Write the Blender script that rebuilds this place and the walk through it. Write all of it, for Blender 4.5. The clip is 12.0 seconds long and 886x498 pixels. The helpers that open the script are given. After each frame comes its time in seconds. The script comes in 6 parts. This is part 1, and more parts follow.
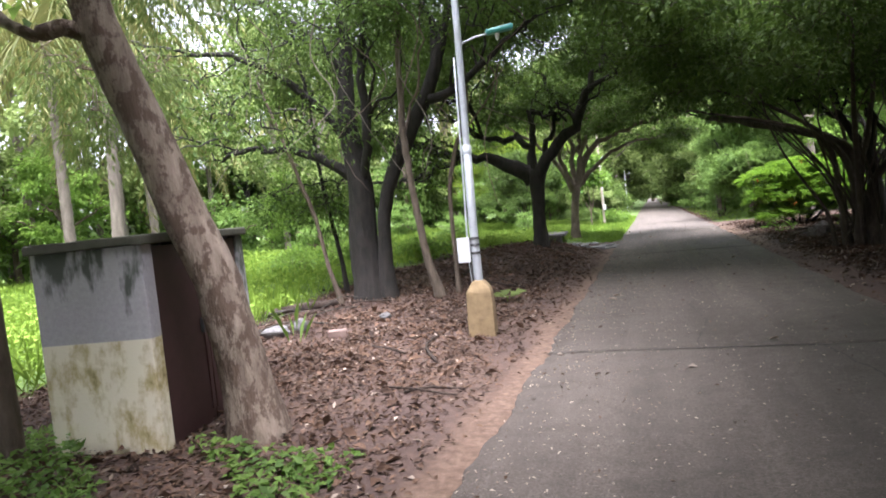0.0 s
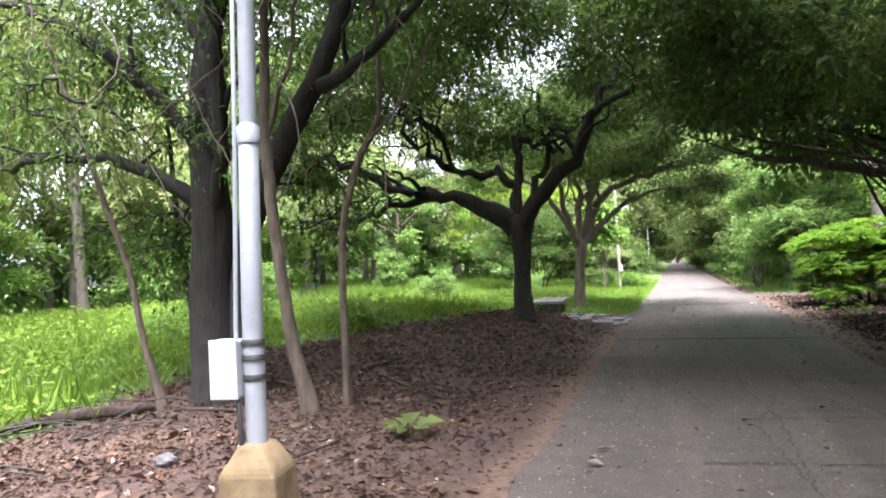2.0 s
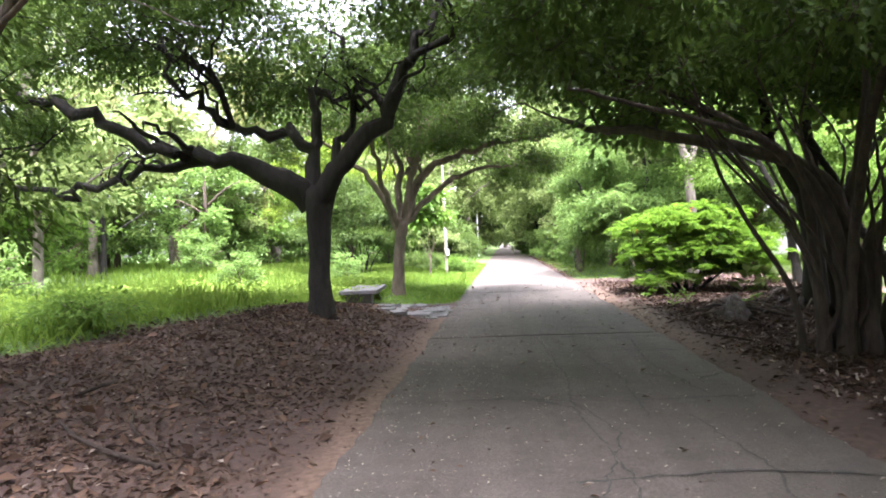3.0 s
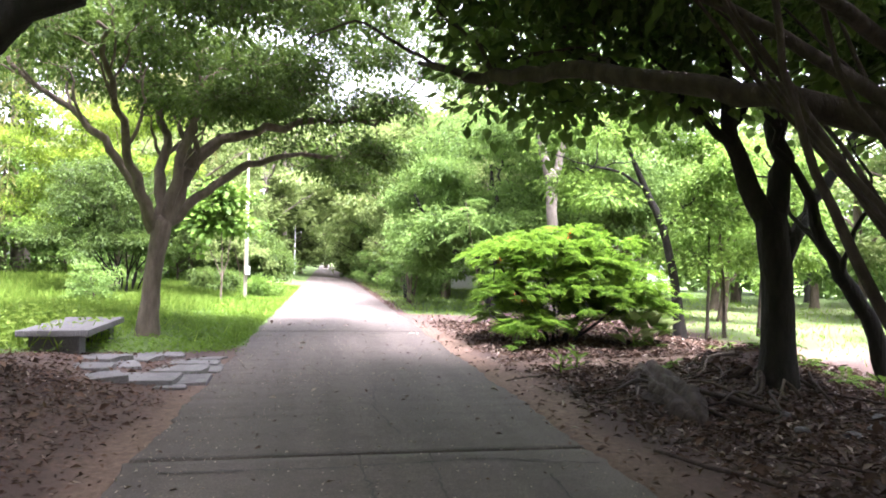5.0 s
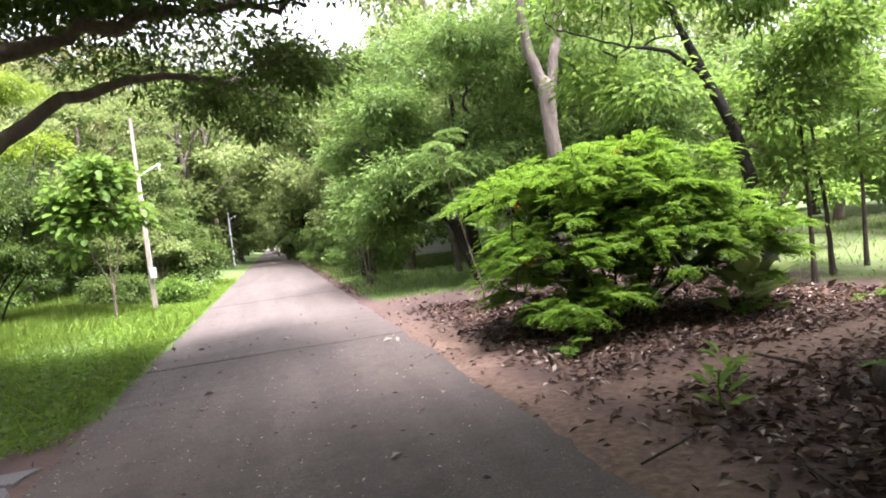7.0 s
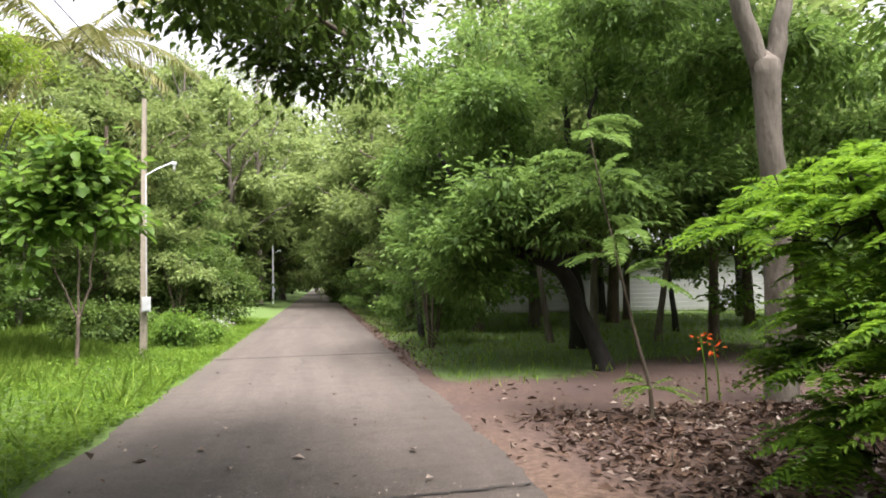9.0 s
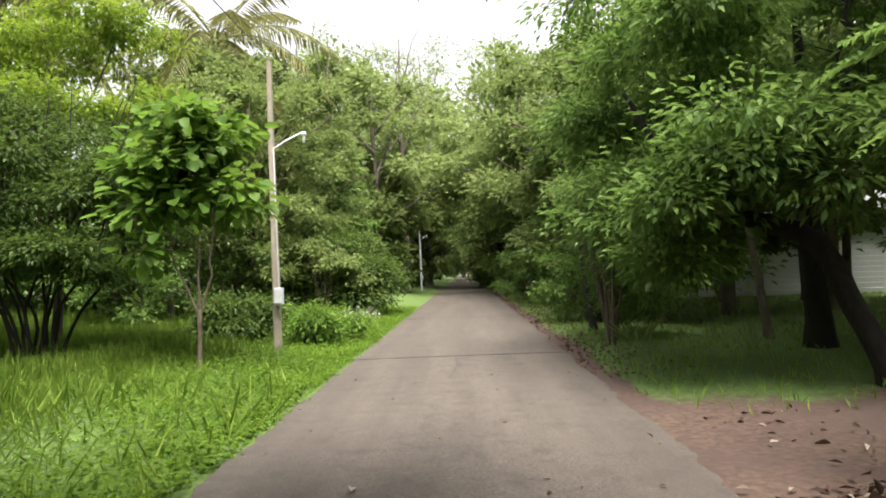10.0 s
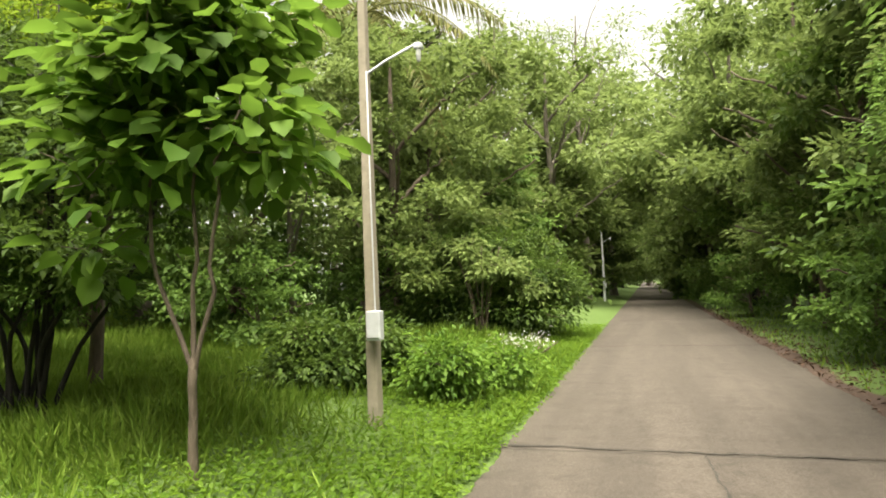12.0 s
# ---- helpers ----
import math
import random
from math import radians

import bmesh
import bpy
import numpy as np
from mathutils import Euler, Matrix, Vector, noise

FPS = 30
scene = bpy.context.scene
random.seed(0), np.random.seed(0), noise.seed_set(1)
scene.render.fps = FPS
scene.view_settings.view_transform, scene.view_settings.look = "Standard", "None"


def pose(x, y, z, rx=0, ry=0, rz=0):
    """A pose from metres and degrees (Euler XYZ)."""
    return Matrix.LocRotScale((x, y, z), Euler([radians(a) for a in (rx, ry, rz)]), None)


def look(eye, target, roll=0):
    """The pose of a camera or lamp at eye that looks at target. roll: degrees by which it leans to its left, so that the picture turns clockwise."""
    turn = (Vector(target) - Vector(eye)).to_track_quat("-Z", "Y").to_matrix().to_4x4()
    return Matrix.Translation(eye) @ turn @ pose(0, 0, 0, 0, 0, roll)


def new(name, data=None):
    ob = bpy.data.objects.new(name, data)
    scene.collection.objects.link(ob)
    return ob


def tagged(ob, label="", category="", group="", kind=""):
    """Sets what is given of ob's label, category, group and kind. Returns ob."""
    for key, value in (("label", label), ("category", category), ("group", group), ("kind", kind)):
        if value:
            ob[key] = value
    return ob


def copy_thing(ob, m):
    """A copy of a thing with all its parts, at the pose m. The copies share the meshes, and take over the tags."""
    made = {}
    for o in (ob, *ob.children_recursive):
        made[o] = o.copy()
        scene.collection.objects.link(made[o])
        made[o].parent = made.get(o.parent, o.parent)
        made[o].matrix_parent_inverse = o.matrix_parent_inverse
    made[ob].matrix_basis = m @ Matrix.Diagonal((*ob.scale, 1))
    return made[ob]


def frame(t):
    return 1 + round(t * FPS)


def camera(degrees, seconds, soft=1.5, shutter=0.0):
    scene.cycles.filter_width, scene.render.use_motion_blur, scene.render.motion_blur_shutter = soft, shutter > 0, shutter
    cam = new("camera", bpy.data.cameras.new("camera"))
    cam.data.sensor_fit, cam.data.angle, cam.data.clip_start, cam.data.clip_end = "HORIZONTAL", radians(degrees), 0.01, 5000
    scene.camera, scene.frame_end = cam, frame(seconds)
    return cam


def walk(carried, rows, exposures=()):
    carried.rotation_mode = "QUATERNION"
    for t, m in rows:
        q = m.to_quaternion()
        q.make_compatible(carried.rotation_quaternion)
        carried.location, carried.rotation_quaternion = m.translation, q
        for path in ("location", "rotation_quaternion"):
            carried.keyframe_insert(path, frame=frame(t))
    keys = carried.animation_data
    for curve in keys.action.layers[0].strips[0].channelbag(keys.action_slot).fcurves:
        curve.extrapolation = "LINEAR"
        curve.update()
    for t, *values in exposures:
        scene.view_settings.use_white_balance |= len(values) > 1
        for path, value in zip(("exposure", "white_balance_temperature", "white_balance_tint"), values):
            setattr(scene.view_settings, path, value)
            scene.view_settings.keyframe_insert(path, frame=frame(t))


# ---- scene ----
cam = camera(68.6, 12.0, soft=1.85)
METRES, EYE, TILT, LEAN, TURN = 30.0, 1.5, -3.9, 1.3, 18.0
ROWS = [
    (0.0, 0.0, 0.0, 0.0, 0.09, 1.1, 4.74),
    (0.5, 0.011, 0.0368, 0.0044, 3.61, 4.45, 3.82),
    (1.0, 0.0243, 0.0749, 0.0062, 4.44, 6.56, 2.63),
    (1.5, 0.0359, 0.1143, 0.009, 3.61, 5.78, 1.74),
    (2.0, 0.0498, 0.1535, 0.0127, 1.79, 5.56, 1.51),
    (2.5, 0.0663, 0.1921, 0.0152, -8.97, 5.31, 3.0),
    (3.0, 0.0786, 0.2335, 0.0176, -12.57, 3.65, 2.1),
    (3.5, 0.0907, 0.2743, 0.0205, -18.89, 4.42, 0.23),
    (5.5, 0.1522, 0.4325, 0.033, -31.1, 5.22, 2.44),
    (6.0, 0.1687, 0.4697, 0.0366, -32.59, 4.49, 7.35),
    (6.5, 0.1851, 0.5062, 0.0389, -32.45, 1.06, 8.07),
    (8.5, 0.2453, 0.6557, 0.0488, -30.33, 6.74, 4.08),
    (9.0, 0.2579, 0.6944, 0.0507, -28.79, 7.02, 1.93),
    (9.5, 0.2705, 0.7349, 0.0535, -24.03, 6.58, 2.12),
    (10.0, 0.2806, 0.7771, 0.0567, -15.96, 6.12, 2.28),
    (10.5, 0.2867, 0.8183, 0.0596, -4.06, 6.99, 2.15),
    (11.0, 0.2922, 0.8572, 0.0626, 13.9, 6.67, 3.21),
    (11.5, 0.3013, 0.9009, 0.0675, 9.4, 7.55, 3.3),
    (12.0, 0.3133, 0.9433, 0.0708, -0.54, 7.18, 0.98),
]
walk(cam, [(t, pose(0, 0, EYE, TILT, LEAN, TURN) @ pose(METRES * x, METRES * y, METRES * z, 90 + pitch, roll, yaw)) for t, x, y, z, yaw, pitch, roll in ROWS],
     [(0.0, 3.0, 5950, 22), (1.5, 3.05, 5850, 20), (2.5, 3.6, 5850, 25), (3.5, 3.9, 5950, 26), (5.5, 3.75, 5900, 31), (6.5, 3.3, 6050, 31), (8.5, 2.45, 6300, 22), (10.0, 2.0, 6700, 13), (11.0, 1.85, 7000, 6), (12.0, 2.05, 7450, 6)])

# ---- sky and sun: a bright overcast day ----
world = bpy.data.worlds.new("sky")
scene.world = world
world.use_nodes = True
wn, wl = world.node_tree.nodes, world.node_tree.links
sky = wn.new("ShaderNodeTexSky")
sky.sky_type, sky.sun_disc = "NISHITA", False
sky.sun_elevation, sky.sun_rotation = radians(69), radians(160)
sky.dust_density, sky.air_density, sky.ozone_density = 4.0, 1.0, 1.0
pale = wn.new("ShaderNodeHueSaturation")
pale.inputs["Saturation"].default_value = 0.15
wl.new(sky.outputs[0], pale.inputs["Color"])
wl.new(pale.outputs[0], wn["Background"].inputs["Color"])
wn["Background"].inputs["Strength"].default_value = 0.1
sun = new("sun", bpy.data.lights.new("sun", "SUN"))
sun.data.energy, sun.data.angle, sun.data.color = 3.0, radians(35), (1.0, 0.97, 0.9)
AZIMUTH, HEIGHT = radians(160), radians(69)
sun.matrix_world = look((30 * math.sin(AZIMUTH), 30 * math.cos(AZIMUTH), 30 * math.tan(HEIGHT)), (0, 0, 0))

RNG = np.random.default_rng(7)


# ---- materials ----
def material(name, rough=0.8):
    m = bpy.data.materials.new(name)
    m.use_nodes = True
    b = m.node_tree.nodes["Principled BSDF"]
    b.inputs["Roughness"].default_value = rough
    return m, m.node_tree.nodes, m.node_tree.links, b


def ramp(nodes, links, src, stops):
    r = nodes.new("ShaderNodeValToRGB")
    e = r.color_ramp.elements
    while len(e) < len(stops):
        e.new(0.5)
    for k, (p, c) in zip(e, stops):
        k.position, k.color = p, (*c, 1)
    links.new(src, r.inputs[0])
    return r.outputs[0]


def noisy(nodes, links, scale, detail=4.0, rough=0.6, coords=None, stretch=None):
    n = nodes.new("ShaderNodeTexNoise")
    n.inputs["Scale"].default_value, n.inputs["Detail"].default_value, n.inputs["Roughness"].default_value = scale, detail, rough
    if coords is not None:
        if stretch:
            v = nodes.new("ShaderNodeMapping")
            v.inputs["Scale"].default_value = stretch
            links.new(coords, v.inputs[0])
            coords = v.outputs[0]
        links.new(coords, n.inputs["Vector"])
    return n.outputs["Fac"]


def place(nodes):
    return nodes.new("ShaderNodeNewGeometry").outputs["Position"]


def mixed(nodes, links, fac, a, b, kind="MIX"):
    m = nodes.new("ShaderNodeMix")
    m.data_type, m.blend_type = "RGBA", kind
    for socket, v in ((m.inputs[0], fac), (m.inputs[6], a), (m.inputs[7], b)):
        if isinstance(v, (int, float)):
            socket.default_value = v
        elif isinstance(v, tuple):
            socket.default_value = (*v, 1)
        else:
            links.new(v, socket)
    return m.outputs[2]


def bumped(nodes, links, b, height, strength=0.5, distance=0.02):
    n = nodes.new("ShaderNodeBump")
    n.inputs["Strength"].default_value, n.inputs["Distance"].default_value = strength, distance
    links.new(height, n.inputs["Height"])
    links.new(n.outputs[0], b.inputs["Normal"])


def leaf_material(name, dark, mid, light, gloss=0.55, through_light=0.35):
    m, n, l, b = material(name, gloss)
    geo = n.new("ShaderNodeNewGeometry")
    c = ramp(n, l, geo.outputs["Random Per Island"], [(0.0, dark), (0.5, mid), (1.0, light)])
    big = noisy(n, l, 0.9, 2.0, 0.5, geo.outputs["Position"])
    c = mixed(n, l, ramp(n, l, big, [(0.35, (0, 0, 0)), (0.6, (1, 1, 1))]), mixed(n, l, 0.5, c, dark), c)
    tuft = noisy(n, l, 2.1, 2.0, 0.5, geo.outputs["Position"])
    c = mixed(n, l, ramp(n, l, tuft, [(0.52, (0, 0, 0)), (0.66, (0.5, 0.5, 0.5))]), c, light)
    own = n.new("ShaderNodeObjectInfo").outputs["Random"]
    c = mixed(n, l, ramp(n, l, own, [(0.0, (0.35, 0.35, 0.35)), (0.5, (0, 0, 0))]), c, dark)
    l.new(c, b.inputs["Base Color"])
    b.inputs["Specular IOR Level"].default_value = 0.22
    t = n.new("ShaderNodeBsdfTranslucent")
    l.new(mixed(n, l, 0.5, c, light), t.inputs["Color"])
    s = n.new("ShaderNodeMixShader")
    s.inputs[0].default_value = through_light
    l.new(b.outputs[0], s.inputs[1])
    l.new(t.outputs[0], s.inputs[2])
    l.new(s.outputs[0], n["Material Output"].inputs["Surface"])
    return m


def bark_material(name, dark, light, scale=9.0, patch=None):
    m, n, l, b = material(name, 0.9)
    p = place(n)
    f = noisy(n, l, scale, 6, 0.65, p, (1, 1, 0.3))
    c = ramp(n, l, f, [(0.3, dark), (0.7, light)])
    if patch:
        g = noisy(n, l, 10.0, 5, 0.7, p, (1, 1, 0.55))
        c = mixed(n, l, ramp(n, l, g, [(0.48, (0, 0, 0)), (0.55, (0.9, 0.9, 0.9))]), c, patch)
    s = noisy(n, l, 1.7, 3, 0.5, p)
    c = mixed(n, l, s, mixed(n, l, 0.4, c, dark), c)
    l.new(c, b.inputs["Base Color"])
    bumped(n, l, b, f, 0.9, 0.06)
    return m


LEAF_DARK = leaf_material("dark_green_leaf", (0.032, 0.062, 0.014), (0.06, 0.108, 0.02), (0.115, 0.18, 0.034), through_light=0.42)
LEAF_MID = leaf_material("mid_green_leaf", (0.048, 0.096, 0.021), (0.096, 0.178, 0.036), (0.18, 0.285, 0.065), through_light=0.48)
LEAF_OLIVE = leaf_material("olive_green_leaf", (0.066, 0.104, 0.028), (0.12, 0.175, 0.048), (0.215, 0.28, 0.085), through_light=0.48)
LEAF_FRESH = leaf_material("lively_green_leaf", (0.05, 0.108, 0.016), (0.10, 0.195, 0.026), (0.18, 0.3, 0.045), through_light=0.5)
LEAF_BRIGHT = leaf_material("fresh_green_leaf", (0.065, 0.13, 0.02), (0.12, 0.22, 0.032), (0.21, 0.335, 0.06), through_light=0.5)
LEAF_LIME = leaf_material("yellow_green_leaf", (0.07, 0.135, 0.012), (0.13, 0.22, 0.02), (0.24, 0.33, 0.035), through_light=0.5)
LEAF_VIVID = leaf_material("vivid_green_leaf", (0.048, 0.12, 0.012), (0.1, 0.215, 0.018), (0.21, 0.36, 0.03), through_light=0.5)
LEAF_PALE = leaf_material("pale_green_leaf", (0.09, 0.14, 0.04), (0.16, 0.22, 0.06), (0.25, 0.32, 0.11), through_light=0.5)
LEAF_YELLOW = leaf_material("yellow_leaf", (0.3, 0.2, 0.02), (0.45, 0.3, 0.03), (0.5, 0.4, 0.05))
LEAF_ORANGE = leaf_material("orange_petal", (0.5, 0.06, 0.015), (0.65, 0.1, 0.02), (0.7, 0.16, 0.03))
LEAF_WHITE = leaf_material("white_petal", (0.6, 0.6, 0.55), (0.7, 0.7, 0.66), (0.8, 0.8, 0.78))
PALM_LEAF = leaf_material("palm_leaflet", (0.08, 0.10, 0.025), (0.15, 0.17, 0.045), (0.27, 0.26, 0.10), through_light=0.35)
GRASS = leaf_material("grass_blade", (0.085, 0.16, 0.018), (0.15, 0.26, 0.03), (0.27, 0.38, 0.07), 0.6, 0.5)
# lighter copy of GRASS: the open field's strong light is put into its colour
FIELD_LIT = leaf_material("sunlit_field_grass_tint", (0.10, 0.18, 0.02), (0.17, 0.28, 0.03), (0.28, 0.40, 0.07), 0.6, 0.5)
WEED = leaf_material("low_weed_leaf", (0.055, 0.115, 0.010), (0.105, 0.195, 0.017), (0.18, 0.29, 0.035), 0.6, 0.5)
LITTER_PALE = leaf_material("bleached_leaf", (0.12, 0.09, 0.07), (0.25, 0.2, 0.16), (0.42, 0.36, 0.3), 0.75, 0.1)
LITTER = leaf_material("dry_leaf", (0.022, 0.013, 0.009), (0.066, 0.037, 0.023), (0.175, 0.11, 0.074), 0.75, 0.1)
# dark bark taken to near-black: the shade under the crowns is in the colour
BARK_SHADED = bark_material("shaded_dark_bark", (0.006, 0.005, 0.0045), (0.027, 0.022, 0.017), 11.0)
BARK_UMBER = bark_material("umber_bark", (0.022, 0.016, 0.012), (0.085, 0.064, 0.048), 13.0)
BARK_FAWN = bark_material("fawn_bark", (0.06, 0.045, 0.032), (0.17, 0.135, 0.10), 10.0)
BARK_BROWN = bark_material("brown_bark", (0.05, 0.036, 0.025), (0.15, 0.115, 0.085))
BARK_GREY = bark_material("grey_bark", (0.075, 0.062, 0.047), (0.19, 0.165, 0.135))
BARK_PALE = bark_material("mottled_pale_bark", (0.13, 0.095, 0.07), (0.33, 0.27, 0.215), 12.0, (0.075, 0.045, 0.03))


def ground_material():
    m, n, l, b = material("earth_and_turf", 0.95)
    p = place(n)
    fine, coarse = noisy(n, l, 14, 8, 0.7, p), noisy(n, l, 0.8, 5, 0.6, p)
    soil = ramp(n, l, fine, [(0.36, (0.034, 0.020, 0.014)), (0.5, (0.070, 0.042, 0.029)), (0.66, (0.13, 0.084, 0.06))])
    soil = mixed(n, l, ramp(n, l, coarse, [(0.35, (0, 0, 0)), (0.65, (1, 1, 1))]), soil, (0.055, 0.034, 0.028))
    sand = n.new("ShaderNodeAttribute")
    sand.attribute_name = "sand"
    dust = ramp(n, l, fine, [(0.36, (0.08, 0.05, 0.034)), (0.52, (0.135, 0.087, 0.06)), (0.68, (0.19, 0.128, 0.09))])
    soil = mixed(n, l, sand.outputs["Fac"], soil, dust)
    turf = ramp(n, l, fine, [(0.36, (0.042, 0.078, 0.015)), (0.64, (0.10, 0.165, 0.032))])
    a = n.new("ShaderNodeAttribute")
    a.attribute_name = "turf"
    edge = n.new("ShaderNodeMath")
    edge.operation = "ADD"
    l.new(a.outputs["Fac"], edge.inputs[0])
    j = n.new("ShaderNodeMath")
    j.operation = "MULTIPLY_ADD"
    l.new(noisy(n, l, 3.0, 5, 0.65, p), j.inputs[0])
    j.inputs[1].default_value, j.inputs[2].default_value = 0.9, -0.45
    l.new(j.outputs[0], edge.inputs[1])
    k = ramp(n, l, edge.outputs[0], [(0.4, (0, 0, 0)), (0.6, (1, 1, 1))])
    l.new(mixed(n, l, k, soil, turf), b.inputs["Base Color"])
    bumped(n, l, b, fine, 0.7, 0.03)
    return m


def concrete_material(name, dark, mid, light, speck=(0.42, 0.40, 0.37)):
    m, n, l, b = material(name, 0.85)
    p = place(n)
    fine, coarse = noisy(n, l, 55, 6, 0.75, p), noisy(n, l, 0.7, 6, 0.65, p)
    c = ramp(n, l, fine, [(0.38, dark), (0.5, mid), (0.64, light)])
    c = mixed(n, l, ramp(n, l, coarse, [(0.3, (0.0, 0.0, 0.0)), (0.7, (0.35, 0.35, 0.35))]), c, mid)
    band = noisy(n, l, 1.0, 3, 0.6, p, (2.2, 0.16, 1))
    c = mixed(n, l, ramp(n, l, band, [(0.42, (0.45, 0.45, 0.45)), (0.6, (0, 0, 0))]), c, dark)
    stain = noisy(n, l, 3.4, 7, 0.72, p)
    c = mixed(n, l, ramp(n, l, stain, [(0.36, (0.6, 0.6, 0.6)), (0.5, (0, 0, 0))]), c, dark)
    worn = noisy(n, l, 7.5, 8, 0.78, p)
    c = mixed(n, l, ramp(n, l, worn, [(0.56, (0, 0, 0)), (0.68, (0.55, 0.55, 0.55))]), c, light)
    v = n.new("ShaderNodeTexVoronoi")
    v.inputs["Scale"].default_value = 60
    l.new(p, v.inputs["Vector"])
    c = mixed(n, l, ramp(n, l, v.outputs["Distance"], [(0.10, (0.5, 0.5, 0.5)), (0.2, (0, 0, 0))]), c, speck)
    l.new(c, b.inputs["Base Color"])
    bumped(n, l, b, fine, 0.6, 0.008)
    return m


GROUND = ground_material()
ROAD = concrete_material("worn_road_concrete", (0.038, 0.031, 0.025), (0.077, 0.063, 0.052), (0.138, 0.115, 0.098), (0.26, 0.23, 0.205))
CRACK = concrete_material("crack_grit", (0.02, 0.018, 0.016), (0.04, 0.035, 0.03), (0.07, 0.06, 0.05))
STONE = concrete_material("split_grey_stone", (0.06, 0.058, 0.057), (0.13, 0.126, 0.125), (0.23, 0.225, 0.22), (0.28, 0.27, 0.26))


# ---- mesh helpers ----
def mesh_from(name, verts, faces, mat, smooth=False):
    """verts (n, 3); faces: list of (m, k) index arrays."""
    me = bpy.data.meshes.new(name)
    faces = [f for f in faces if len(f)]
    verts = np.asarray(verts, dtype=np.float32)
    me.vertices.add(len(verts))
    me.vertices.foreach_set("co", verts.ravel())
    flat = np.concatenate([f.ravel() for f in faces]).astype(np.int32)
    count = np.concatenate([np.full(len(f), f.shape[1]) for f in faces]).astype(np.int32)
    me.loops.add(len(flat))
    me.loops.foreach_set("vertex_index", flat)
    me.polygons.add(len(count))
    me.polygons.foreach_set("loop_start", np.concatenate([[0], np.cumsum(count)[:-1]]).astype(np.int32))
    me.polygons.foreach_set("loop_total", count)
    if smooth:
        me.polygons.foreach_set("use_smooth", np.ones(len(count), dtype=bool))
    me.materials.append(mat)
    me.update(calc_edges=True)
    me.validate()
    return me


def piece(name, me, parent=None, label=""):
    ob = new(name, me)
    ob.parent = parent
    if label:
        ob["label"] = label
    return ob


def part(name, bm, mat, parent=None, label=""):
    me = bpy.data.meshes.new(name)
    bm.to_mesh(me)
    bm.free()
    me.materials.append(mat)
    return piece(name, me, parent, label)


def thing(name, at, label, category, group="", kind="", turn=0.0):
    ob = new(name)
    ob.empty_display_size = 0.1
    ob.matrix_world = pose(*at, 0, 0, turn)
    return tagged(ob, label, category, group, kind)


def box(size, at=(0, 0, 0), bevel=0.01, rot=(0, 0, 0), segments=2):
    bm = bmesh.new()
    bmesh.ops.create_cube(bm, size=1, matrix=Matrix.Diagonal((*size, 1)))
    if bevel:
        bmesh.ops.bevel(bm, geom=bm.edges[:], offset=bevel, segments=segments, affect="EDGES", profile=0.6)
    bmesh.ops.transform(bm, matrix=pose(*at, *rot), verts=bm.verts)
    return bm


def roughen(bm, amount, scale, seed=0.0):
    for v in bm.verts:
        v.co += noise.noise_vector(v.co * scale + Vector((seed, seed, seed))) * amount
    return bm


def tube(points, radii, sides=8, lumps=0.0):
    """A tapered limb along a line of points: vertices and quads."""
    P, R = np.asarray(points, float), np.asarray(radii, float)
    T = np.gradient(P, axis=0)
    T /= np.linalg.norm(T, axis=1, keepdims=True) + 1e-9
    ref = np.array([1.0, 0.0, 0.0]) if abs(T[0, 0]) < 0.8 else np.array([0.0, 1.0, 0.0])
    U = np.cross(T, ref)
    U /= np.linalg.norm(U, axis=1, keepdims=True) + 1e-9
    W = np.cross(T, U)
    a = np.linspace(0, 2 * np.pi, sides, endpoint=False)
    k = np.ones((len(P), sides))
    if lumps:
        ph = RNG.uniform(0, 6.28, 3)
        s = np.arange(len(P))[:, None]
        k += lumps * (np.sin(2 * a + ph[0] + 0.35 * s) + 0.6 * np.sin(3 * a + ph[1] - 0.5 * s) + 0.5 * np.sin(s * 1.3 + ph[2] + a))
    rr = (R[:, None] * k)[..., None]
    V = P[:, None, :] + rr * (np.cos(a)[None, :, None] * U[:, None, :] + np.sin(a)[None, :, None] * W[:, None, :])
    i = np.arange(len(P) - 1)[:, None] * sides
    j = np.arange(sides)[None, :]
    jn = (j + 1) % sides
    F = np.stack([i + j, i + jn, i + sides + jn, i + sides + j], -1).reshape(-1, 4)
    V = V.reshape(-1, 3)
    tip = len(V)
    V = np.vstack([V, P[-1:] + T[-1:] * R[-1]])
    last = (len(P) - 1) * sides
    cap = np.stack([last + j[0], last + jn[0], np.full(sides, tip)], -1)
    return V, F, cap


def smooth_line(points, radii, step=0.25, wander=0.0):
    """A Catmull-Rom line through the waypoints, with radii."""
    P, R = np.asarray(points, float), np.asarray(radii, float)
    if len(P) < 2:
        return P, R
    E = np.vstack([2 * P[0] - P[1], P, 2 * P[-1] - P[-2]])
    out, rad = [], []
    for i in range(len(P) - 1):
        n = max(2, int(np.linalg.norm(P[i + 1] - P[i]) / step))
        for t in np.linspace(0, 1, n, endpoint=False):
            a, b, c, d = E[i:i + 4]
            out.append(0.5 * (2 * b + (c - a) * t + (2 * a - 5 * b + 4 * c - d) * t ** 2 + (3 * b - a - 3 * c + d) * t ** 3))
            rad.append(R[i] + (R[i + 1] - R[i]) * t)
    out.append(P[-1])
    rad.append(R[-1])
    out = np.array(out)
    if wander:
        w = RNG.normal(0, wander, out.shape)
        w[0] = 0
        out += w * np.linspace(0.3, 1, len(out))[:, None]
    return out, np.array(rad)


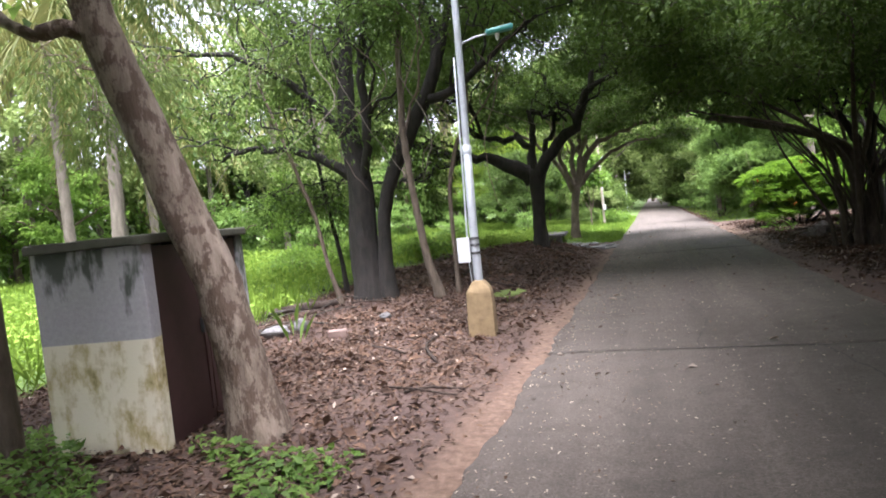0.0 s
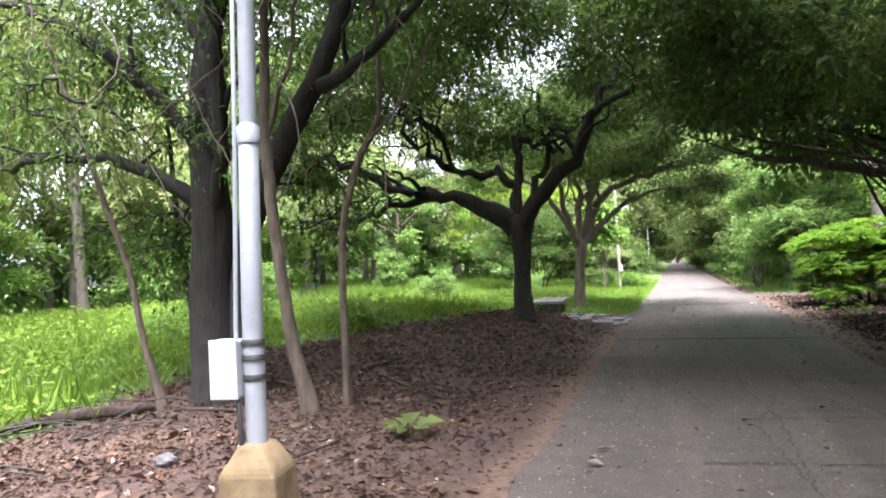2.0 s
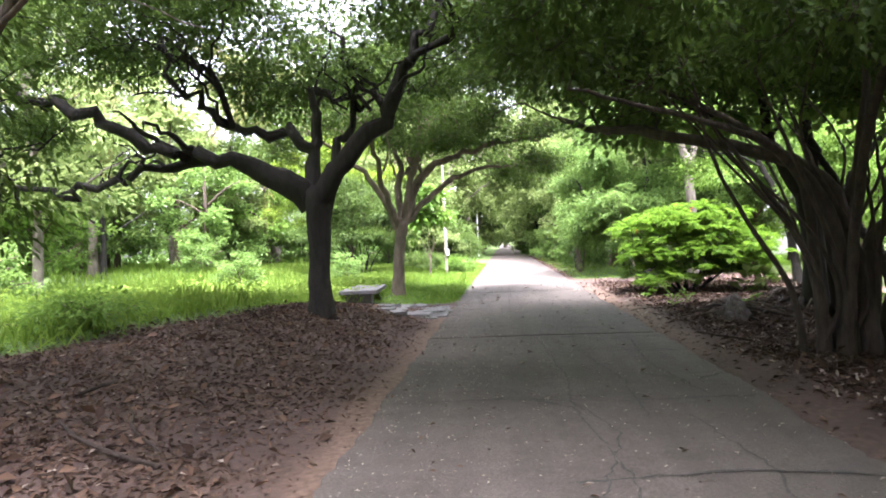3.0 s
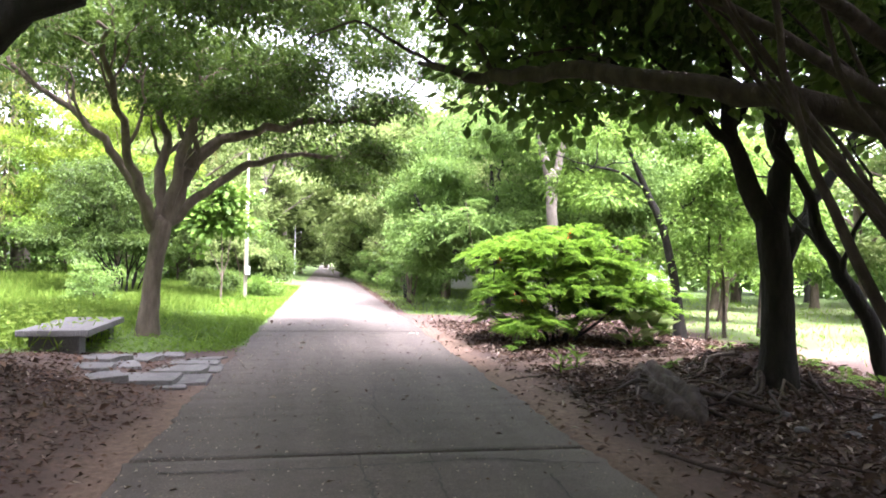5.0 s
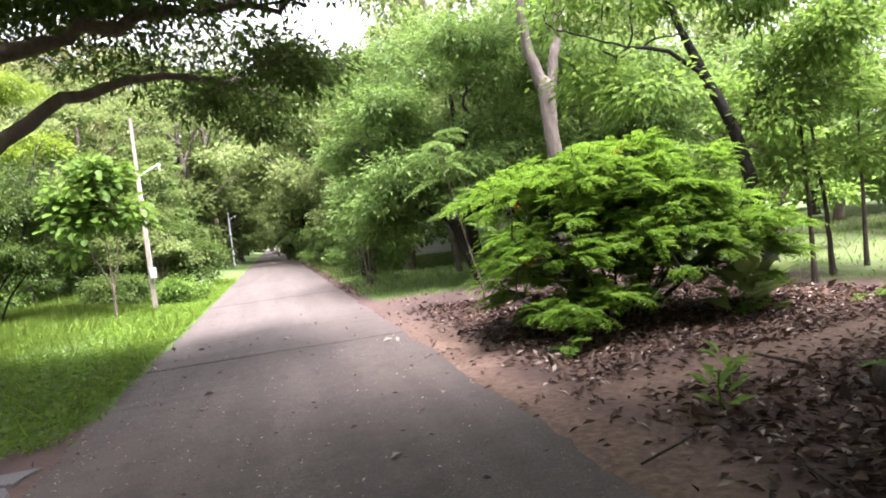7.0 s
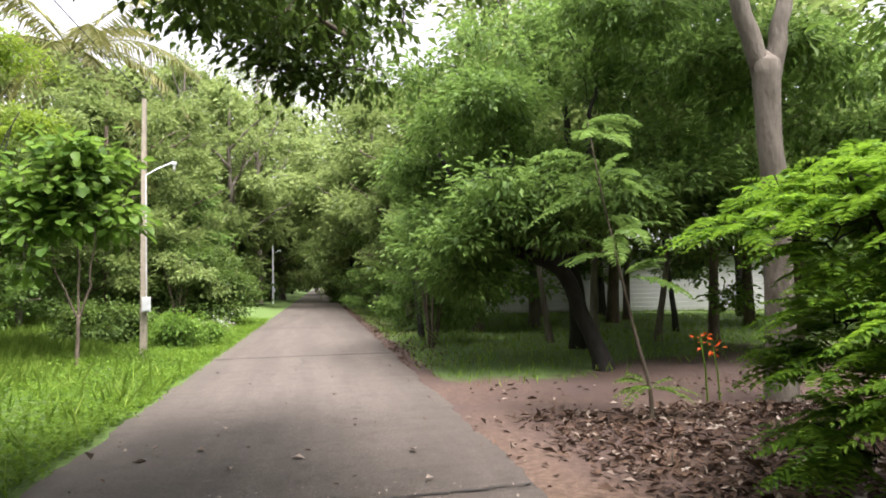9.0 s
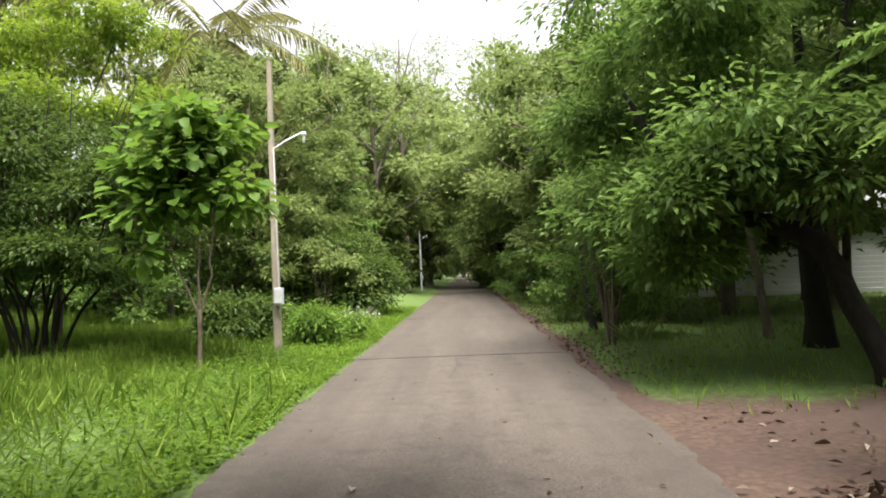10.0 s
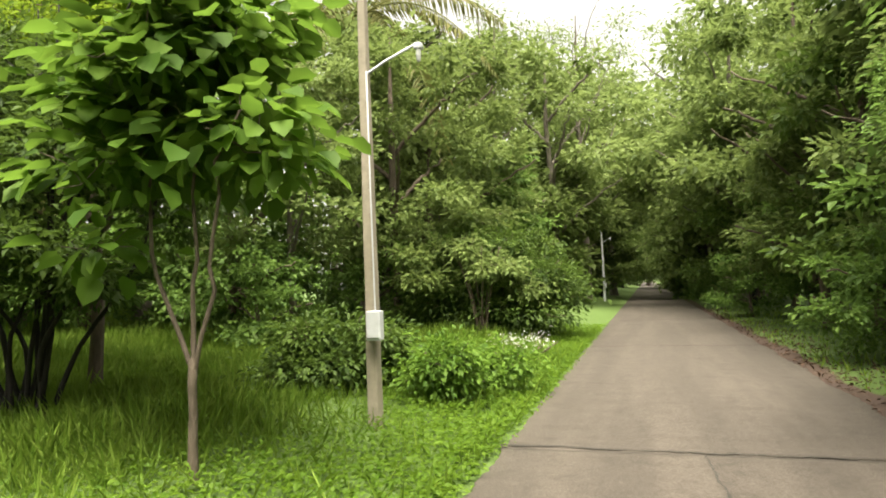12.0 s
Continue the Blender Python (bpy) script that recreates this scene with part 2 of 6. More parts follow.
def joined(name, tubes, mat):
    V, Q, C, n = [], [], [], 0
    for v, f, c in tubes:
        V.append(v), Q.append(f + n), C.append(c + n)
        n += len(v)
    return mesh_from(name, np.vstack(V), [np.vstack(Q), np.vstack(C)], mat, True)


def leaves_at(centres, along, up, length, width, fold=0.25):
    """One folded pointed leaf of two triangles at each centre."""
    n = len(centres)
    along = along / (np.linalg.norm(along, axis=1, keepdims=True) + 1e-9)
    side = np.cross(along, up)
    side /= np.linalg.norm(side, axis=1, keepdims=True) + 1e-9
    nrm = np.cross(side, along)
    L, W = np.asarray(length)[:, None], np.asarray(width)[:, None]
    base = centres
    tip = centres + along * L - nrm * L * 0.12
    mid = centres + along * L * 0.45
    V = np.stack([base, mid + side * W * 0.5 + nrm * W * fold, tip, mid - side * W * 0.5 + nrm * W * fold], 1).reshape(-1, 3)
    i = np.arange(n)[:, None] * 4
    F = np.concatenate([i + np.array([[0, 1, 2]]), i + np.array([[0, 2, 3]])])
    return V, F


def broad_leaves_at(centres, along, up, length, width):
    """One cupped rounded leaf of four triangles at each centre."""
    n = len(centres)
    along = along / (np.linalg.norm(along, axis=1, keepdims=True) + 1e-9)
    side = np.cross(along, up)
    side /= np.linalg.norm(side, axis=1, keepdims=True) + 1e-9
    nrm = np.cross(side, along)
    L, W = np.asarray(length)[:, None], np.asarray(width)[:, None]
    a, b = centres + along * L * 0.28, centres + along * L * 0.72 - nrm * L * 0.05
    V = np.stack([centres, a + side * W * 0.5 + nrm * W * 0.1, b + side * W * 0.42 + nrm * W * 0.06, centres + along * L - nrm * L * 0.18,
                  b - side * W * 0.42 + nrm * W * 0.06, a - side * W * 0.5 + nrm * W * 0.1], 1).reshape(-1, 3)
    i = np.arange(n)[:, None] * 6
    F = np.concatenate([i + np.array([t]) for t in ([0, 1, 2], [0, 2, 3], [0, 3, 4], [0, 4, 5])])
    return V, F


def unit(n):
    v = RNG.normal(size=(n, 3))
    return v / np.linalg.norm(v, axis=1, keepdims=True)


def clump_leaves(centres, outward, per, sigma, length, ratio=0.4, droop=0.5, flat=0.6, broad=False):
    """Sprays of leaves round each clump's centre, lying in uneven layers."""
    c = np.repeat(centres, per, axis=0)
    o = np.repeat(outward, per, axis=0)
    n = len(c)
    s = np.repeat(RNG.uniform(0.6, 1.35, len(centres)), per)[:, None] * sigma
    off = RNG.normal(size=(n, 3)) * s * np.array([1, 1, flat])
    along = off / (np.linalg.norm(off, axis=1, keepdims=True) + 1e-6) + 0.5 * o + 0.6 * unit(n)
    along[:, 2] -= droop
    up = np.array([[0, 0, 1.0]]) + 0.55 * unit(n)
    L = length * RNG.uniform(0.6, 1.3, n)
    return (broad_leaves_at if broad else leaves_at)(c + off, along, up, L, L * ratio)


def feather_leaves(centres, outward, fronds, reach, pairs, leaflet):
    """Feathery compound leaves: each frond an arching rib with paired leaflets."""
    cs, al, up, ln = [], [], [], []
    ribs = []
    for c, o in zip(centres, outward):
        for _ in range(fronds):
            d = o + 0.9 * unit(1)[0]
            d[2] = abs(d[2]) * 0.5 + 0.1
            d /= np.linalg.norm(d)
            L = reach * RNG.uniform(0.7, 1.2)
            t = np.linspace(0.12, 1, pairs)[:, None]
            P = c + d * L * t + np.array([[0, 0, -0.45]]) * L * t ** 2
            side = np.cross(d, (0, 0, 1.0))
            side /= np.linalg.norm(side) + 1e-9
            for sgn in (1, -1):
                cs.append(P)
                al.append(np.repeat([side * sgn + d * 0.35 - np.array([0, 0, 0.25])], pairs, 0) + RNG.normal(0, 0.1, (pairs, 3)))
                up.append(np.repeat([[0, 0, 1.0]], pairs, 0) + RNG.normal(0, 0.25, (pairs, 3)))
                ln.append(leaflet * np.sin(np.linspace(0.5, 2.7, pairs)) * RNG.uniform(0.8, 1.2))
    cs, al, up, ln = np.vstack(cs), np.vstack(al), np.vstack(up), np.concatenate(ln)
    return leaves_at(cs, al, up, ln, ln * 0.36)


def in_blobs(blobs, lobe=0.42):
    """Clump centres of a crown: each mass (x, y, z, rx, ry, rz, clumps) is broken into domed lobes with gaps between."""
    C, O = [], []
    for x, y, z, rx, ry, rz, n in blobs:
        n = int(n)
        if n < 10:
            d = unit(n)
            C.append(np.array([[x, y, z]]) + d * RNG.uniform(0.3, 1, n)[:, None] * np.array([[rx, ry, rz]]))
            O.append(d)
            continue
        m = max(3, n // 11)
        hub = unit(m)
        hub[:, 2] = hub[:, 2] * 0.85 + 0.12
        hub = hub * RNG.uniform(0.3, 1.0, m)[:, None] ** 0.5 * np.array([[rx, ry, rz]])
        which = RNG.integers(0, m, n)
        size = RNG.uniform(0.7, 1.3, m)[which][:, None]
        d = unit(n)
        d[:, 2] = np.where(d[:, 2] < -0.25, -d[:, 2], d[:, 2])
        flat = np.array([[rx * lobe, ry * lobe, min(rx, max(rz, 0.3 * rx)) * lobe]])
        C.append(np.array([[x, y, z]]) + hub[which] + d * RNG.uniform(0.55, 1, n)[:, None] * size * flat)
        O.append(d)
    return np.vstack(C), np.vstack(O)


def tree(name, at, label, category, trunk, limbs, blobs, bark, leaf, per=60, sigma=0.22, length=0.1, ratio=0.4, droop=0.5,
         feathers=None, twig=0.012, group="", sides=10, lumps=0.05, twigs=True, hang=0.0, broad=False, gnarl=0.04, lobe=0.42, spurs=0):
    """A tree: a trunk and limbs through waypoints (x, y, z, r) from its foot, twigs that reach to the clumps of leaves."""
    top = thing(name, at, label, category, group)
    skeleton, strength = [], []
    trunks = trunk if isinstance(trunk[0], list) else [trunk]
    for k, w in enumerate(trunks):
        w = np.array(w, float)
        P, R = smooth_line(w[:, :3], w[:, 3], 0.18, 0.008)
        foot = np.exp(-np.maximum(P[:, 2], 0) / 0.16) * 0.45
        R = R * (1 + foot)
        P[0, 2] -= 0.25
        v, f, c = tube(P, R, sides, lumps)
        piece("trunk", mesh_from("trunk", v, [f, c], bark, True), top)
        skeleton.append(P[len(P) // 3:])
    for w in limbs:
        w = np.array(w, float)
        P, R = smooth_line(w[:, :3], w[:, 3], 0.2, gnarl)
        v, f, c = tube(P, R, 9, lumps * 1.5)
        piece("limb", mesh_from("limb", v, [f, c], bark, True), top)
        skeleton.append(P[1:])
        for k in range(spurs):
            i = int(len(P) * RNG.uniform(0.25, 0.95))
            d = unit(1)[0] * np.array([1, 1, 0.6]) + np.array([0, 0, 0.45]) + 0.5 * (P[min(i + 1, len(P) - 1)] - P[i - 1]) / 0.4
            L = RNG.uniform(0.6, 1.5)
            q = np.array([P[i], P[i] + 0.3 * L * d, P[i] + L * (0.6 * d + 0.2 * unit(1)[0]), P[i] + L * (0.9 * d + 0.35 * unit(1)[0])])
            Q, r = smooth_line(q, np.linspace(max(0.018, R[i] * 0.5), 0.008, 4), 0.12, gnarl * 0.5)
            v, f, c = tube(Q, r, 6, lumps)
            piece("branch", mesh_from("branch", v, [f, c], bark, True), top)
            skeleton.append(Q[1:])
    if blobs:
        C, O = in_blobs(blobs, lobe)
        S = np.vstack(skeleton)
        if twigs:
            tubes = []
            gap = np.array([np.min(np.linalg.norm(S - c, axis=1)) for c in C])
            room = np.empty((len(S) + 2 * len(C), 3))
            room[:len(S)], held = S, len(S)
            for k in np.argsort(gap):
                c, o = C[k], O[k]
                have = room[:held]
                s = have[np.argmin(np.linalg.norm(have - c, axis=1) + 0.3 * np.maximum(0, have[:, 2] - c[2]))]
                ln = np.linalg.norm(s - c)
                m = (s + c) / 2 + RNG.normal(0, 0.14, 3) * ln
                room[held], room[held + 1] = m, c
                held += 2
                q = np.array([s, (s + m) / 2 + RNG.normal(0, 0.04, 3) * ln, m, (m + c) / 2 + RNG.normal(0, 0.05, 3) * ln, c, c + o * sigma * 0.8])
                r0 = twig * (0.5 + 0.6 * min(ln, 1.5))
                tubes.append(tube(q, np.linspace(r0, 0.004, 6), 4))
            tagged(piece("branchwork", joined("branchwork", tubes, bark), top), kind="stuff")
        if feathers:
            V, F = feather_leaves(C, O, *feathers)
        else:
            V, F = clump_leaves(C, O, per, sigma, length, ratio, droop, 0.6, broad)
        if hang:
            k = 6 if broad else 4
            V[:, 2] -= hang * np.repeat(RNG.uniform(0, 1, len(V) // k) ** 2, k)
        piece("crown", mesh_from("crown", V, [F], leaf), top)
    return top


# ---- ground and road ----
ROAD_L, ROAD_R = -1.15, 2.4


def step01(a, b, x):
    t = np.clip((x - a) / (b - a), 0, 1)
    return t * t * (3 - 2 * t)


def ground_height(x, y):
    x, y = np.asarray(x, float), np.asarray(y, float)
    bank = step01(0, 1, (ROAD_L - 0.15 - x) / 2.2)
    amount = 0.06 + 0.42 * step01(9, 17, y) - 0.29 * step01(19, 23, y)
    h = bank * amount
    h = h + 0.5 * step01(0, 1, (-6.5 - x) / 9) * step01(28, 40, y)
    h = h + 0.02 * np.sin(x * 2.3 + 0.7 * y) * np.sin(y * 1.9 - x) * step01(0, 1, np.maximum(ROAD_L - 0.2 - x, x - ROAD_R - 0.2))
    h = h + 0.16 * np.exp(-(((x - 5.5) / 1.0) ** 2 + ((y - 19.5) / 0.8) ** 2)) + 0.42 * np.exp(-(((x - 6.0) / 0.8) ** 2 + ((y - 20.6) / 0.6) ** 2))
    inside = step01(0, 1, np.minimum(x - ROAD_L, ROAD_R - x) / 0.12)
    return h - 0.05 * inside - 0.012


def turf_amount(x, y):
    """1 in grass, 0 on bare or littered earth."""
    x, y = np.asarray(x, float), np.asarray(y, float)
    wave = 0.5 * np.sin(0.9 * y) + 0.35 * np.sin(2.3 * y + 0.4 * x)
    edge = -6.4 + 0.02 * (y - 10) + 2.2 * step01(13, 20, y) + 2.9 * step01(20.5, 25, y) + 0.35 * wave * (1 - step01(19, 23, y))
    left = np.clip(0.5 + (edge - x) / 0.8, 0, 1)
    right = 0.55 * step01(0, 1, (x - 7.6 - wave) / 2.4) * step01(19, 25, y + 0.8 * np.sin(0.7 * x))
    strip = 0.8 * step01(0, 1, (x - 2.5 - 0.12 * wave) / 0.4) * step01(31.2, 33.6, y + 1.2 - 0.4 * (x - 3) + 0.4 * np.sin(1.7 * x) - 0.5 * step01(7, 9, x))
    return np.where(x > 0, np.maximum(right, strip), left)


def sand_amount(x, y):
    """1 on the trodden path and on the dusty strips along the road."""
    path = np.exp(-((y - 22.3 - 0.15 * (x - 5)) / 0.5) ** 2) * step01(2.8, 3.4, x)
    wave = 0.12 * np.sin(1.3 * y) + 0.08 * np.sin(3.7 * y)
    strip = (1 - step01(2.65 + wave, 3.15 + wave, x)) * (x > 0) * step01(15, 19, y) * (1 - step01(25, 30, y)) + 0.8 * step01(-1.5 + 0.5 * wave, -1.3 + 0.5 * wave, x) * (x < 0) * (1 - step01(21, 24, y))
    return np.clip(path + strip, 0, 1)


def grid_mesh(name, xs, ys, mat):
    X, Y = np.meshgrid(xs, ys)
    V = np.stack([X, Y, ground_height(X, Y)], -1).reshape(-1, 3)
    w = len(xs)
    i = (np.arange(len(ys) - 1)[:, None] * w + np.arange(w - 1)[None, :]).ravel()
    F = np.stack([i, i + 1, i + w + 1, i + w], -1)
    me = mesh_from(name, V, [F], mat, True)
    a = me.attributes.new("turf", "FLOAT", "POINT")
    a.data.foreach_set("value", turf_amount(V[:, 0], V[:, 1]).astype(np.float32))
    a = me.attributes.new("sand", "FLOAT", "POINT")
    a.data.foreach_set("value", sand_amount(V[:, 0], V[:, 1]).astype(np.float32))
    return me


xs = np.unique(np.round(np.concatenate([-np.geomspace(14, 900, 24)[::-1], np.arange(-14, 14.01, 0.12), np.geomspace(14, 900, 24)]), 3))
ys = np.unique(np.round(np.concatenate([-np.geomspace(8, 900, 20)[::-1], np.arange(-8, 52, 0.14), np.geomspace(52, 1200, 40)]), 3))
tagged(piece("ground", grid_mesh("ground", xs, ys, GROUND)), "brown earth with leaf litter and rough green turf", "ground", kind="structure")

road = thing("road", (0, 0, 0), "worn grey concrete road with joints and cracks", "road", kind="structure")
JOINTS = [-60, -30, -12, -4.5, 6.57, 17.64, 26.7, 35.75, 44.8, 54, 63, 72, 90, 120, 170, 260, 420]


def slab_mesh(y0, y1):
    """One bay of the road, its long edges a little ragged."""
    n = int(np.clip((y1 - y0) / 0.1, 12, 110))
    y = np.linspace(y0 + 0.006, y1 - 0.006, n)
    jag = 0.025 if y1 < 60 else 0.0
    xl = ROAD_L + jag * np.sin(y * 3.1) + RNG.normal(0, jag * 0.6, n)
    xr = ROAD_R + jag * np.sin(y * 2.3 + 1) + RNG.normal(0, jag * 0.6, n)
    cols = [(xl, -0.08), (xl, -0.012), (xl + 0.015, 0.0), ((xl + xr) / 2, 0.006), (xr - 0.015, 0.0), (xr, -0.012), (xr, -0.08)]
    V = np.stack([np.stack([c, y, np.full(n, z)], -1) for c, z in cols], 1)
    V[0, :, 2] -= 0.004
    V[-1, :, 2] -= 0.004
    w = len(cols)
    i = (np.arange(n - 1)[:, None] * w + np.arange(w - 1)[None, :]).ravel()
    F = np.stack([i, i + 1, i + w + 1, i + w], -1)
    ends = np.array([[6, 5, 4, 3, 2, 1, 0], [(n - 1) * w + k for k in range(7)]])
    return mesh_from("bay", V.reshape(-1, 3), [F, ends], ROAD)


for y0, y1 in zip(JOINTS[:-1], JOINTS[1:]):
    piece("bay", slab_mesh(y0, y1), road)


def crack(points, width):
    """A crack: a thin jagged strip of dark grit."""
    P = [np.array(points[0], float)]
    for q in points[1:]:
        q = np.array(q, float)
        n = max(2, int(np.linalg.norm(q - P[-1]) / 0.07))
        a = P[-1].copy()
        for t in np.linspace(0, 1, n + 1)[1:]:
            P.append(a + (q - a) * t + RNG.normal(0, 0.012, 2))
    P = np.array(P)
    T = np.gradient(P, axis=0)
    N = np.stack([-T[:, 1], T[:, 0]], -1) / (np.linalg.norm(T, axis=1, keepdims=True) + 1e-9)
    W = width * RNG.uniform(0.35, 1.2, (len(P), 1))
    z = np.full((len(P), 1), 0.0105)
    V = np.concatenate([np.hstack([P + N * W / 2, z]), np.hstack([P - N * W / 2, z])])
    i = np.arange(len(P) - 1)
    n = len(P)
    return V, np.stack([i, i + 1, i + 1 + n, i + n], -1)


CRACKS = [[(0.75, 9.0), (0.8, 11.5), (0.62, 13.2), (0.7, 14.6), (0.5, 17.6)], [(1.2, 12.8), (1.25, 14.2), (1.0, 16.0), (1.05, 17.6)],
          [(1.6, 3.0), (1.45, 4.4), (1.55, 5.2), (1.35, 6.5)], [(2.1, 3.4), (2.0, 4.6), (2.2, 5.3)], [(0.62, 13.2), (0.2, 13.6), (-0.3, 13.5)],
          [(0.5, 33.4), (0.62, 34.6), (0.55, 35.7)], [(0.9, 18.2), (0.75, 19.3), (0.85, 20.4)], [(0.3, 6.6), (0.5, 8.0), (0.35, 9.2)],
          [(1.5, 10.4), (1.7, 11.6), (1.55, 12.9)], [(-0.9, 8.6), (0.1, 8.75), (1.4, 8.6), (2.3, 8.8)], [(-1.0, 15.2), (-0.2, 15.1), (0.6, 15.3)], [(0.0, 15.9), (1.1, 16.2), (2.2, 16.0)], [(0.4, 11.4), (1.6, 11.6), (2.3, 11.5)], [(1.9, 13.6), (1.7, 15.2), (1.85, 17.0)]]
CRACKS += [[(ROAD_L + 0.04, y + RNG.normal(0, 0.03)), (0, y + RNG.normal(0, 0.04)), (1.2, y + RNG.normal(0, 0.04)), (ROAD_R - 0.04, y)] for y in (17.66, 35.77, 6.57, 26.7)]
CRACKS += [[(-1.0, 13.45), (0.0, 13.55), (1.1, 13.4), (2.3, 13.5)], [(-0.9, 17.35), (0.4, 17.3), (1.5, 17.42), (2.3, 17.2)], [(0.62, 13.5), (0.9, 12.4), (0.6, 11.2), (0.75, 9.6)], [(1.5, 14.6), (1.9, 14.2), (2.3, 14.5)], [(0.1, 10.0), (1.2, 10.15), (2.3, 10.0)]]
V, F, n = [], [], 0
for c in CRACKS:
    v, f = crack(c, 0.034 if abs(c[0][1] - c[-1][1]) < 0.35 else 0.022)
    V.append(v), F.append(f + n)
    n += len(v)
tagged(piece("cracks", mesh_from("cracks", np.vstack(V), [np.vstack(F)], CRACK), road), kind="stuff")


# ---- big trees of the left bank ----
def gz(x, y):
    return float(ground_height(x, y))


def on_ground(x, y):
    return (x, y, gz(x, y))


# the leaf masses far out over the road are added, unseen, to shade it
tree("tree", on_ground(-5.0, 11.2), "large tree with shade-darkened bark, twin trunks and drooping twigs", "tree",
     [[(-0.12, 0, 0, 0.30), (-0.2, 0, 1.0, 0.27), (-0.15, 0, 2.1, 0.25), (-0.3, 0.1, 3.4, 0.17), (-0.2, 0.2, 5.2, 0.11), (-0.2, 0.2, 7.0, 0.05)],
      [(0.22, -0.05, 0, 0.16), (0.24, -0.05, 1.0, 0.13), (0.42, -0.1, 1.9, 0.13), (0.95, -0.1, 2.9, 0.13), (1.5, 0, 3.9, 0.12), (1.9, 0.2, 5.2, 0.07)]],
     [[(-0.2, 0, 2.2, 0.11), (-0.8, -0.2, 2.7, 0.08), (-1.7, -0.4, 3.0, 0.06), (-2.9, -0.5, 2.9, 0.03)],
      [(-0.28, 0, 3.0, 0.10), (-0.9, -0.5, 3.9, 0.08), (-1.8, -0.9, 4.6, 0.05), (-3.0, -1.2, 4.9, 0.03)],
      [(-0.1, 0, 2.0, 0.10), (0.25, -0.3, 3.0, 0.09), (0.3, -0.4, 4.2, 0.07), (0.8, -0.6, 5.6, 0.04)],
      [(1.3, 0, 3.5, 0.09), (1.9, -0.3, 3.5, 0.07), (2.6, -0.5, 3.9, 0.05), (3.5, -0.6, 4.4, 0.03)],
      [(1.5, 0, 3.9, 0.09), (1.5, 0.3, 4.8, 0.07), (1.0, 0.4, 6.0, 0.04)],
      [(-0.2, 0.1, 4.2, 0.08), (-1.2, 0.5, 5.3, 0.06), (-2.4, 0.7, 6.2, 0.03)]],
     [(-1.6, -0.6, 3.4, 2.3, 1.7, 1.1, 150), (-2.6, 0, 5.0, 2.4, 1.8, 1.2, 130), (0.6, -0.6, 5.2, 2.2, 1.8, 1.2, 170), (2.6, -0.3, 4.9, 1.8, 1.8, 1.0, 140), (-0.3, 0.6, 3.4, 1.2, 0.8, 0.8, 50),
      (-1.6, 0.2, 2.0, 1.0, 0.9, 0.5, 60), (0, 0, 6.8, 3.4, 2.6, 1.0, 150), (0.6, 1.2, 2.3, 0.8, 0.6, 0.6, 35), (4.0, -2.5, 6.2, 2.2, 2.0, 0.9, 260), (3.4, -5.2, 6.4, 2.2, 2.0, 0.8, 240), (5.8, -4.2, 6.8, 2.2, 2.4, 0.8, 240), (1.6, 2.4, 5.6, 2.2, 1.8, 0.8, 200), (-1.2, 2.6, 5.2, 2.2, 1.6, 0.8, 160), (3.6, 1.6, 5.9, 1.9, 1.9, 0.7, 170)],
     BARK_SHADED, LEAF_DARK, per=26, sigma=0.22, length=0.12, ratio=0.34, droop=0.8, hang=0.5, twig=0.024, lobe=0.6, spurs=4)

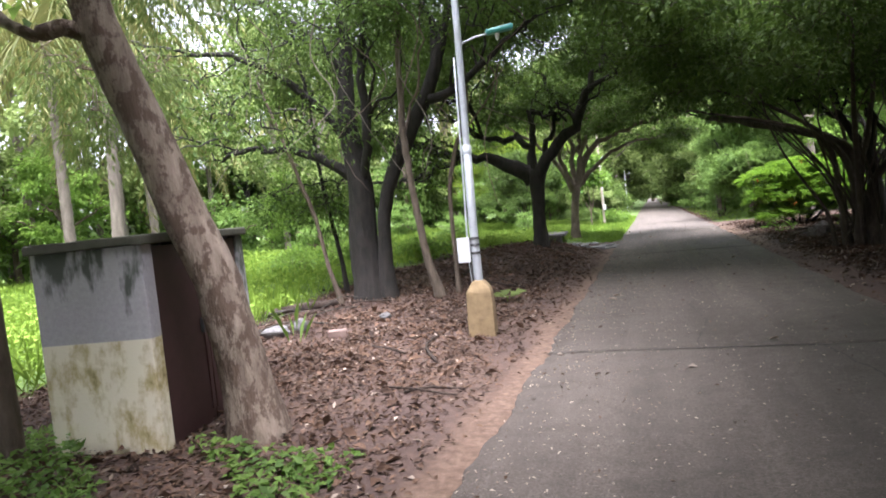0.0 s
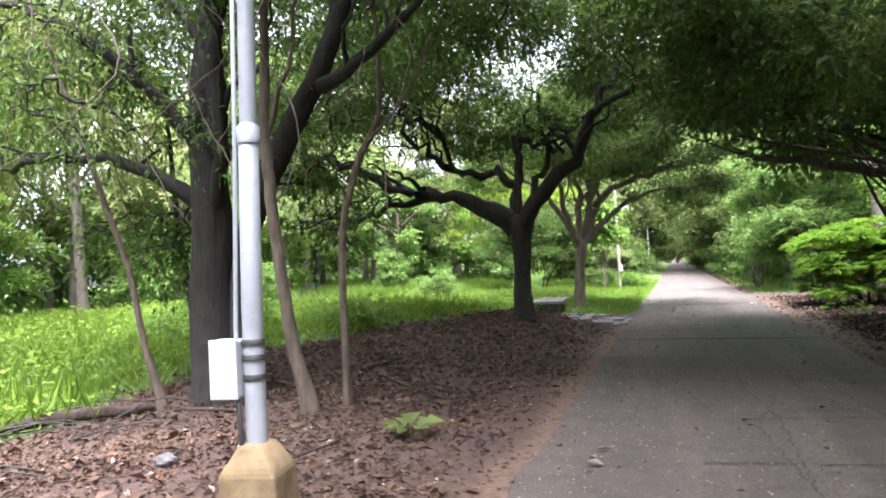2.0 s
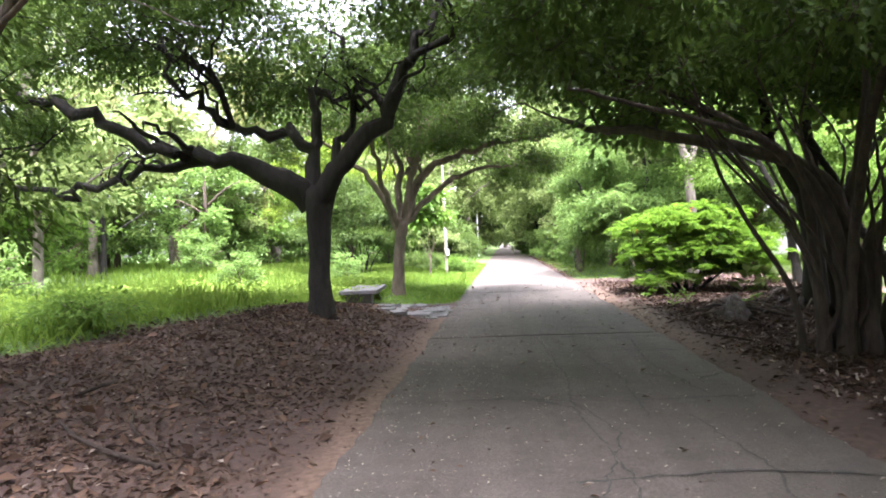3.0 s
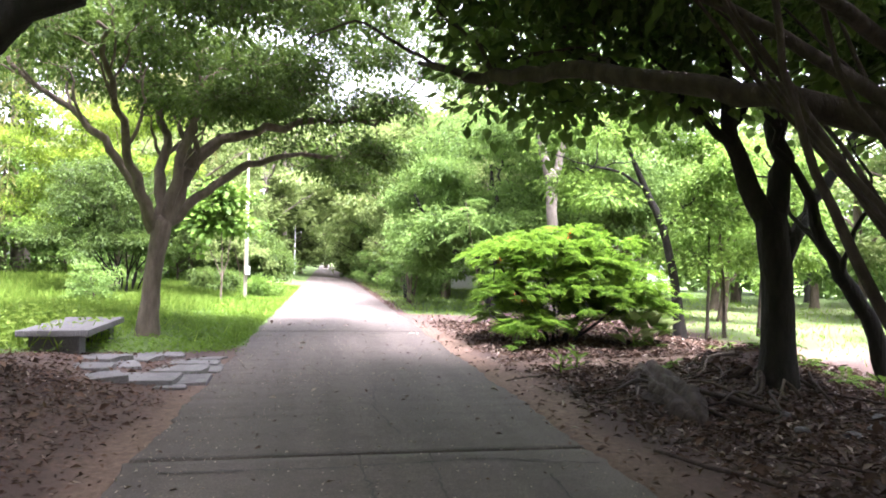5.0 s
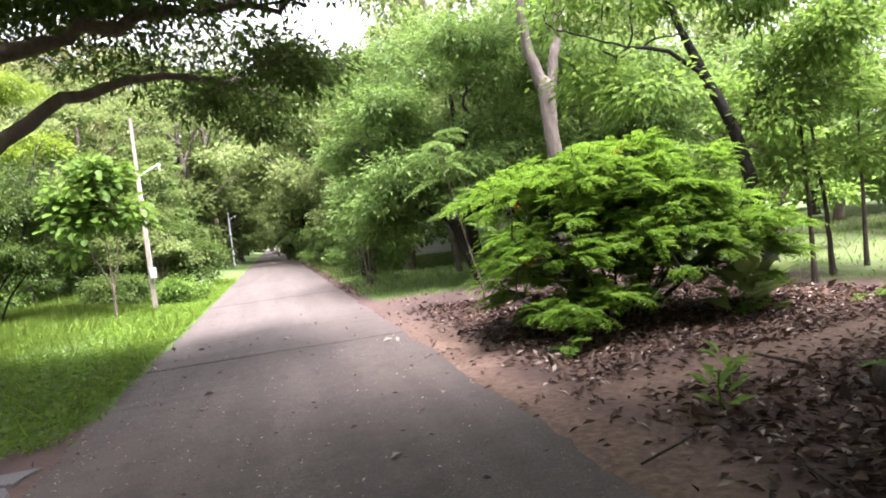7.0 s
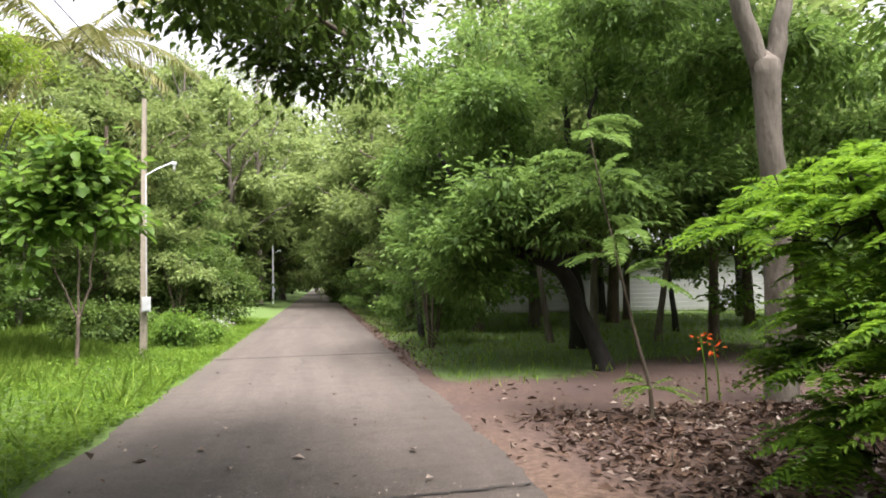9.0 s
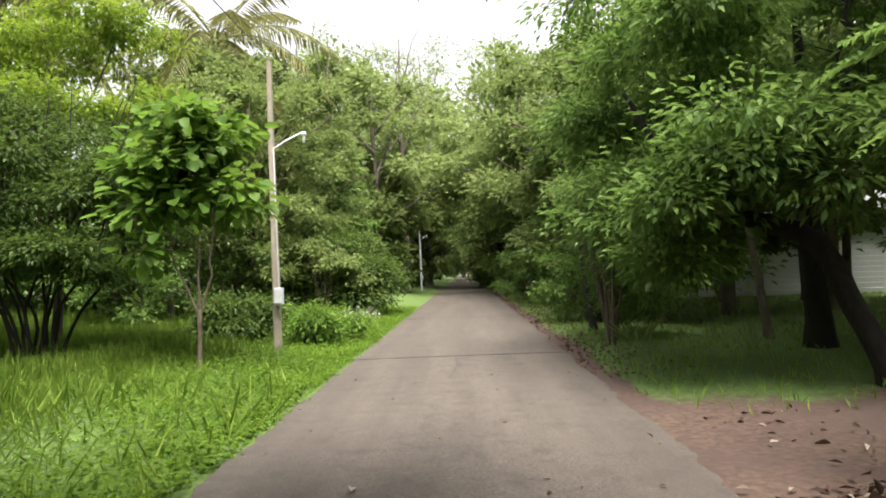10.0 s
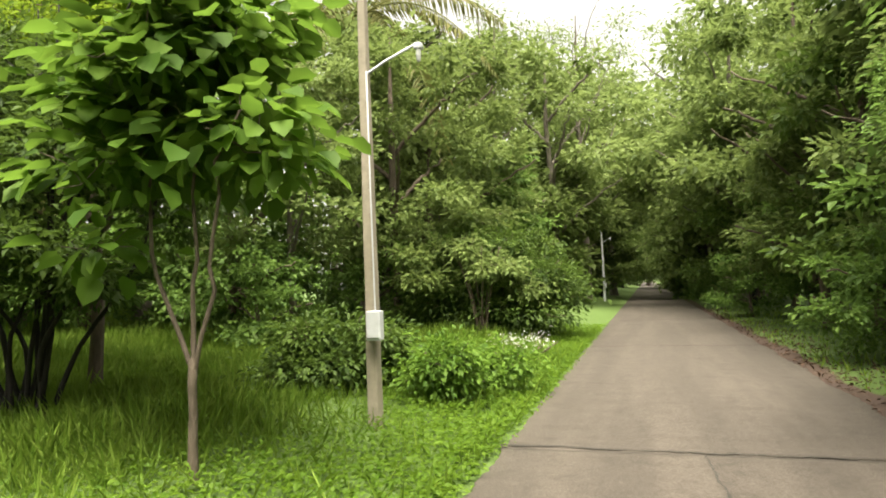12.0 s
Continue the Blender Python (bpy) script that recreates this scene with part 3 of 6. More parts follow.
# crown masses over the road, partly out of view, are added for shade below
tree("tree", on_ground(-2.97, 17.9), "dark gnarled tree with a heavy level limb", "tree",
     [(0, 0, 0, 0.21), (0.02, 0, 0.9, 0.19), (0.03, 0, 1.6, 0.2), (0.05, 0, 2.05, 0.24)],
     [[(-0.05, 0, 1.85, 0.20), (-0.45, -0.1, 2.2, 0.17), (-0.95, -0.2, 2.45, 0.15), (-1.6, -0.3, 2.62, 0.14), (-2.4, -0.5, 2.85, 0.11), (-3.2, -0.6, 3.2, 0.10), (-4.3, -0.7, 3.6, 0.07), (-5.4, -0.6, 4.4, 0.04)],
      [(-1.7, -0.3, 2.62, 0.09), (-2.3, -0.5, 2.5, 0.08), (-2.8, -0.7, 2.3, 0.07), (-3.6, -0.8, 2.2, 0.05), (-4.6, -0.9, 2.1, 0.03)],
      [(0.0, 0, 2.0, 0.14), (-0.05, 0.05, 2.7, 0.12), (-0.4, 0.1, 3.05, 0.10), (-1.4, 0.1, 3.2, 0.08), (-2.2, 0.1, 3.9, 0.05), (-2.6, 0, 4.8, 0.03)],
      [(-0.05, 0.05, 2.7, 0.10), (0.1, 0, 3.3, 0.09), (-0.15, 0, 3.75, 0.07), (0.5, -0.1, 3.6, 0.06), (1.0, -0.2, 3.55, 0.03)],
      [(0.1, 0, 1.95, 0.18), (0.4, -0.05, 2.35, 0.15), (0.75, -0.1, 2.75, 0.13), (1.25, -0.1, 3.0, 0.12), (1.4, -0.1, 3.5, 0.12), (1.7, -0.1, 4.2, 0.10), (2.1, 0, 5.0, 0.07), (2.6, 0.2, 6.0, 0.04)],
      [(0.35, 0, 2.3, 0.10), (0.3, 0.1, 2.8, 0.08), (0.7, 0.3, 3.4, 0.06), (0.6, 0.5, 4.6, 0.04)],
      [(-1.4, 0.1, 3.2, 0.06), (-1.6, -0.4, 4.0, 0.05), (-2.6, -0.6, 4.5, 0.03)],
      [(1.5, -0.1, 3.9, 0.08), (2.4, -0.6, 4.3, 0.06), (3.6, -0.9, 4.7, 0.03)]],
     [(-2.6, -0.3, 4.6, 2.6, 1.8, 0.7, 230), (0.6, 0, 5.4, 2.4, 2.0, 0.9, 190), (2.9, -0.4, 4.6, 1.7, 1.7, 0.8, 130), (-4.6, -0.7, 3.5, 1.3, 1.1, 0.6, 70), (0.6, 0.6, 3.9, 1.2, 1.0, 0.4, 50), (2.6, -2.6, 5.3, 2.6, 2.4, 0.9, 260), (-1.4, -1.0, 5.8, 3.0, 2.2, 0.8, 270), (3.4, 2.0, 5.8, 2.4, 2.2, 0.9, 150), (-2.0, 0.6, 3.7, 1.8, 1.0, 0.4, 60), (2.6, -5.5, 6.0, 2.6, 2.4, 0.9, 280), (1.6, -8.0, 6.3, 2.6, 2.4, 0.9, 220), (-1.5, -2.0, 5.1, 2.6, 1.6, 0.7, 200), (-3.4, 0.8, 5.6, 2.4, 1.6, 0.7, 170), (0.2, 1.6, 4.7, 2.2, 1.2, 0.6, 130), (-4.8, 0.4, 4.7, 1.6, 1.4, 0.7, 90), (-1.6, -4.6, 5.6, 2.4, 2.0, 0.8, 220), (0.6, -4.2, 6.2, 2.4, 2.2, 0.8, 200), (4.4, -0.6, 5.6, 1.8, 2.2, 0.7, 90)],
     BARK_SHADED, LEAF_DARK, per=36, sigma=0.2, length=0.115, ratio=0.42, droop=0.35, lumps=0.14, gnarl=0.12, lobe=0.5, spurs=5)

tree("tree", on_ground(-2.75, 24.5), "fawn-barked vase-shaped tree beside the road", "tree",
     [(0, 0, 0, 0.165), (0.02, 0, 0.8, 0.145), (0.1, 0, 1.5, 0.15), (0.16, 0, 2.0, 0.185)],
     [[(0.05, 0, 1.8, 0.12), (-0.12, 0, 2.25, 0.10), (-0.55, -0.1, 3.05, 0.08), (-1.3, -0.2, 3.8, 0.06), (-2.3, -0.3, 4.6, 0.03)],
      [(0.12, 0, 1.9, 0.12), (0.1, 0.1, 2.5, 0.10), (0.12, 0.3, 3.6, 0.08), (-0.2, 0.4, 4.3, 0.06), (-0.5, 0.5, 5.2, 0.03)],
      [(0.2, 0, 2.0, 0.11), (0.5, -0.1, 3.05, 0.08), (0.75, -0.2, 4.0, 0.06), (0.8, -0.3, 5.0, 0.03)],
      [(0.22, 0, 1.95, 0.13), (0.75, 0.1, 3.2, 0.11), (1.7, 0.3, 3.75, 0.08), (3.0, 0.6, 4.0, 0.06), (4.2, 0.9, 4.2, 0.03)],
      [(0.25, 0.05, 1.95, 0.10), (0.7, 0.2, 2.4, 0.09), (1.35, 0.5, 3.0, 0.07), (2.1, 0.8, 3.35, 0.05), (3.0, 1.5, 3.5, 0.04), (3.6, 2.6, 3.5, 0.03), (4.0, 3.7, 3.3, 0.015)],
      [(0.12, 0, 1.9, 0.10), (0.3, 0.5, 2.8, 0.08), (0.4, 1.0, 3.9, 0.05), (0.3, 1.5, 5.0, 0.03)],
      [(0.1, -0.05, 1.9, 0.10), (-0.2, -0.6, 2.9, 0.07), (-0.3, -1.4, 4.0, 0.05), (-0.2, -2.2, 4.8, 0.03)]],
     [(-1.6, -0.3, 4.7, 1.7, 1.7, 0.7, 130), (0.4, 0.2, 5.2, 2.0, 2.2, 0.8, 170), (2.6, 0.6, 4.3, 1.6, 1.5, 0.55, 150), (3.4, 1.9, 3.5, 1.2, 1.2, 0.45, 110), (3.8, 3.6, 3.4, 0.9, 0.6, 0.4, 60), (2.3, 3.5, 3.8, 0.9, 0.5, 0.35, 36), (1.6, 2.2, 4.2, 1.4, 1.2, 0.6, 70), (2.8, 0.6, 5.1, 1.6, 1.4, 0.6, 80), (0.6, -2.2, 5.0, 1.8, 1.4, 0.6, 100), (0.8, 1.0, 4.5, 1.6, 1.2, 0.5, 110), (-0.8, 1.0, 5.9, 2.2, 1.6, 0.7, 110), (-0.6, -2.4, 4.6, 2.0, 1.3, 0.6, 110), (2.2, -1.6, 5.2, 1.7, 1.5, 0.6, 110), (1.2, 0.2, 6.2, 2.4, 2.0, 0.7, 120), (-2.6, -0.8, 3.9, 1.2, 1.2, 0.5, 60), (1.2, -0.6, 3.9, 1.2, 0.9, 0.35, 60), (3.6, -1.2, 5.6, 1.6, 2.0, 0.6, 120), (2.8, -3.2, 6.0, 1.8, 1.6, 0.6, 110), (4.6, 0.6, 5.4, 1.4, 1.6, 0.5, 90)],
     BARK_FAWN, LEAF_DARK, per=46, sigma=0.17, length=0.1, ratio=0.5, droop=0.5, gnarl=0.06, lobe=0.5, spurs=4)

# ---- trees of the right side ----
tree("tree", on_ground(4.1, 15.5), "many-stemmed dark tree arching over the road", "tree",
     [[(-0.28, 0, 0, 0.078), (-0.38, 0, 1.6, 0.058), (-0.55, -0.1, 2.15, 0.055), (-1.0, -0.2, 2.55, 0.047), (-1.9, -0.4, 2.85, 0.035), (-3.2, -0.6, 3.2, 0.016)],
      [(0, 0.05, 0, 0.086), (-0.12, 0, 1.5, 0.070), (-0.5, 0.3, 2.4, 0.055), (-1.4, 0.8, 3.2, 0.039), (-2.6, 1.4, 3.9, 0.016)],
      [(0.2, -0.1, 0, 0.094), (0.2, -0.1, 1.2, 0.086), (0.8, -0.2, 1.95, 0.070), (1.7, -0.3, 2.9, 0.047), (2.8, -0.4, 4.2, 0.023)],
      [(0.4, 0.1, 0, 0.070), (0.6, 0.1, 0.8, 0.062), (1.1, 0.2, 1.5, 0.055), (2.0, 0.4, 2.6, 0.039), (3.0, 0.6, 3.8, 0.023)],
      [(0.1, 0.15, 0, 0.078), (0.1, 0.2, 1.4, 0.070), (0.35, 0.3, 2.5, 0.055), (0.6, 0.4, 4.0, 0.031)],
      [(-0.45, 0.1, 0, 0.039), (-0.6, 0.1, 0.8, 0.035), (-1.0, 0.1, 1.5, 0.031), (-1.45, 0.1, 2.4, 0.023), (-1.7, 0, 3.4, 0.016)],
      [(-0.1, -0.15, 0, 0.070), (-0.1, -0.4, 1.4, 0.062), (-0.3, -1.2, 2.6, 0.047), (-0.6, -2.4, 3.3, 0.031), (-0.9, -3.8, 3.8, 0.016)],
      [(-0.18, 0.2, 0, 0.04), (-0.3, 0.3, 1.2, 0.035), (-0.9, 0.5, 2.3, 0.03), (-1.6, 0.7, 3.4, 0.015)],
      [(0.3, -0.2, 0, 0.045), (0.45, -0.5, 1.0, 0.04), (0.5, -1.1, 2.0, 0.03), (0.4, -1.9, 3.2, 0.015)],
      [(0.05, -0.1, 0, 0.035), (-0.2, -0.3, 1.0, 0.03), (-0.7, -0.6, 2.0, 0.025), (-1.3, -0.9, 3.2, 0.012)],
      [(0.5, 0.2, 0, 0.04), (0.75, 0.4, 0.9, 0.035), (0.9, 0.8, 2.0, 0.028), (0.9, 1.2, 3.4, 0.012)],
      [(-0.05, 0.25, 0, 0.035), (0.05, 0.5, 1.3, 0.03), (0.0, 1.0, 2.6, 0.022), (-0.2, 1.5, 4.0, 0.012)]]
     + [[(0.38 * math.cos(i * 2.4), 0.2 * math.sin(i * 2.4), 0, 0.03), (0.34 * math.cos(i * 2.4 + 0.9), 0.2 * math.sin(i * 2.4 + 0.9), 0.7, 0.026), (0.5 * math.cos(i * 2.4 + 0.4) - 0.1, 0.4 * math.sin(i * 2.4 + 0.4), 1.5, 0.022),
         (1.1 * math.cos(i * 2.4) - 0.3, 0.9 * math.sin(i * 2.4), 2.5, 0.016), (1.7 * math.cos(i * 2.4 + 0.3) - 0.5, 1.4 * math.sin(i * 2.4 + 0.3), 3.5, 0.008)] for i in range(12)],
     [[(0.1, 0.15, 1.5, 0.10), (-0.15, 0.2, 2.1, 0.10), (-0.6, 0.45, 2.42, 0.095), (-1.22, 0.9, 2.68, 0.09), (-1.82, 1.8, 3.05, 0.08), (-2.4, 3.2, 3.35, 0.055), (-2.9, 4.4, 3.8, 0.025)]],
     [(-2.2, -0.6, 3.75, 1.8, 2.2, 0.75, 260), (-0.4, -2.6, 3.7, 2.0, 2.0, 0.85, 260), (-3.2, -2.6, 4.3, 1.4, 1.8, 0.7, 170), (-1.6, 0.4, 5.2, 2.6, 2.6, 0.9, 150), (-2.6, 3.6, 4.8, 2.0, 1.9, 0.8, 190), (0.4, 0.6, 4.2, 2.0, 2.2, 1.1, 200), (2.6, -0.4, 3.6, 1.7, 2.4, 1.2, 170), (-2.8, 1.5, 4.3, 1.7, 1.8, 0.6, 120), (-1.5, -4.8, 4.6, 2.6, 2.2, 0.8, 170), (2.6, -4.0, 4.2, 2.2, 2.4, 1.2, 140), (-0.6, 2.6, 4.2, 2.0, 1.8, 0.7, 120), (1.6, 2.2, 4.0, 1.8, 1.8, 0.8, 150), (-3.6, 0.4, 5.2, 1.8, 2.4, 0.7, 90)],
     BARK_UMBER, LEAF_DARK, per=32, sigma=0.2, length=0.12, ratio=0.52, droop=0.5, lobe=0.5, lumps=0.09, spurs=4)

tree("tree", on_ground(5.5, 19.4), "forked dark-trunked tree on a rooted mound", "tree",
     [(0, 0, 0, 0.20), (0, 0, 1.1, 0.175), (-0.1, 0, 2.0, 0.18)],
     [[(-0.1, 0, 1.9, 0.14), (-0.35, 0, 2.3, 0.12), (-0.7, -0.1, 2.9, 0.10), (-0.9, -0.2, 3.8, 0.07), (-1.4, -0.3, 4.8, 0.03)],
      [(-0.1, 0, 1.9, 0.14), (0.05, 0, 2.5, 0.12), (0, 0.1, 3.6, 0.09), (0.2, 0.2, 4.8, 0.04)],
      [(-0.65, -0.1, 2.8, 0.07), (-1.4, -0.1, 3.3, 0.05), (-2.4, 0, 3.7, 0.035), (-3.3, 0, 3.7, 0.02)],
      [(0.5, 0.7, 0.1, 0.12), (0.55, 0.7, 1.2, 0.10), (0.9, 0.7, 2.0, 0.09), (1.6, 0.7, 3.0, 0.06), (2.4, 0.6, 4.0, 0.03)],
      [(1.2, -0.3, 0.1, 0.10), (0.95, -0.3, 0.8, 0.09), (0.55, -0.2, 1.5, 0.08), (0.2, -0.1, 2.4, 0.06), (-0.4, -0.1, 3.4, 0.03)]],
     [(-1.3, -0.4, 4.2, 1.7, 1.6, 0.9, 95), (0.3, 0.2, 5.0, 1.8, 1.8, 0.9, 80), (2.0, 0.4, 3.8, 1.5, 1.5, 0.9, 90), (-2.4, 0.2, 3.3, 1.2, 1.2, 0.5, 80), (-3.0, -0.3, 4.2, 1.3, 1.4, 0.7, 90), (0.8, -1.0, 3.1, 1.2, 0.9, 0.5, 50), (0.2, -1.4, 4.4, 2.2, 1.4, 0.8, 65), (2.8, 0.8, 5.2, 2.0, 1.6, 0.8, 90), (-0.4, 1.6, 4.7, 2.0, 1.2, 0.6, 90), (-0.9, -1.8, 3.9, 1.8, 1.2, 0.6, 110), (-3.4, -1.2, 4.9, 1.8, 1.6, 0.7, 120), (1.6, -1.6, 4.2, 1.8, 1.4, 0.8, 110), (-1.6, 0.6, 5.9, 2.6, 2.0, 0.8, 120)],
     BARK_SHADED, LEAF_MID, per=21, sigma=0.24, length=0.14, ratio=0.75, droop=0.6, broad=True, lobe=0.6, spurs=3)

feathery = tree("feathery_bush", on_ground(4.7, 25.0), "bright green feathery-leaved bush", "bush",
     [[(0, 0, 0, 0.03), (-0.3, 0, 0.5, 0.025), (-0.9, -0.1, 1.2, 0.02), (-1.3, -0.1, 1.9, 0.01)],
      [(0.1, 0.1, 0, 0.03), (0.1, 0.1, 0.8, 0.025), (-0.2, 0.2, 1.7, 0.015), (-0.2, 0.2, 2.3, 0.01)],
      [(0.2, 0, 0, 0.035), (0.7, 0.1, 0.6, 0.03), (1.0, 0.2, 1.5, 0.02), (1.2, 0.3, 2.2, 0.01)],
      [(-0.1, -0.2, 0, 0.03), (-0.5, -0.6, 0.25, 0.025), (-1.1, -0.9, 0.4, 0.02), (-1.5, -1.0, 0.6, 0.01)],
      [(0.3, -0.2, 0, 0.03), (0.7, -0.6, 0.4, 0.025), (1.2, -0.8, 0.9, 0.02), (1.6, -0.9, 1.4, 0.01)]]
     + [[(0.25 * math.cos(i * 2.4) + 0.2, 0.2 * math.sin(i * 2.4), 0, 0.018), (0.6 * math.cos(i * 2.4) + 0.3, 0.4 * math.sin(i * 2.4), 0.5, 0.014), (1.0 * math.cos(i * 2.4 + 0.2) + 0.3, 0.6 * math.sin(i * 2.4 + 0.2), 1.2, 0.008)] for i in range(9)],
     [],
     [(-0.6, -0.1, 1.35, 0.75, 0.8, 0.45, 80), (0.05, 0.1, 1.65, 0.85, 0.9, 0.42, 80), (0.8, 0.1, 1.5, 0.85, 0.9, 0.48, 84), (0.4, -0.4, 1.0, 1.3, 0.8, 0.5, 120), (-0.9, -0.3, 0.7, 0.5, 0.6, 0.45, 50), (0.8, 0.4, 1.0, 1.0, 0.7, 0.55, 70), (1.2, -0.8, 0.75, 0.7, 0.5, 0.42, 46), (-0.8, -0.5, 0.4, 0.6, 0.5, 0.28, 46), (0.7, -0.5, 0.45, 0.9, 0.5, 0.28, 50)],
     BARK_SHADED, LEAF_VIVID, feathers=(10, 0.36, 12, 0.078), sides=6, lobe=0.85)

for x, y, z in ((-1.2, -0.4, 1.6), (-0.9, -0.3, 1.85), (-0.6, -0.5, 1.8), (0.2, -0.4, 2.1)):
    V, F = clump_leaves(np.array([[x, y, z]]), np.array([[0, 0, 1.0]]), 8, 0.035, 0.045, 0.6, 0.1)
    piece("blossom", mesh_from("blossom", V, [F], LEAF_ORANGE), feathery, "orange-red blossom")

tree("slender_tree", on_ground(7.9, 25.6), "slender leaning dark tree with bright leaves", "tree",
     [(0, 0, 0, 0.125), (-0.15, 0, 1.2, 0.105), (-0.45, 0, 2.4, 0.09), (-0.9, 0, 3.3, 0.07), (-1.3, 0, 4.2, 0.04), (-1.6, 0.1, 5.4, 0.02)],
     [[(-0.4, 0, 2.3, 0.04), (0.2, 0.1, 3.0, 0.03), (0.9, 0.1, 3.5, 0.015)], [(-0.8, 0, 3.2, 0.04), (-1.7, -0.1, 3.6, 0.03), (-2.5, -0.1, 3.5, 0.015)]],
     [(-1.4, 0, 4.2, 1.5, 1.3, 0.8, 90), (0.6, 0, 3.6, 1.1, 1.1, 0.7, 60), (-2.0, 0, 3.0, 1.0, 1.0, 0.4, 40), (-0.8, 0, 5.6, 1.6, 1.4, 0.8, 80)],
     BARK_SHADED, LEAF_BRIGHT, per=50, sigma=0.2, length=0.115, ratio=0.45, sides=8, lobe=0.55, spurs=3)

tree("forked_tree", on_ground(6.1, 28.9), "smooth grey trunk forking high above the bush", "tree",
     [(0, 0, 0, 0.17), (0.03, 0, 1.8, 0.15), (0, 0, 3.2, 0.145), (-0.02, 0, 3.95, 0.17)],
     [[(-0.05, 0, 3.8, 0.11), (-0.28, 0, 4.5, 0.10), (-0.35, 0, 5.2, 0.09), (-0.2, 0, 6.6, 0.06), (-0.5, 0, 8.0, 0.03)],
      [(0.05, 0, 3.8, 0.11), (0.22, 0, 4.4, 0.10), (0.38, 0, 5.2, 0.09), (0.45, 0, 6.6, 0.06), (0.9, 0, 8.0, 0.03)]],
     [(-0.4, 0, 7.6, 1.8, 1.8, 0.9, 90), (0.8, 0.3, 8.4, 1.8, 1.8, 0.9, 90)],
     BARK_GREY, LEAF_DARK, per=56, sigma=0.26, length=0.11, ratio=0.4)

tree("spreading_tree", on_ground(6.3, 34.2), "broad leafy tree with dark leaning trunks beside the dirt", "tree",
     [[(0.1, 1.2, 0, 0.20), (0, 1.1, 1.0, 0.17), (-0.2, 0.9, 2.0, 0.15), (-0.3, 0.6, 3.4, 0.11), (-0.4, 0.4, 5.0, 0.05)],
      [(-0.9, -2.2, 0, 0.15), (-1.15, -1.9, 0.8, 0.13), (-1.35, -1.5, 1.6, 0.13), (-2.0, -1.0, 2.0, 0.10), (-2.6, -0.6, 2.6, 0.06), (-3.2, -0.3, 3.8, 0.03)]],
     [[(-1.35, -1.5, 1.6, 0.09), (-1.0, -1.2, 2.4, 0.08), (-0.6, -1.0, 3.6, 0.06), (-0.4, -1.0, 5.0, 0.03)],
      [(-0.2, 0.9, 2.0, 0.10), (1.2, 0.6, 2.8, 0.08), (2.8, 0.2, 3.2, 0.06), (4.0, 0, 3.2, 0.03)],
      [(-0.3, 0.6, 3.4, 0.08), (-1.6, 0.4, 4.2, 0.06), (-2.8, 0.2, 4.8, 0.03)]],
     [(-2.4, -0.4, 4.2, 1.5, 1.7, 1.4, 150), (-0.4, -1.2, 3.4, 1.7, 1.2, 0.9, 120), (-0.6, -0.2, 5.4, 1.9, 1.9, 1.4, 180), (1.6, -0.4, 4.4, 1.9, 1.8, 1.3, 150), (3.6, -0.2, 3.7, 1.7, 1.6, 1.0, 110), (-2.6, 0.6, 2.4, 0.9, 1.2, 1.0, 80), (-1.9, -1.6, 2.7, 1.0, 0.8, 0.6, 80), (-0.3, -2.2, 2.9, 1.1, 0.8, 0.6, 70), (1.2, 0.4, 6.2, 2.2, 2.0, 1.1, 120), (-1.6, -2.6, 2.5, 1.5, 0.9, 0.6, 120), (0.8, -2.4, 2.5, 1.4, 0.9, 0.6, 110), (2.6, -1.6, 2.8, 1.5, 1.1, 0.7, 110), (-2.9, -1.4, 1.7, 0.9, 1.0, 0.7, 90), (-3.0, 0.6, 3.6, 1.0, 1.6, 1.2, 110), (2.2, -3.2, 4.4, 2.0, 1.4, 0.8, 150), (0.2, -3.2, 4.9, 1.8, 1.3, 0.8, 120), (4.2, -2.4, 3.6, 1.6, 1.4, 0.9, 110)],
     BARK_SHADED, LEAF_MID, per=54, sigma=0.2, length=0.135, ratio=0.42, droop=0.55, lobe=0.48)

# ---- growth of the left verge further on ----
tree("sapling", on_ground(-2.95, 33.8), "young broad-leaved sapling with three thin stems", "sapling",
     [[(0, 0, 0, 0.034), (0.02, 0, 0.5, 0.03), (0.02, 0, 0.86, 0.033)]],
     [[(0, 0, 0.8, 0.02), (-0.22, 0, 1.3, 0.017), (-0.4, 0.1, 1.9, 0.013), (-0.5, 0.1, 2.7, 0.008)],
      [(0.02, 0, 0.84, 0.02), (0, 0.05, 1.4, 0.017), (-0.04, 0.1, 2.1, 0.013), (0.04, 0.1, 3.3, 0.008)],
      [(0.03, 0, 0.8, 0.02), (0.17, 0, 1.3, 0.017), (0.26, 0, 2.0, 0.013), (0.45, 0, 2.8, 0.008)]],
     [(-0.35, 0, 2.35, 0.52, 0.48, 0.36, 34), (0.26, 0, 2.4, 0.42, 0.45, 0.36, 26), (-0.55, 0, 2.85, 0.4, 0.4, 0.3, 22), (0, 0, 3.0, 0.55, 0.55, 0.4, 36), (-0.7, -0.15, 1.68, 0.2, 0.2, 0.08, 3), (0.08, 0.1, 3.45, 0.4, 0.4, 0.25, 14)],
     BARK_FAWN, LEAF_FRESH, per=13, sigma=0.2, length=0.2, ratio=0.75, droop=0.45, sides=8, twig=0.007, broad=True, lobe=0.8)

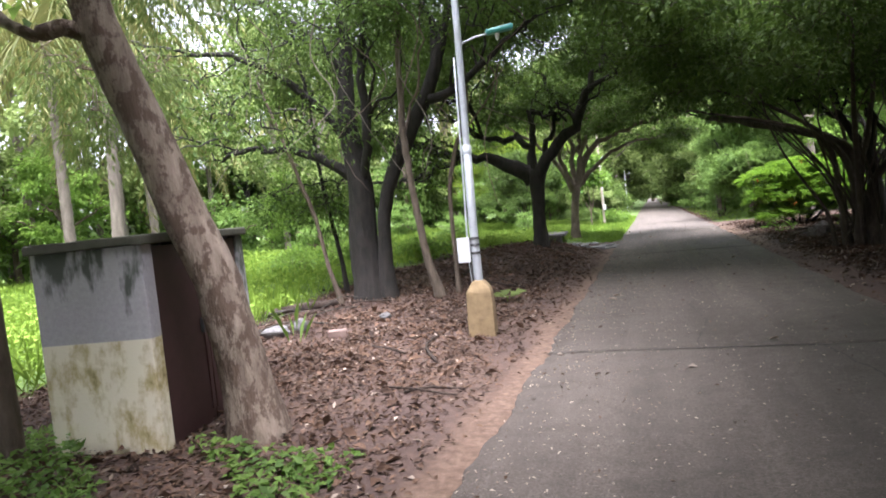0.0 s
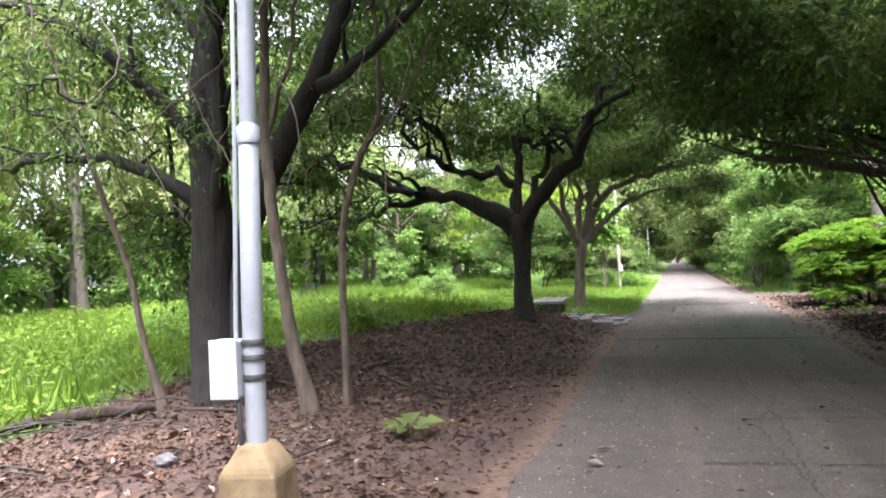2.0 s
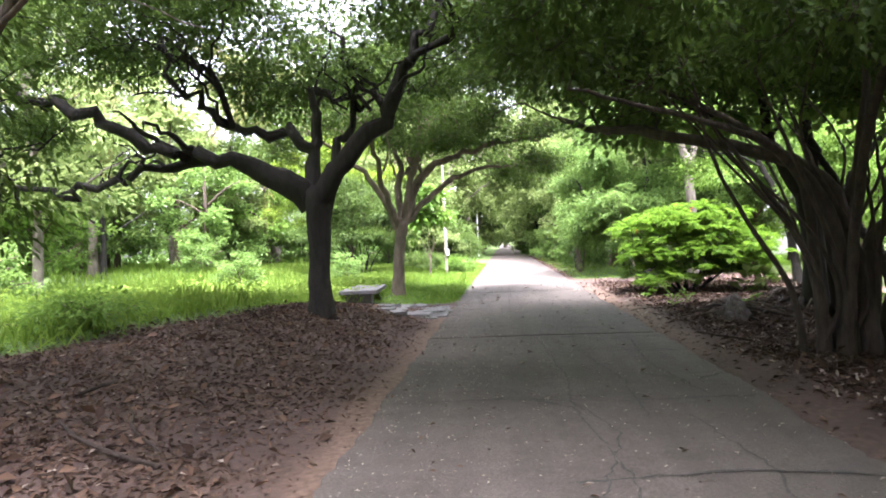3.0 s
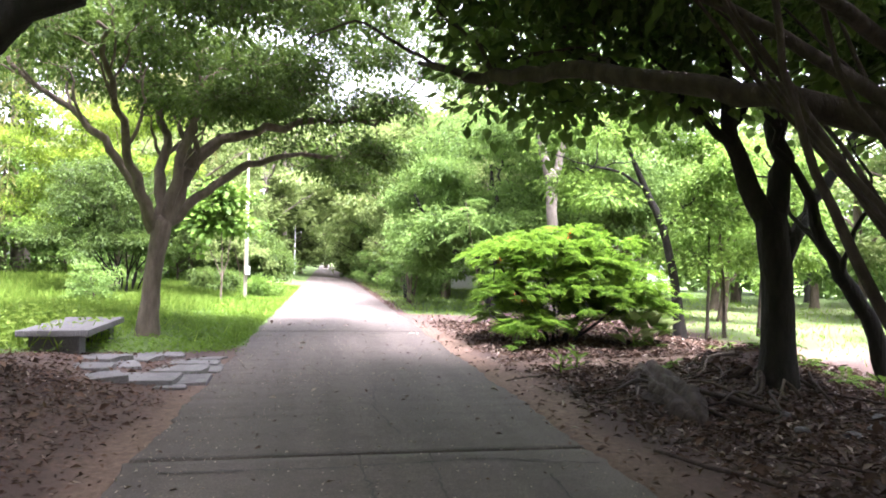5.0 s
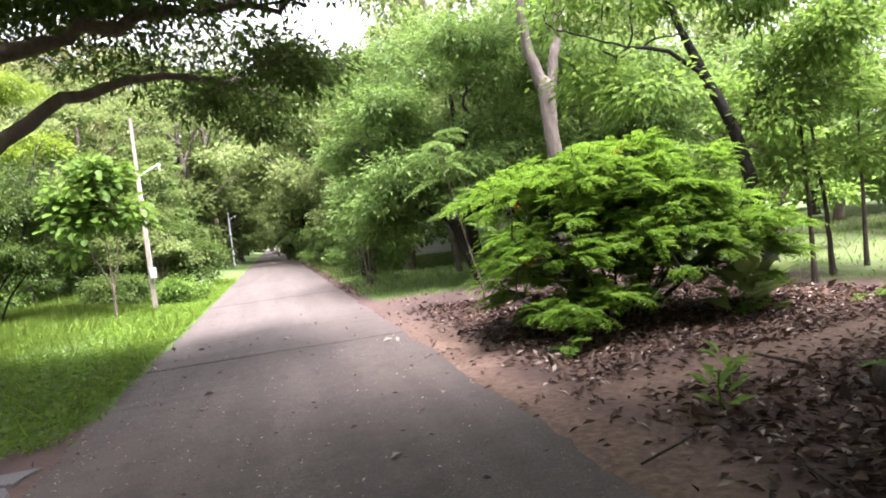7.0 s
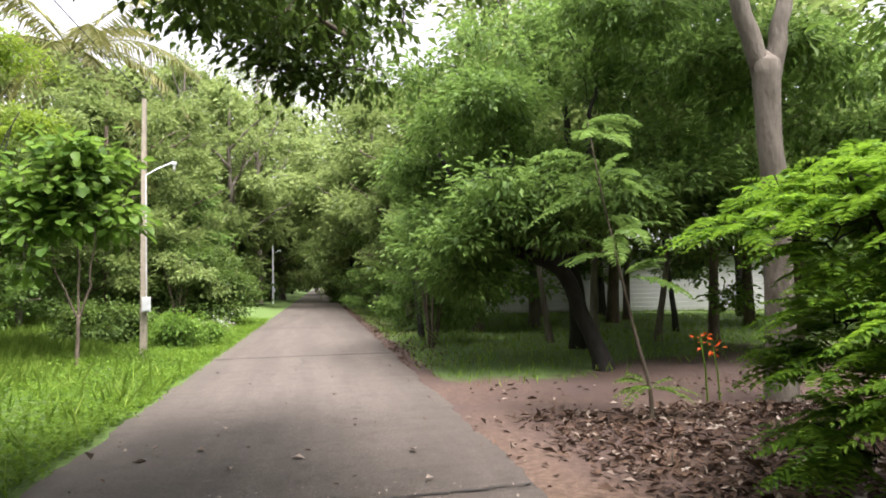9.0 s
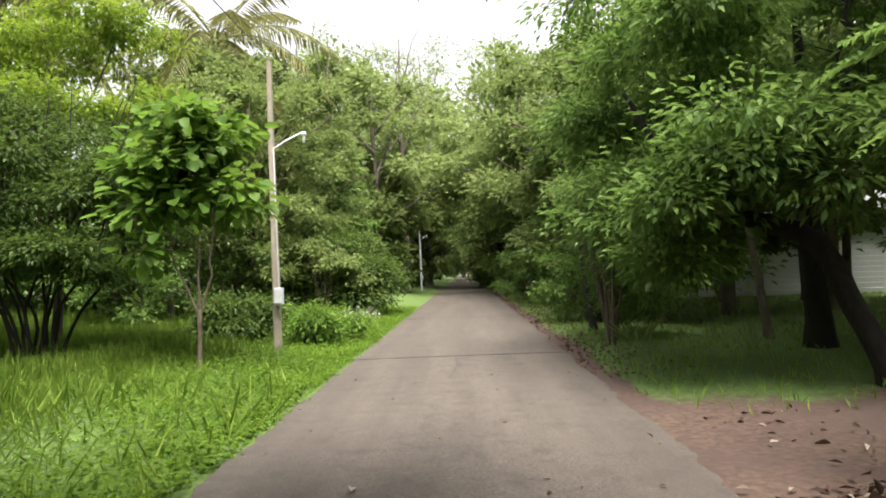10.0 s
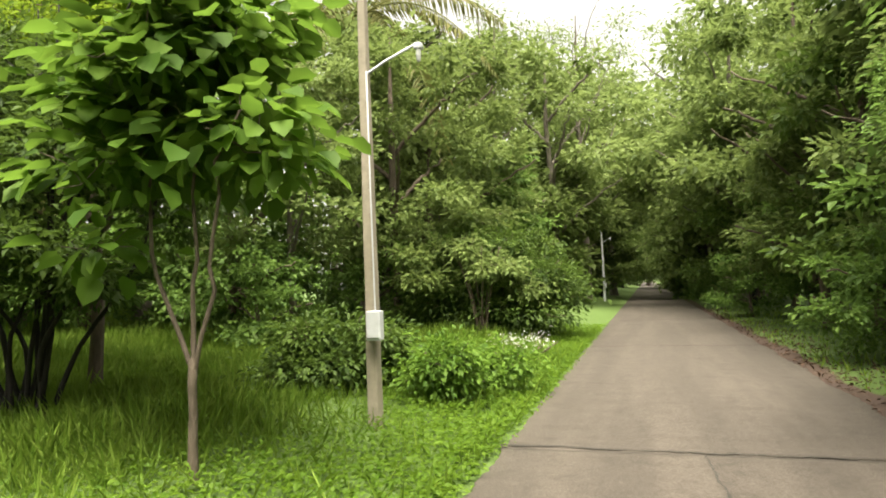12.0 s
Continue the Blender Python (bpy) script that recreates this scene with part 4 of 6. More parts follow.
tree("shrub", on_ground(-6.2, 35.2), "tall many-stemmed dark shrub in the grass", "shrub",
     [[(0.05 * i - 0.32, 0.1 * (i % 3) - 0.1, 0, 0.03), (0.085 * i - 0.55 + 0.12 * math.sin(i * 2), 0.12 * math.sin(i * 5), 0.8, 0.026), (0.18 * i - 1.2 + 0.25 * math.sin(i * 3), 0.25 * math.sin(i * 4), 1.9, 0.02), (0.3 * i - 1.9 + 0.3 * math.sin(i * 7), 0.4 * math.sin(i * 2), 4.4, 0.008)] for i in range(14)],
     [],
     [(-1.4, 0, 2.6, 1.2, 1.1, 0.9, 130), (0.15, -0.2, 2.9, 1.3, 1.1, 1.0, 150), (1.35, 0, 2.4, 0.95, 1.0, 0.8, 90), (-0.5, 0, 3.7, 1.3, 1.1, 0.6, 90), (-1.2, -0.4, 1.7, 1.3, 0.8, 0.5, 90), (0.8, -0.3, 1.65, 0.95, 0.7, 0.4, 70)],
     BARK_SHADED, LEAF_DARK, per=60, sigma=0.17, length=0.1, ratio=0.42, sides=6, lobe=0.55)

tree("light_green_tree", on_ground(-7.0, 36.9), "airy yellow-green tree rising behind the dark shrub", "tree",
     [(0, 0, 0, 0.09), (0.1, 0, 1.5, 0.08), (-0.1, 0.1, 3.0, 0.06), (0, 0.1, 5.0, 0.03), (-0.2, 0.1, 6.4, 0.012)],
     [[(0.05, 0, 2.0, 0.05), (0.9, -0.1, 3.2, 0.035), (1.8, 0, 4.6, 0.012)], [(0, 0, 2.4, 0.05), (-1.2, 0, 3.5, 0.035), (-2.6, 0.1, 4.6, 0.012)],
      [(-0.05, 0.1, 3.4, 0.04), (-0.9, -0.2, 4.8, 0.025), (-1.5, 0, 6.2, 0.01)], [(0, 0.1, 3.9, 0.035), (0.8, 0.3, 5.2, 0.02), (1.2, 0.3, 6.3, 0.01)]],
     [(0.1, -0.2, 4.5, 1.3, 1.0, 0.6, 90), (1.7, 0.1, 4.4, 0.9, 0.9, 0.55, 60), (-0.3, 0.1, 5.5, 1.4, 1.2, 0.55, 85), (-1.9, 0, 4.1, 1.0, 0.9, 0.7, 70), (-1.5, 0.2, 6.2, 1.4, 1.2, 0.7, 95), (-2.8, 0.1, 5.0, 1.2, 1.0, 0.6, 75), (1.0, 0.3, 6.2, 1.3, 1.1, 0.6, 80), (-2.6, 0, 2.9, 0.9, 0.8, 0.5, 40)],
     BARK_BROWN, LEAF_LIME, per=50, sigma=0.17, length=0.11, ratio=0.42, sides=7, lobe=0.55)


def bush(at, label, blobs, leaf, per=50, sigma=0.16, length=0.08, ratio=0.5, stems=5, name="bush", bark=None, **more):
    r = max(b[3] for b in blobs)
    hgt = max(b[2] for b in blobs)
    w = []
    for i in range(stems):
        a = i * 2.4 + at[0]
        w.append([(0.05 * math.cos(a), 0.05 * math.sin(a), 0, 0.02 + 0.006 * hgt), (0.3 * r * math.cos(a), 0.3 * r * math.sin(a), 0.45 * hgt, 0.015 + 0.004 * hgt), (0.7 * r * math.cos(a), 0.7 * r * math.sin(a), hgt, 0.008)])
    return tree(name, on_ground(*at), label, "bush", w, [], blobs, bark or BARK_BROWN, leaf, per, sigma, length, ratio, sides=6, twig=0.006, **more)


bush((-3.9, 37.5), "low rounded dark green bush in the verge", [(-0.2, 0, 0.35, 0.5, 0.5, 0.32, 80), (0.35, 0.1, 0.38, 0.5, 0.5, 0.32, 70), (0.1, -0.2, 0.2, 0.65, 0.4, 0.2, 50)], LEAF_DARK, length=0.1, lobe=0.6)
bush((-2.3, 37.6), "low leafy bush behind the lamp pole", [(0, 0, 0.35, 0.45, 0.45, 0.3, 60), (0.4, 0.5, 0.25, 0.5, 0.4, 0.25, 40)], LEAF_FRESH, length=0.09, lobe=0.6)
bush((-3.3, 46.5), "dense dark shrub with pale flowering tips", [(-1.3, 0, 1.0, 1.4, 1.2, 0.8, 190), (0.6, 0.2, 1.0, 1.2, 1.2, 0.8, 190), (-0.6, 0.4, 1.9, 1.6, 1.3, 0.7, 130), (-0.4, -0.8, 0.5, 2.0, 0.8, 0.45, 150)], LEAF_DARK, per=50, sigma=0.2, length=0.13, stems=8, lobe=0.55)
bush((-3.6, 44.9), "pale yellow-green bush before dark shrubs", [(0, 0, 1.6, 0.8, 0.6, 0.4, 40), (0.9, 0.3, 1.3, 0.7, 0.5, 0.4, 30), (-0.6, 0.2, 2.2, 0.7, 0.5, 0.4, 26)], LEAF_PALE, per=26, length=0.15, stems=6, lobe=0.6)


# ---- woods further off: a few kinds of tree, copied along the road ----
def wood_tree(label, height, spread, leaf, bark, clumps, per=26, sigma=0.21, length=0.21, low=0.25, girth=1.0, ratio=0.58, masses=11):
    blobs = []
    for i in range(masses):
        a, k = i * 2.4 + height, (i + 0.5) / masses
        h = height * (low + (0.9 - low) * k)
        r = spread * (0.72 - 0.55 * abs(k - 0.35)) * (1 + 0.22 * math.sin(i * 2.7 + height))
        w = spread * (0.36 + 0.1 * math.sin(i * 1.9 + spread))
        blobs.append((r * 0.8 * math.cos(a), r * 0.8 * math.sin(a), h, w, w, w * 0.5, clumps // masses))
    limbs = []
    for i in range(6):
        a = i * 2.4 + 0.3
        h = height * (0.22 + 0.08 * i)
        limbs.append([(0, 0, h, 0.07 * girth), (0.3 * spread * math.cos(a), 0.3 * spread * math.sin(a), h + height * 0.1, 0.05 * girth), (0.7 * spread * math.cos(a), 0.7 * spread * math.sin(a), h + height * 0.2, 0.02)])
    return tree("wood_tree", (0, 0, 0), label, "tree", [(0, 0, 0, 0.16 * girth), (0.1, 0, height * 0.3, 0.13 * girth), (-0.1, 0.1, height * 0.6, 0.09 * girth), (0, 0, height * 0.9, 0.03)], limbs, blobs, bark, leaf,
                per, sigma, length, ratio, 0.3, group="roadside woods", sides=7, twigs=False)


KINDS = {
    "olive": wood_tree("olive-green leafy tree of the roadside woods", 7.5, 3.2, LEAF_OLIVE, BARK_BROWN, 220),
    "mid": wood_tree("dense mid-green tree of the roadside woods", 6.0, 3.0, LEAF_MID, BARK_BROWN, 220, low=0.12),
    "pale": wood_tree("tall pale-leaved tree of the woods", 11.0, 3.8, LEAF_PALE, BARK_GREY, 230, length=0.26, sigma=0.34),
    "dark": wood_tree("dark leafy tree of the roadside woods", 8.5, 3.4, LEAF_DARK, BARK_SHADED, 240, low=0.15),
    "young": wood_tree("bright green young tree in the grass", 5.0, 2.3, LEAF_BRIGHT, BARK_BROWN, 180, length=0.18, sigma=0.2),
    "thicket": wood_tree("low green thicket along the road", 2.6, 2.0, LEAF_MID, BARK_BROWN, 160, length=0.15, sigma=0.17, low=0.1, girth=0.4),
    # distance haze is put into the leaf colour: pale instead of olive
    "far": wood_tree("distant roadside tree with haze put into its pale leaf colour", 8.5, 3.6, LEAF_PALE, BARK_BROWN, 150, per=18, length=0.4, sigma=0.34, low=0.12),
    "far_dark": wood_tree("distant dark green tree along the road", 8.0, 3.6, LEAF_OLIVE, BARK_SHADED, 150, per=18, length=0.4, sigma=0.34, low=0.08),
    "far_thicket": wood_tree("distant low thicket along the road", 2.6, 2.0, LEAF_MID, BARK_BROWN, 70, per=16, length=0.3, sigma=0.35, low=0.1, girth=0.4),
    "tall": wood_tree("tall fine-leaved tree walling the road", 9.5, 3.9, LEAF_OLIVE, BARK_BROWN, 420, per=30, length=0.17, sigma=0.2, low=0.16, masses=18),
    "arch": wood_tree("high tree arching over the road", 11.5, 5.2, LEAF_OLIVE, BARK_BROWN, 260, per=24, length=0.36, sigma=0.42, low=0.42),
    # added kind, kept mostly out of view: its crown only shades the near road
    "shade_canopy": wood_tree("high dark tree added out of view to shade the road", 9.5, 5.0, LEAF_DARK, BARK_SHADED, 420, per=24, length=0.27, sigma=0.36, low=0.5, masses=14),
}
SPOTS = []
# right-hand wall of trees along the road
for i, y in enumerate(np.concatenate([np.arange(40.5, 80, 4.2), np.arange(80, 150, 8)])):
    near = y < 62
    SPOTS.append((("mid", "dark", "olive", "mid")[i % 4] if near else ("far", "far_dark")[i % 2], 5.4 + 0.9 * math.sin(i * 2.1), y, 0.95 + 0.2 * math.sin(i * 1.7), i * 77))
    if not near or i % 3 == 0:
        SPOTS.append(("thicket" if near else "far_thicket", 3.9 + 0.4 * math.sin(i * 1.3), y + 1.5, 0.8 + 0.25 * math.sin(i), i * 50))
    if y < 95:
        SPOTS.append((("olive", "dark", "pale")[i % 3] if near else "far", 10.5 + 2 * math.sin(i * 0.9), y + 2, 1.1 + 0.15 * math.cos(i), i * 111))
# left-hand wall of trees
for i, y in enumerate(np.concatenate([np.arange(50, 84, 4.5), np.arange(84, 150, 8)])):
    near = y < 66
    SPOTS.append((("olive", "mid", "dark", "olive")[i % 4] if near else ("far", "far_dark")[i % 2], (-6.6 if y < 78 else -5.4) + 1.0 * math.sin(i * 1.9), y, 1.0 + 0.2 * math.cos(i * 1.3), i * 67))
    SPOTS.append(("thicket" if near else "far_thicket", (-5.2 if y < 78 else -4.7) + 0.4 * math.sin(i * 1.1), y + 2, 0.7 + 0.2 * math.sin(i * 2), i * 90))
    if y < 95:
        SPOTS.append((("pale", "olive", "dark")[i % 3] if near else "far", -10.5 + 2 * math.cos(i), y + 1, 1.1, i * 33))
SPOTS += [(("pale", "olive")[i % 2], (7.5, -6.5, 9.5, -9.0, 5.8, -4.8, 8.5, -12)[i], 57 + 2.1 * i, 1.1 + 0.06 * math.sin(i * 2), i * 66) for i in range(8)]
SPOTS += [("pale", -4.6, 66, 1.5, 0), ("pale", -8, 70, 1.55, 50), ("pale", -12, 66, 1.4, 99), ("pale", 5.6, 68, 1.45, 120), ("pale", -16, 62, 1.3, 160), ("pale", -5, 78, 1.7, 20)]
# crowns that close over the far road
for i, y in enumerate((62, 69, 77, 86, 96, 108, 122, 138)):
    SPOTS.append(("arch", (6.4, -6.2)[i % 2] if y < 75 else (3.9, -3.6)[i % 2], y, 0.85 + 0.06 * i, i * 70))
    SPOTS.append(("far_dark", (-6.8 if y < 76 else -3.2, 3.6)[i % 2], y + 6, 0.8 + 0.04 * i, i * 41))
SPOTS += [("far", 0.5 + 8 * math.sin(i * 2.0), 158 + 6 * i, 1.4, i * 30) for i in range(6)]
# behind the sapling and the lamp pole, and the far side of the field
for i in range(15):
    a = i / 14
    SPOTS.append((("olive", "pale", "mid", "young")[i % 4], -44 + 37 * a + 2 * math.sin(i * 3), 47 + 6 * math.sin(i * 1.4), (1.15 if i < 7 else 0.72) + 0.2 * math.sin(i * 2.2), i * 40))
for i in range(13):
    SPOTS.append((("pale", "olive", "young", "pale")[i % 4], -25 - 7 * abs(math.sin(i * 1.1)), 2 + 3.3 * i, 1.2 + 0.2 * math.sin(i * 2.7), i * 55))
SPOTS += [("mid", -9.5, 43.5, 1.05, 60), ("tall", 5.9, 42.5, 0.95, 0), ("tall", 5.4, 47.5, 1.1, 90), ("tall", 5.2, 53, 1.25, 60), ("tall", -6.2, 46.2, 0.95, 140), ("tall", -6.4, 51.5, 1.15, 210), ("arch", 7.2, 58, 0.95, 130), ("pale", -13, 24.5, 0.95, 30), ("pale", -18, 29.5, 1.15, 70), ("young", -13.0, 42.5, 1.1, 130), ("thicket", -15, 42, 1.1, 0), ("young", -15, 27, 0.9, 40), ("thicket", -18, 24, 1.2, 80),
          ("thicket", -20, 31, 1.2, 20), ("young", -21, 19, 1.0, 100), ("young", -16.0, 27.0, 0.7, 10), ("thicket", -11.2, 20.5, 0.6, 15), ("thicket", -8.4, 27.5, 0.5, 15), ("thicket", -5.6, 30.5, 0.42, 75), ("thicket", -14, 36.5, 0.7, 75)]
# the clearing on the other side
for i in range(12):
    SPOTS.append((("olive", "mid", "dark", "pale")[i % 4], 23 + 4 * math.sin(i * 1.9), 2 + 4.2 * i, 1.15 + 0.2 * math.sin(i * 2.9), i * 61))
SPOTS += [("young", 11.5, 29.5, 0.85, 0), ("young", 13.5, 24, 0.7, 90), ("mid", 14.5, 34.5, 1.0, 20), ("young", 9.4, 32.6, 0.75, 200), ("olive", 13.8, 40, 1.0, 70), ("dark", 9.2, 13.0, 0.95, 20), ("dark", 9.5, 7.0, 1.0, 130),
          ("mid", 10.8, 16.5, 0.8, 140), ("pale", 8.2, 38.8, 0.75, 10), ("olive", 17, 28, 1.0, 50), ("young", 16, 20, 0.9, 50)]
# round and behind the start, mostly unseen; arches added to shade road and clearing
SPOTS += [("dark", 5.8, 5.0, 0.85, 10), ("dark", 6.2, -2.0, 0.95, 80), ("dark", -7.5, -4.0, 1.0, 140), ("dark", 5.5, -9.0, 1.0, 200), ("dark", -6, -11.0, 1.0, 250), ("olive", 8, -17, 1.1, 30), ("olive", -8, -19, 1.1, 60), ("mid", 0, -28, 1.2, 0),
          ("olive", -22, 5.5, 1.0, 45), ("olive", -23, 11.4, 1.0, 95), ("olive", -24, 16.0, 1.05, 35), ("dark", -11.5, -3.5, 1.0, 20), ("arch", 3.5, -2.2, 0.85, 20), ("arch", -4.2, -6, 0.75, 50), ("arch", 5.5, 8.2, 0.8, 90), ("arch", 4.6, -3.4, 0.85, 15), ("arch", 3.9, 3.4, 0.7, 140), ("arch", -3.4, -2.6, 0.85, 10), ("arch", 9.8, 35.8, 0.75, 0), ("arch", 13.5, 38, 0.78, 60), ("arch", 6.4, 12.4, 0.72, 40)]
SPOTS += [("dark", -15.5, 44, 0.95, 40), ("pale", 7.6, 42, 1.15, 30), ("pale", 9.5, 47, 1.2, 80), ("mid", 17.5, 31, 1.0, 10), ("olive", 20, 36, 1.1, 50), ("dark", 23, 40, 1.0, 90), ("dark", 17, 15, 1.0, 0), ("mid", 19, 24.5, 1.0, 5)]
SPOTS += [("pale", -30, 37, 1.4, 0), ("pale", -14.0, 47.0, 1.25, 40), ("mid", -22.5, 43.5, 1.15, 20), ("pale", -21.5, 48.0, 1.35, 100), ("olive", -24.5, 45.0, 1.4, 10), ("dark", -26.0, 40.5, 1.15, 70), ("dark", -25.0, 37.0, 0.95, 140), ("pale", -27, 28, 1.4, 80), ("pale", -24, 20, 1.3, 120), ("arch", 11.5, 43.5, 0.8, 10), ("dark", 16, 43.5, 1.0, 60)]
SPOTS += [("thicket", -8.2, 42.5, 0.9, 0), ("thicket", -11.0, 43.5, 1.0, 70), ("thicket", -7.0, 46.5, 1.0, 30), ("thicket", -13.8, 41.5, 0.9, 90)]
# unseen woods added behind and beside the start to block low sky light
SPOTS += [("far_dark", 13 + 3 * math.sin(i * 2.0), -22 + 5 * i, 1.25, i * 50) for i in range(8)] + [("far_dark", -13 - 3 * math.sin(i * 1.7), -24 + 5 * i, 1.25, i * 35) for i in range(5)] + [("far_dark", -10 + 5 * i, -33, 1.3, i * 20) for i in range(5)] + [("arch", -4.4, -10, 0.85, 33), ("arch", 4.4, -8, 0.85, 70), ("arch", -5.6, -4.2, 0.8, 140)]
# tall pale crowns above the far road
SPOTS += [("pale", 4.4, 84, 1.55, 200), ("pale", -4.6, 91, 1.7, 15), ("pale", 4.6, 99, 1.8, 75), ("pale", -5.0, 107, 2.0, 130), ("pale", 4.8, 116, 2.2, 260)]
# crowns added mostly out of view to shade the start of the walk
SPOTS += [("arch", 6.6, 11.5, 0.9, 310), ("shade_canopy", -5.0, 1.2, 0.8, 0), ("shade_canopy", 4.4, 0.2, 0.95, 70), ("shade_canopy", 5.2, 5.6, 0.95, 130), ("shade_canopy", -3.6, -3.8, 1.0, 200), ("shade_canopy", 4.6, -5.0, 1.0, 290), ("shade_canopy", 4.0, 3.2, 0.9, 45)]
SPOTS += [("far_thicket", -31 - 2.5 * math.sin(i * 1.9), -2 + 4.2 * i, 1.9 + 0.3 * math.sin(i * 2.3), i * 47) for i in range(14)] + [("far_thicket", 27 + 2 * math.sin(i * 1.3), -4 + 4.4 * i, 1.8 + 0.3 * math.sin(i * 1.7), i * 59) for i in range(14)] + [("far_thicket", -34 + 5.2 * i, 57 + 2 * math.sin(i * 2.1), 1.8, i * 31) for i in range(6)]
SPOTS += [("olive", -17.5, 41, 1.25, 25), ("olive", -22.5, 40, 1.4, 85), ("mid", -14.6, 38.6, 1.0, 140), ("dark", -18.5, 36.0, 0.9, 10)]
SPOTS += [("pale", 4.3, 61, 1.3, 40), ("pale", -4.4, 82, 1.75, 160), ("pale", 4.2, 75, 1.7, 230), ("far", 3.9, 128, 1.9, 20), ("far", -3.9, 134, 2.0, 80), ("far", 0.5, 170, 2.6, 10), ("far", -5, 176, 2.6, 60), ("far", 6, 180, 2.6, 110)]
used = set()
for k, x, y, s, turn in SPOTS:
    m = Matrix.Translation((x, y, gz(x, y))) @ pose(0, 0, 0, 0, 0, turn) @ Matrix.Diagonal((s, s, s, 1))
    ob = KINDS[k]
    if k in used:
        ob = copy_thing(ob, m)
    used.add(k)
    ob.matrix_basis = m


# ---- materials of the made things ----
def plaster_material():
    """Grey-washed above, limewashed cream below, with black mould and damp."""
    m, n, l, b = material("weathered_plaster", 0.9)
    p = n.new("ShaderNodeTexCoord").outputs["Object"]
    z = n.new("ShaderNodeSeparateXYZ")
    l.new(p, z.inputs[0])
    fine, blot = noisy(n, l, 30, 6, 0.7, p), noisy(n, l, 4.5, 5, 0.65, p, (1, 1, 0.6))
    upper = ramp(n, l, fine, [(0.3, (0.33, 0.32, 0.34)), (0.7, (0.43, 0.42, 0.44))])
    lower = ramp(n, l, blot, [(0.3, (0.16, 0.13, 0.05)), (0.4, (0.46, 0.39, 0.2)), (0.52, (0.74, 0.69, 0.55))])
    k = ramp(n, l, z.outputs["Z"], [(0.828, (0, 0, 0)), (0.834, (1, 1, 1))])
    c = mixed(n, l, k, lower, upper)
    run = noisy(n, l, 5.0, 4, 0.6, p, (1, 1, 0.35))
    wet = n.new("ShaderNodeMath")
    wet.operation = "MULTIPLY_ADD"
    l.new(z.outputs["Z"], wet.inputs[0])
    wet.inputs[1].default_value, wet.inputs[2].default_value = 0.28, -0.36
    add = n.new("ShaderNodeMath")
    add.operation = "ADD"
    l.new(wet.outputs[0], add.inputs[0])
    l.new(run, add.inputs[1])
    c = mixed(n, l, ramp(n, l, add.outputs[0], [(0.50, (0, 0, 0)), (0.60, (0.9, 0.9, 0.9))]), c, (0.045, 0.06, 0.04))
    l.new(c, b.inputs["Base Color"])
    bumped(n, l, b, fine, 0.5, 0.006)
    return m


def worn_material(name, dark, light, rough=0.6, metal=0.0, scale=12.0, bump=0.3):
    m, n, l, b = material(name, rough)
    p = place(n)
    f, g = noisy(n, l, scale, 6, 0.65, p), noisy(n, l, scale * 0.18, 3, 0.5, p)
    c = mixed(n, l, g, ramp(n, l, f, [(0.3, dark), (0.7, light)]), light)
    l.new(c, b.inputs["Base Color"])
    b.inputs["Metallic"].default_value = metal
    bumped(n, l, b, f, bump, 0.006)
    return m


PLASTER = plaster_material()
SLAB_MOSS = worn_material("mossy_slab", (0.03, 0.035, 0.022), (0.10, 0.10, 0.075), 0.95)
DOOR_PAINT = worn_material("maroon_door_paint", (0.028, 0.012, 0.012), (0.05, 0.022, 0.022), 0.55)
STEEL = worn_material("galvanised_steel", (0.3, 0.33, 0.36), (0.44, 0.47, 0.5), 0.5, 0.3, 20, 0.1)
PALE_PAINT = worn_material("pale_painted_metal", (0.38, 0.4, 0.42), (0.52, 0.54, 0.56), 0.5)
BLACK_STEEL = worn_material("black_strap", (0.015, 0.015, 0.016), (0.03, 0.03, 0.03), 0.6)
CAP_CONCRETE = worn_material("yellowed_concrete", (0.035, 0.024, 0.012), (0.23, 0.165, 0.085), 0.9, 0, 9.0, 0.6)
TEAL = worn_material("teal_lamp_shell", (0.02, 0.14, 0.12), (0.05, 0.25, 0.21), 0.4)
GLASS_BULB = worn_material("milky_lamp_cover", (0.6, 0.62, 0.62), (0.75, 0.76, 0.76), 0.25)
POLE_CONCRETE = worn_material("aged_pole_concrete", (0.13, 0.115, 0.085), (0.30, 0.265, 0.205), 0.9, 0, 10)
WHITE_SIDING = worn_material("white_siding", (0.36, 0.37, 0.37), (0.52, 0.53, 0.53), 0.6)
ROOF_SHEET = worn_material("grey_roof_sheet", (0.1, 0.1, 0.1), (0.22, 0.22, 0.22), 0.7)
BRICK = worn_material("pink_brick", (0.12, 0.08, 0.07), (0.22, 0.155, 0.135), 0.9)
DEAD_WOOD = bark_material("dead_wood", (0.016, 0.010, 0.007), (0.066, 0.043, 0.03), 14)

# ---- masonry kiosk ----
kiosk = thing("masonry_kiosk", (-3.42, 3.68, gz(-3.42, 3.68) + 0.0), "stained plaster kiosk, grey above cream, with maroon doors", "kiosk", turn=9)
W, D, T, H = 0.88, 1.56, 0.13, 1.5


def plaster_wall(size, at, name):
    bm = box(size, at, 0.012)
    bmesh.ops.subdivide_edges(bm, edges=bm.edges[:], cuts=3, use_grid_fill=True)
    return part(name, roughen(bm, 0.006, 5.0, at[0]), PLASTER, kiosk)


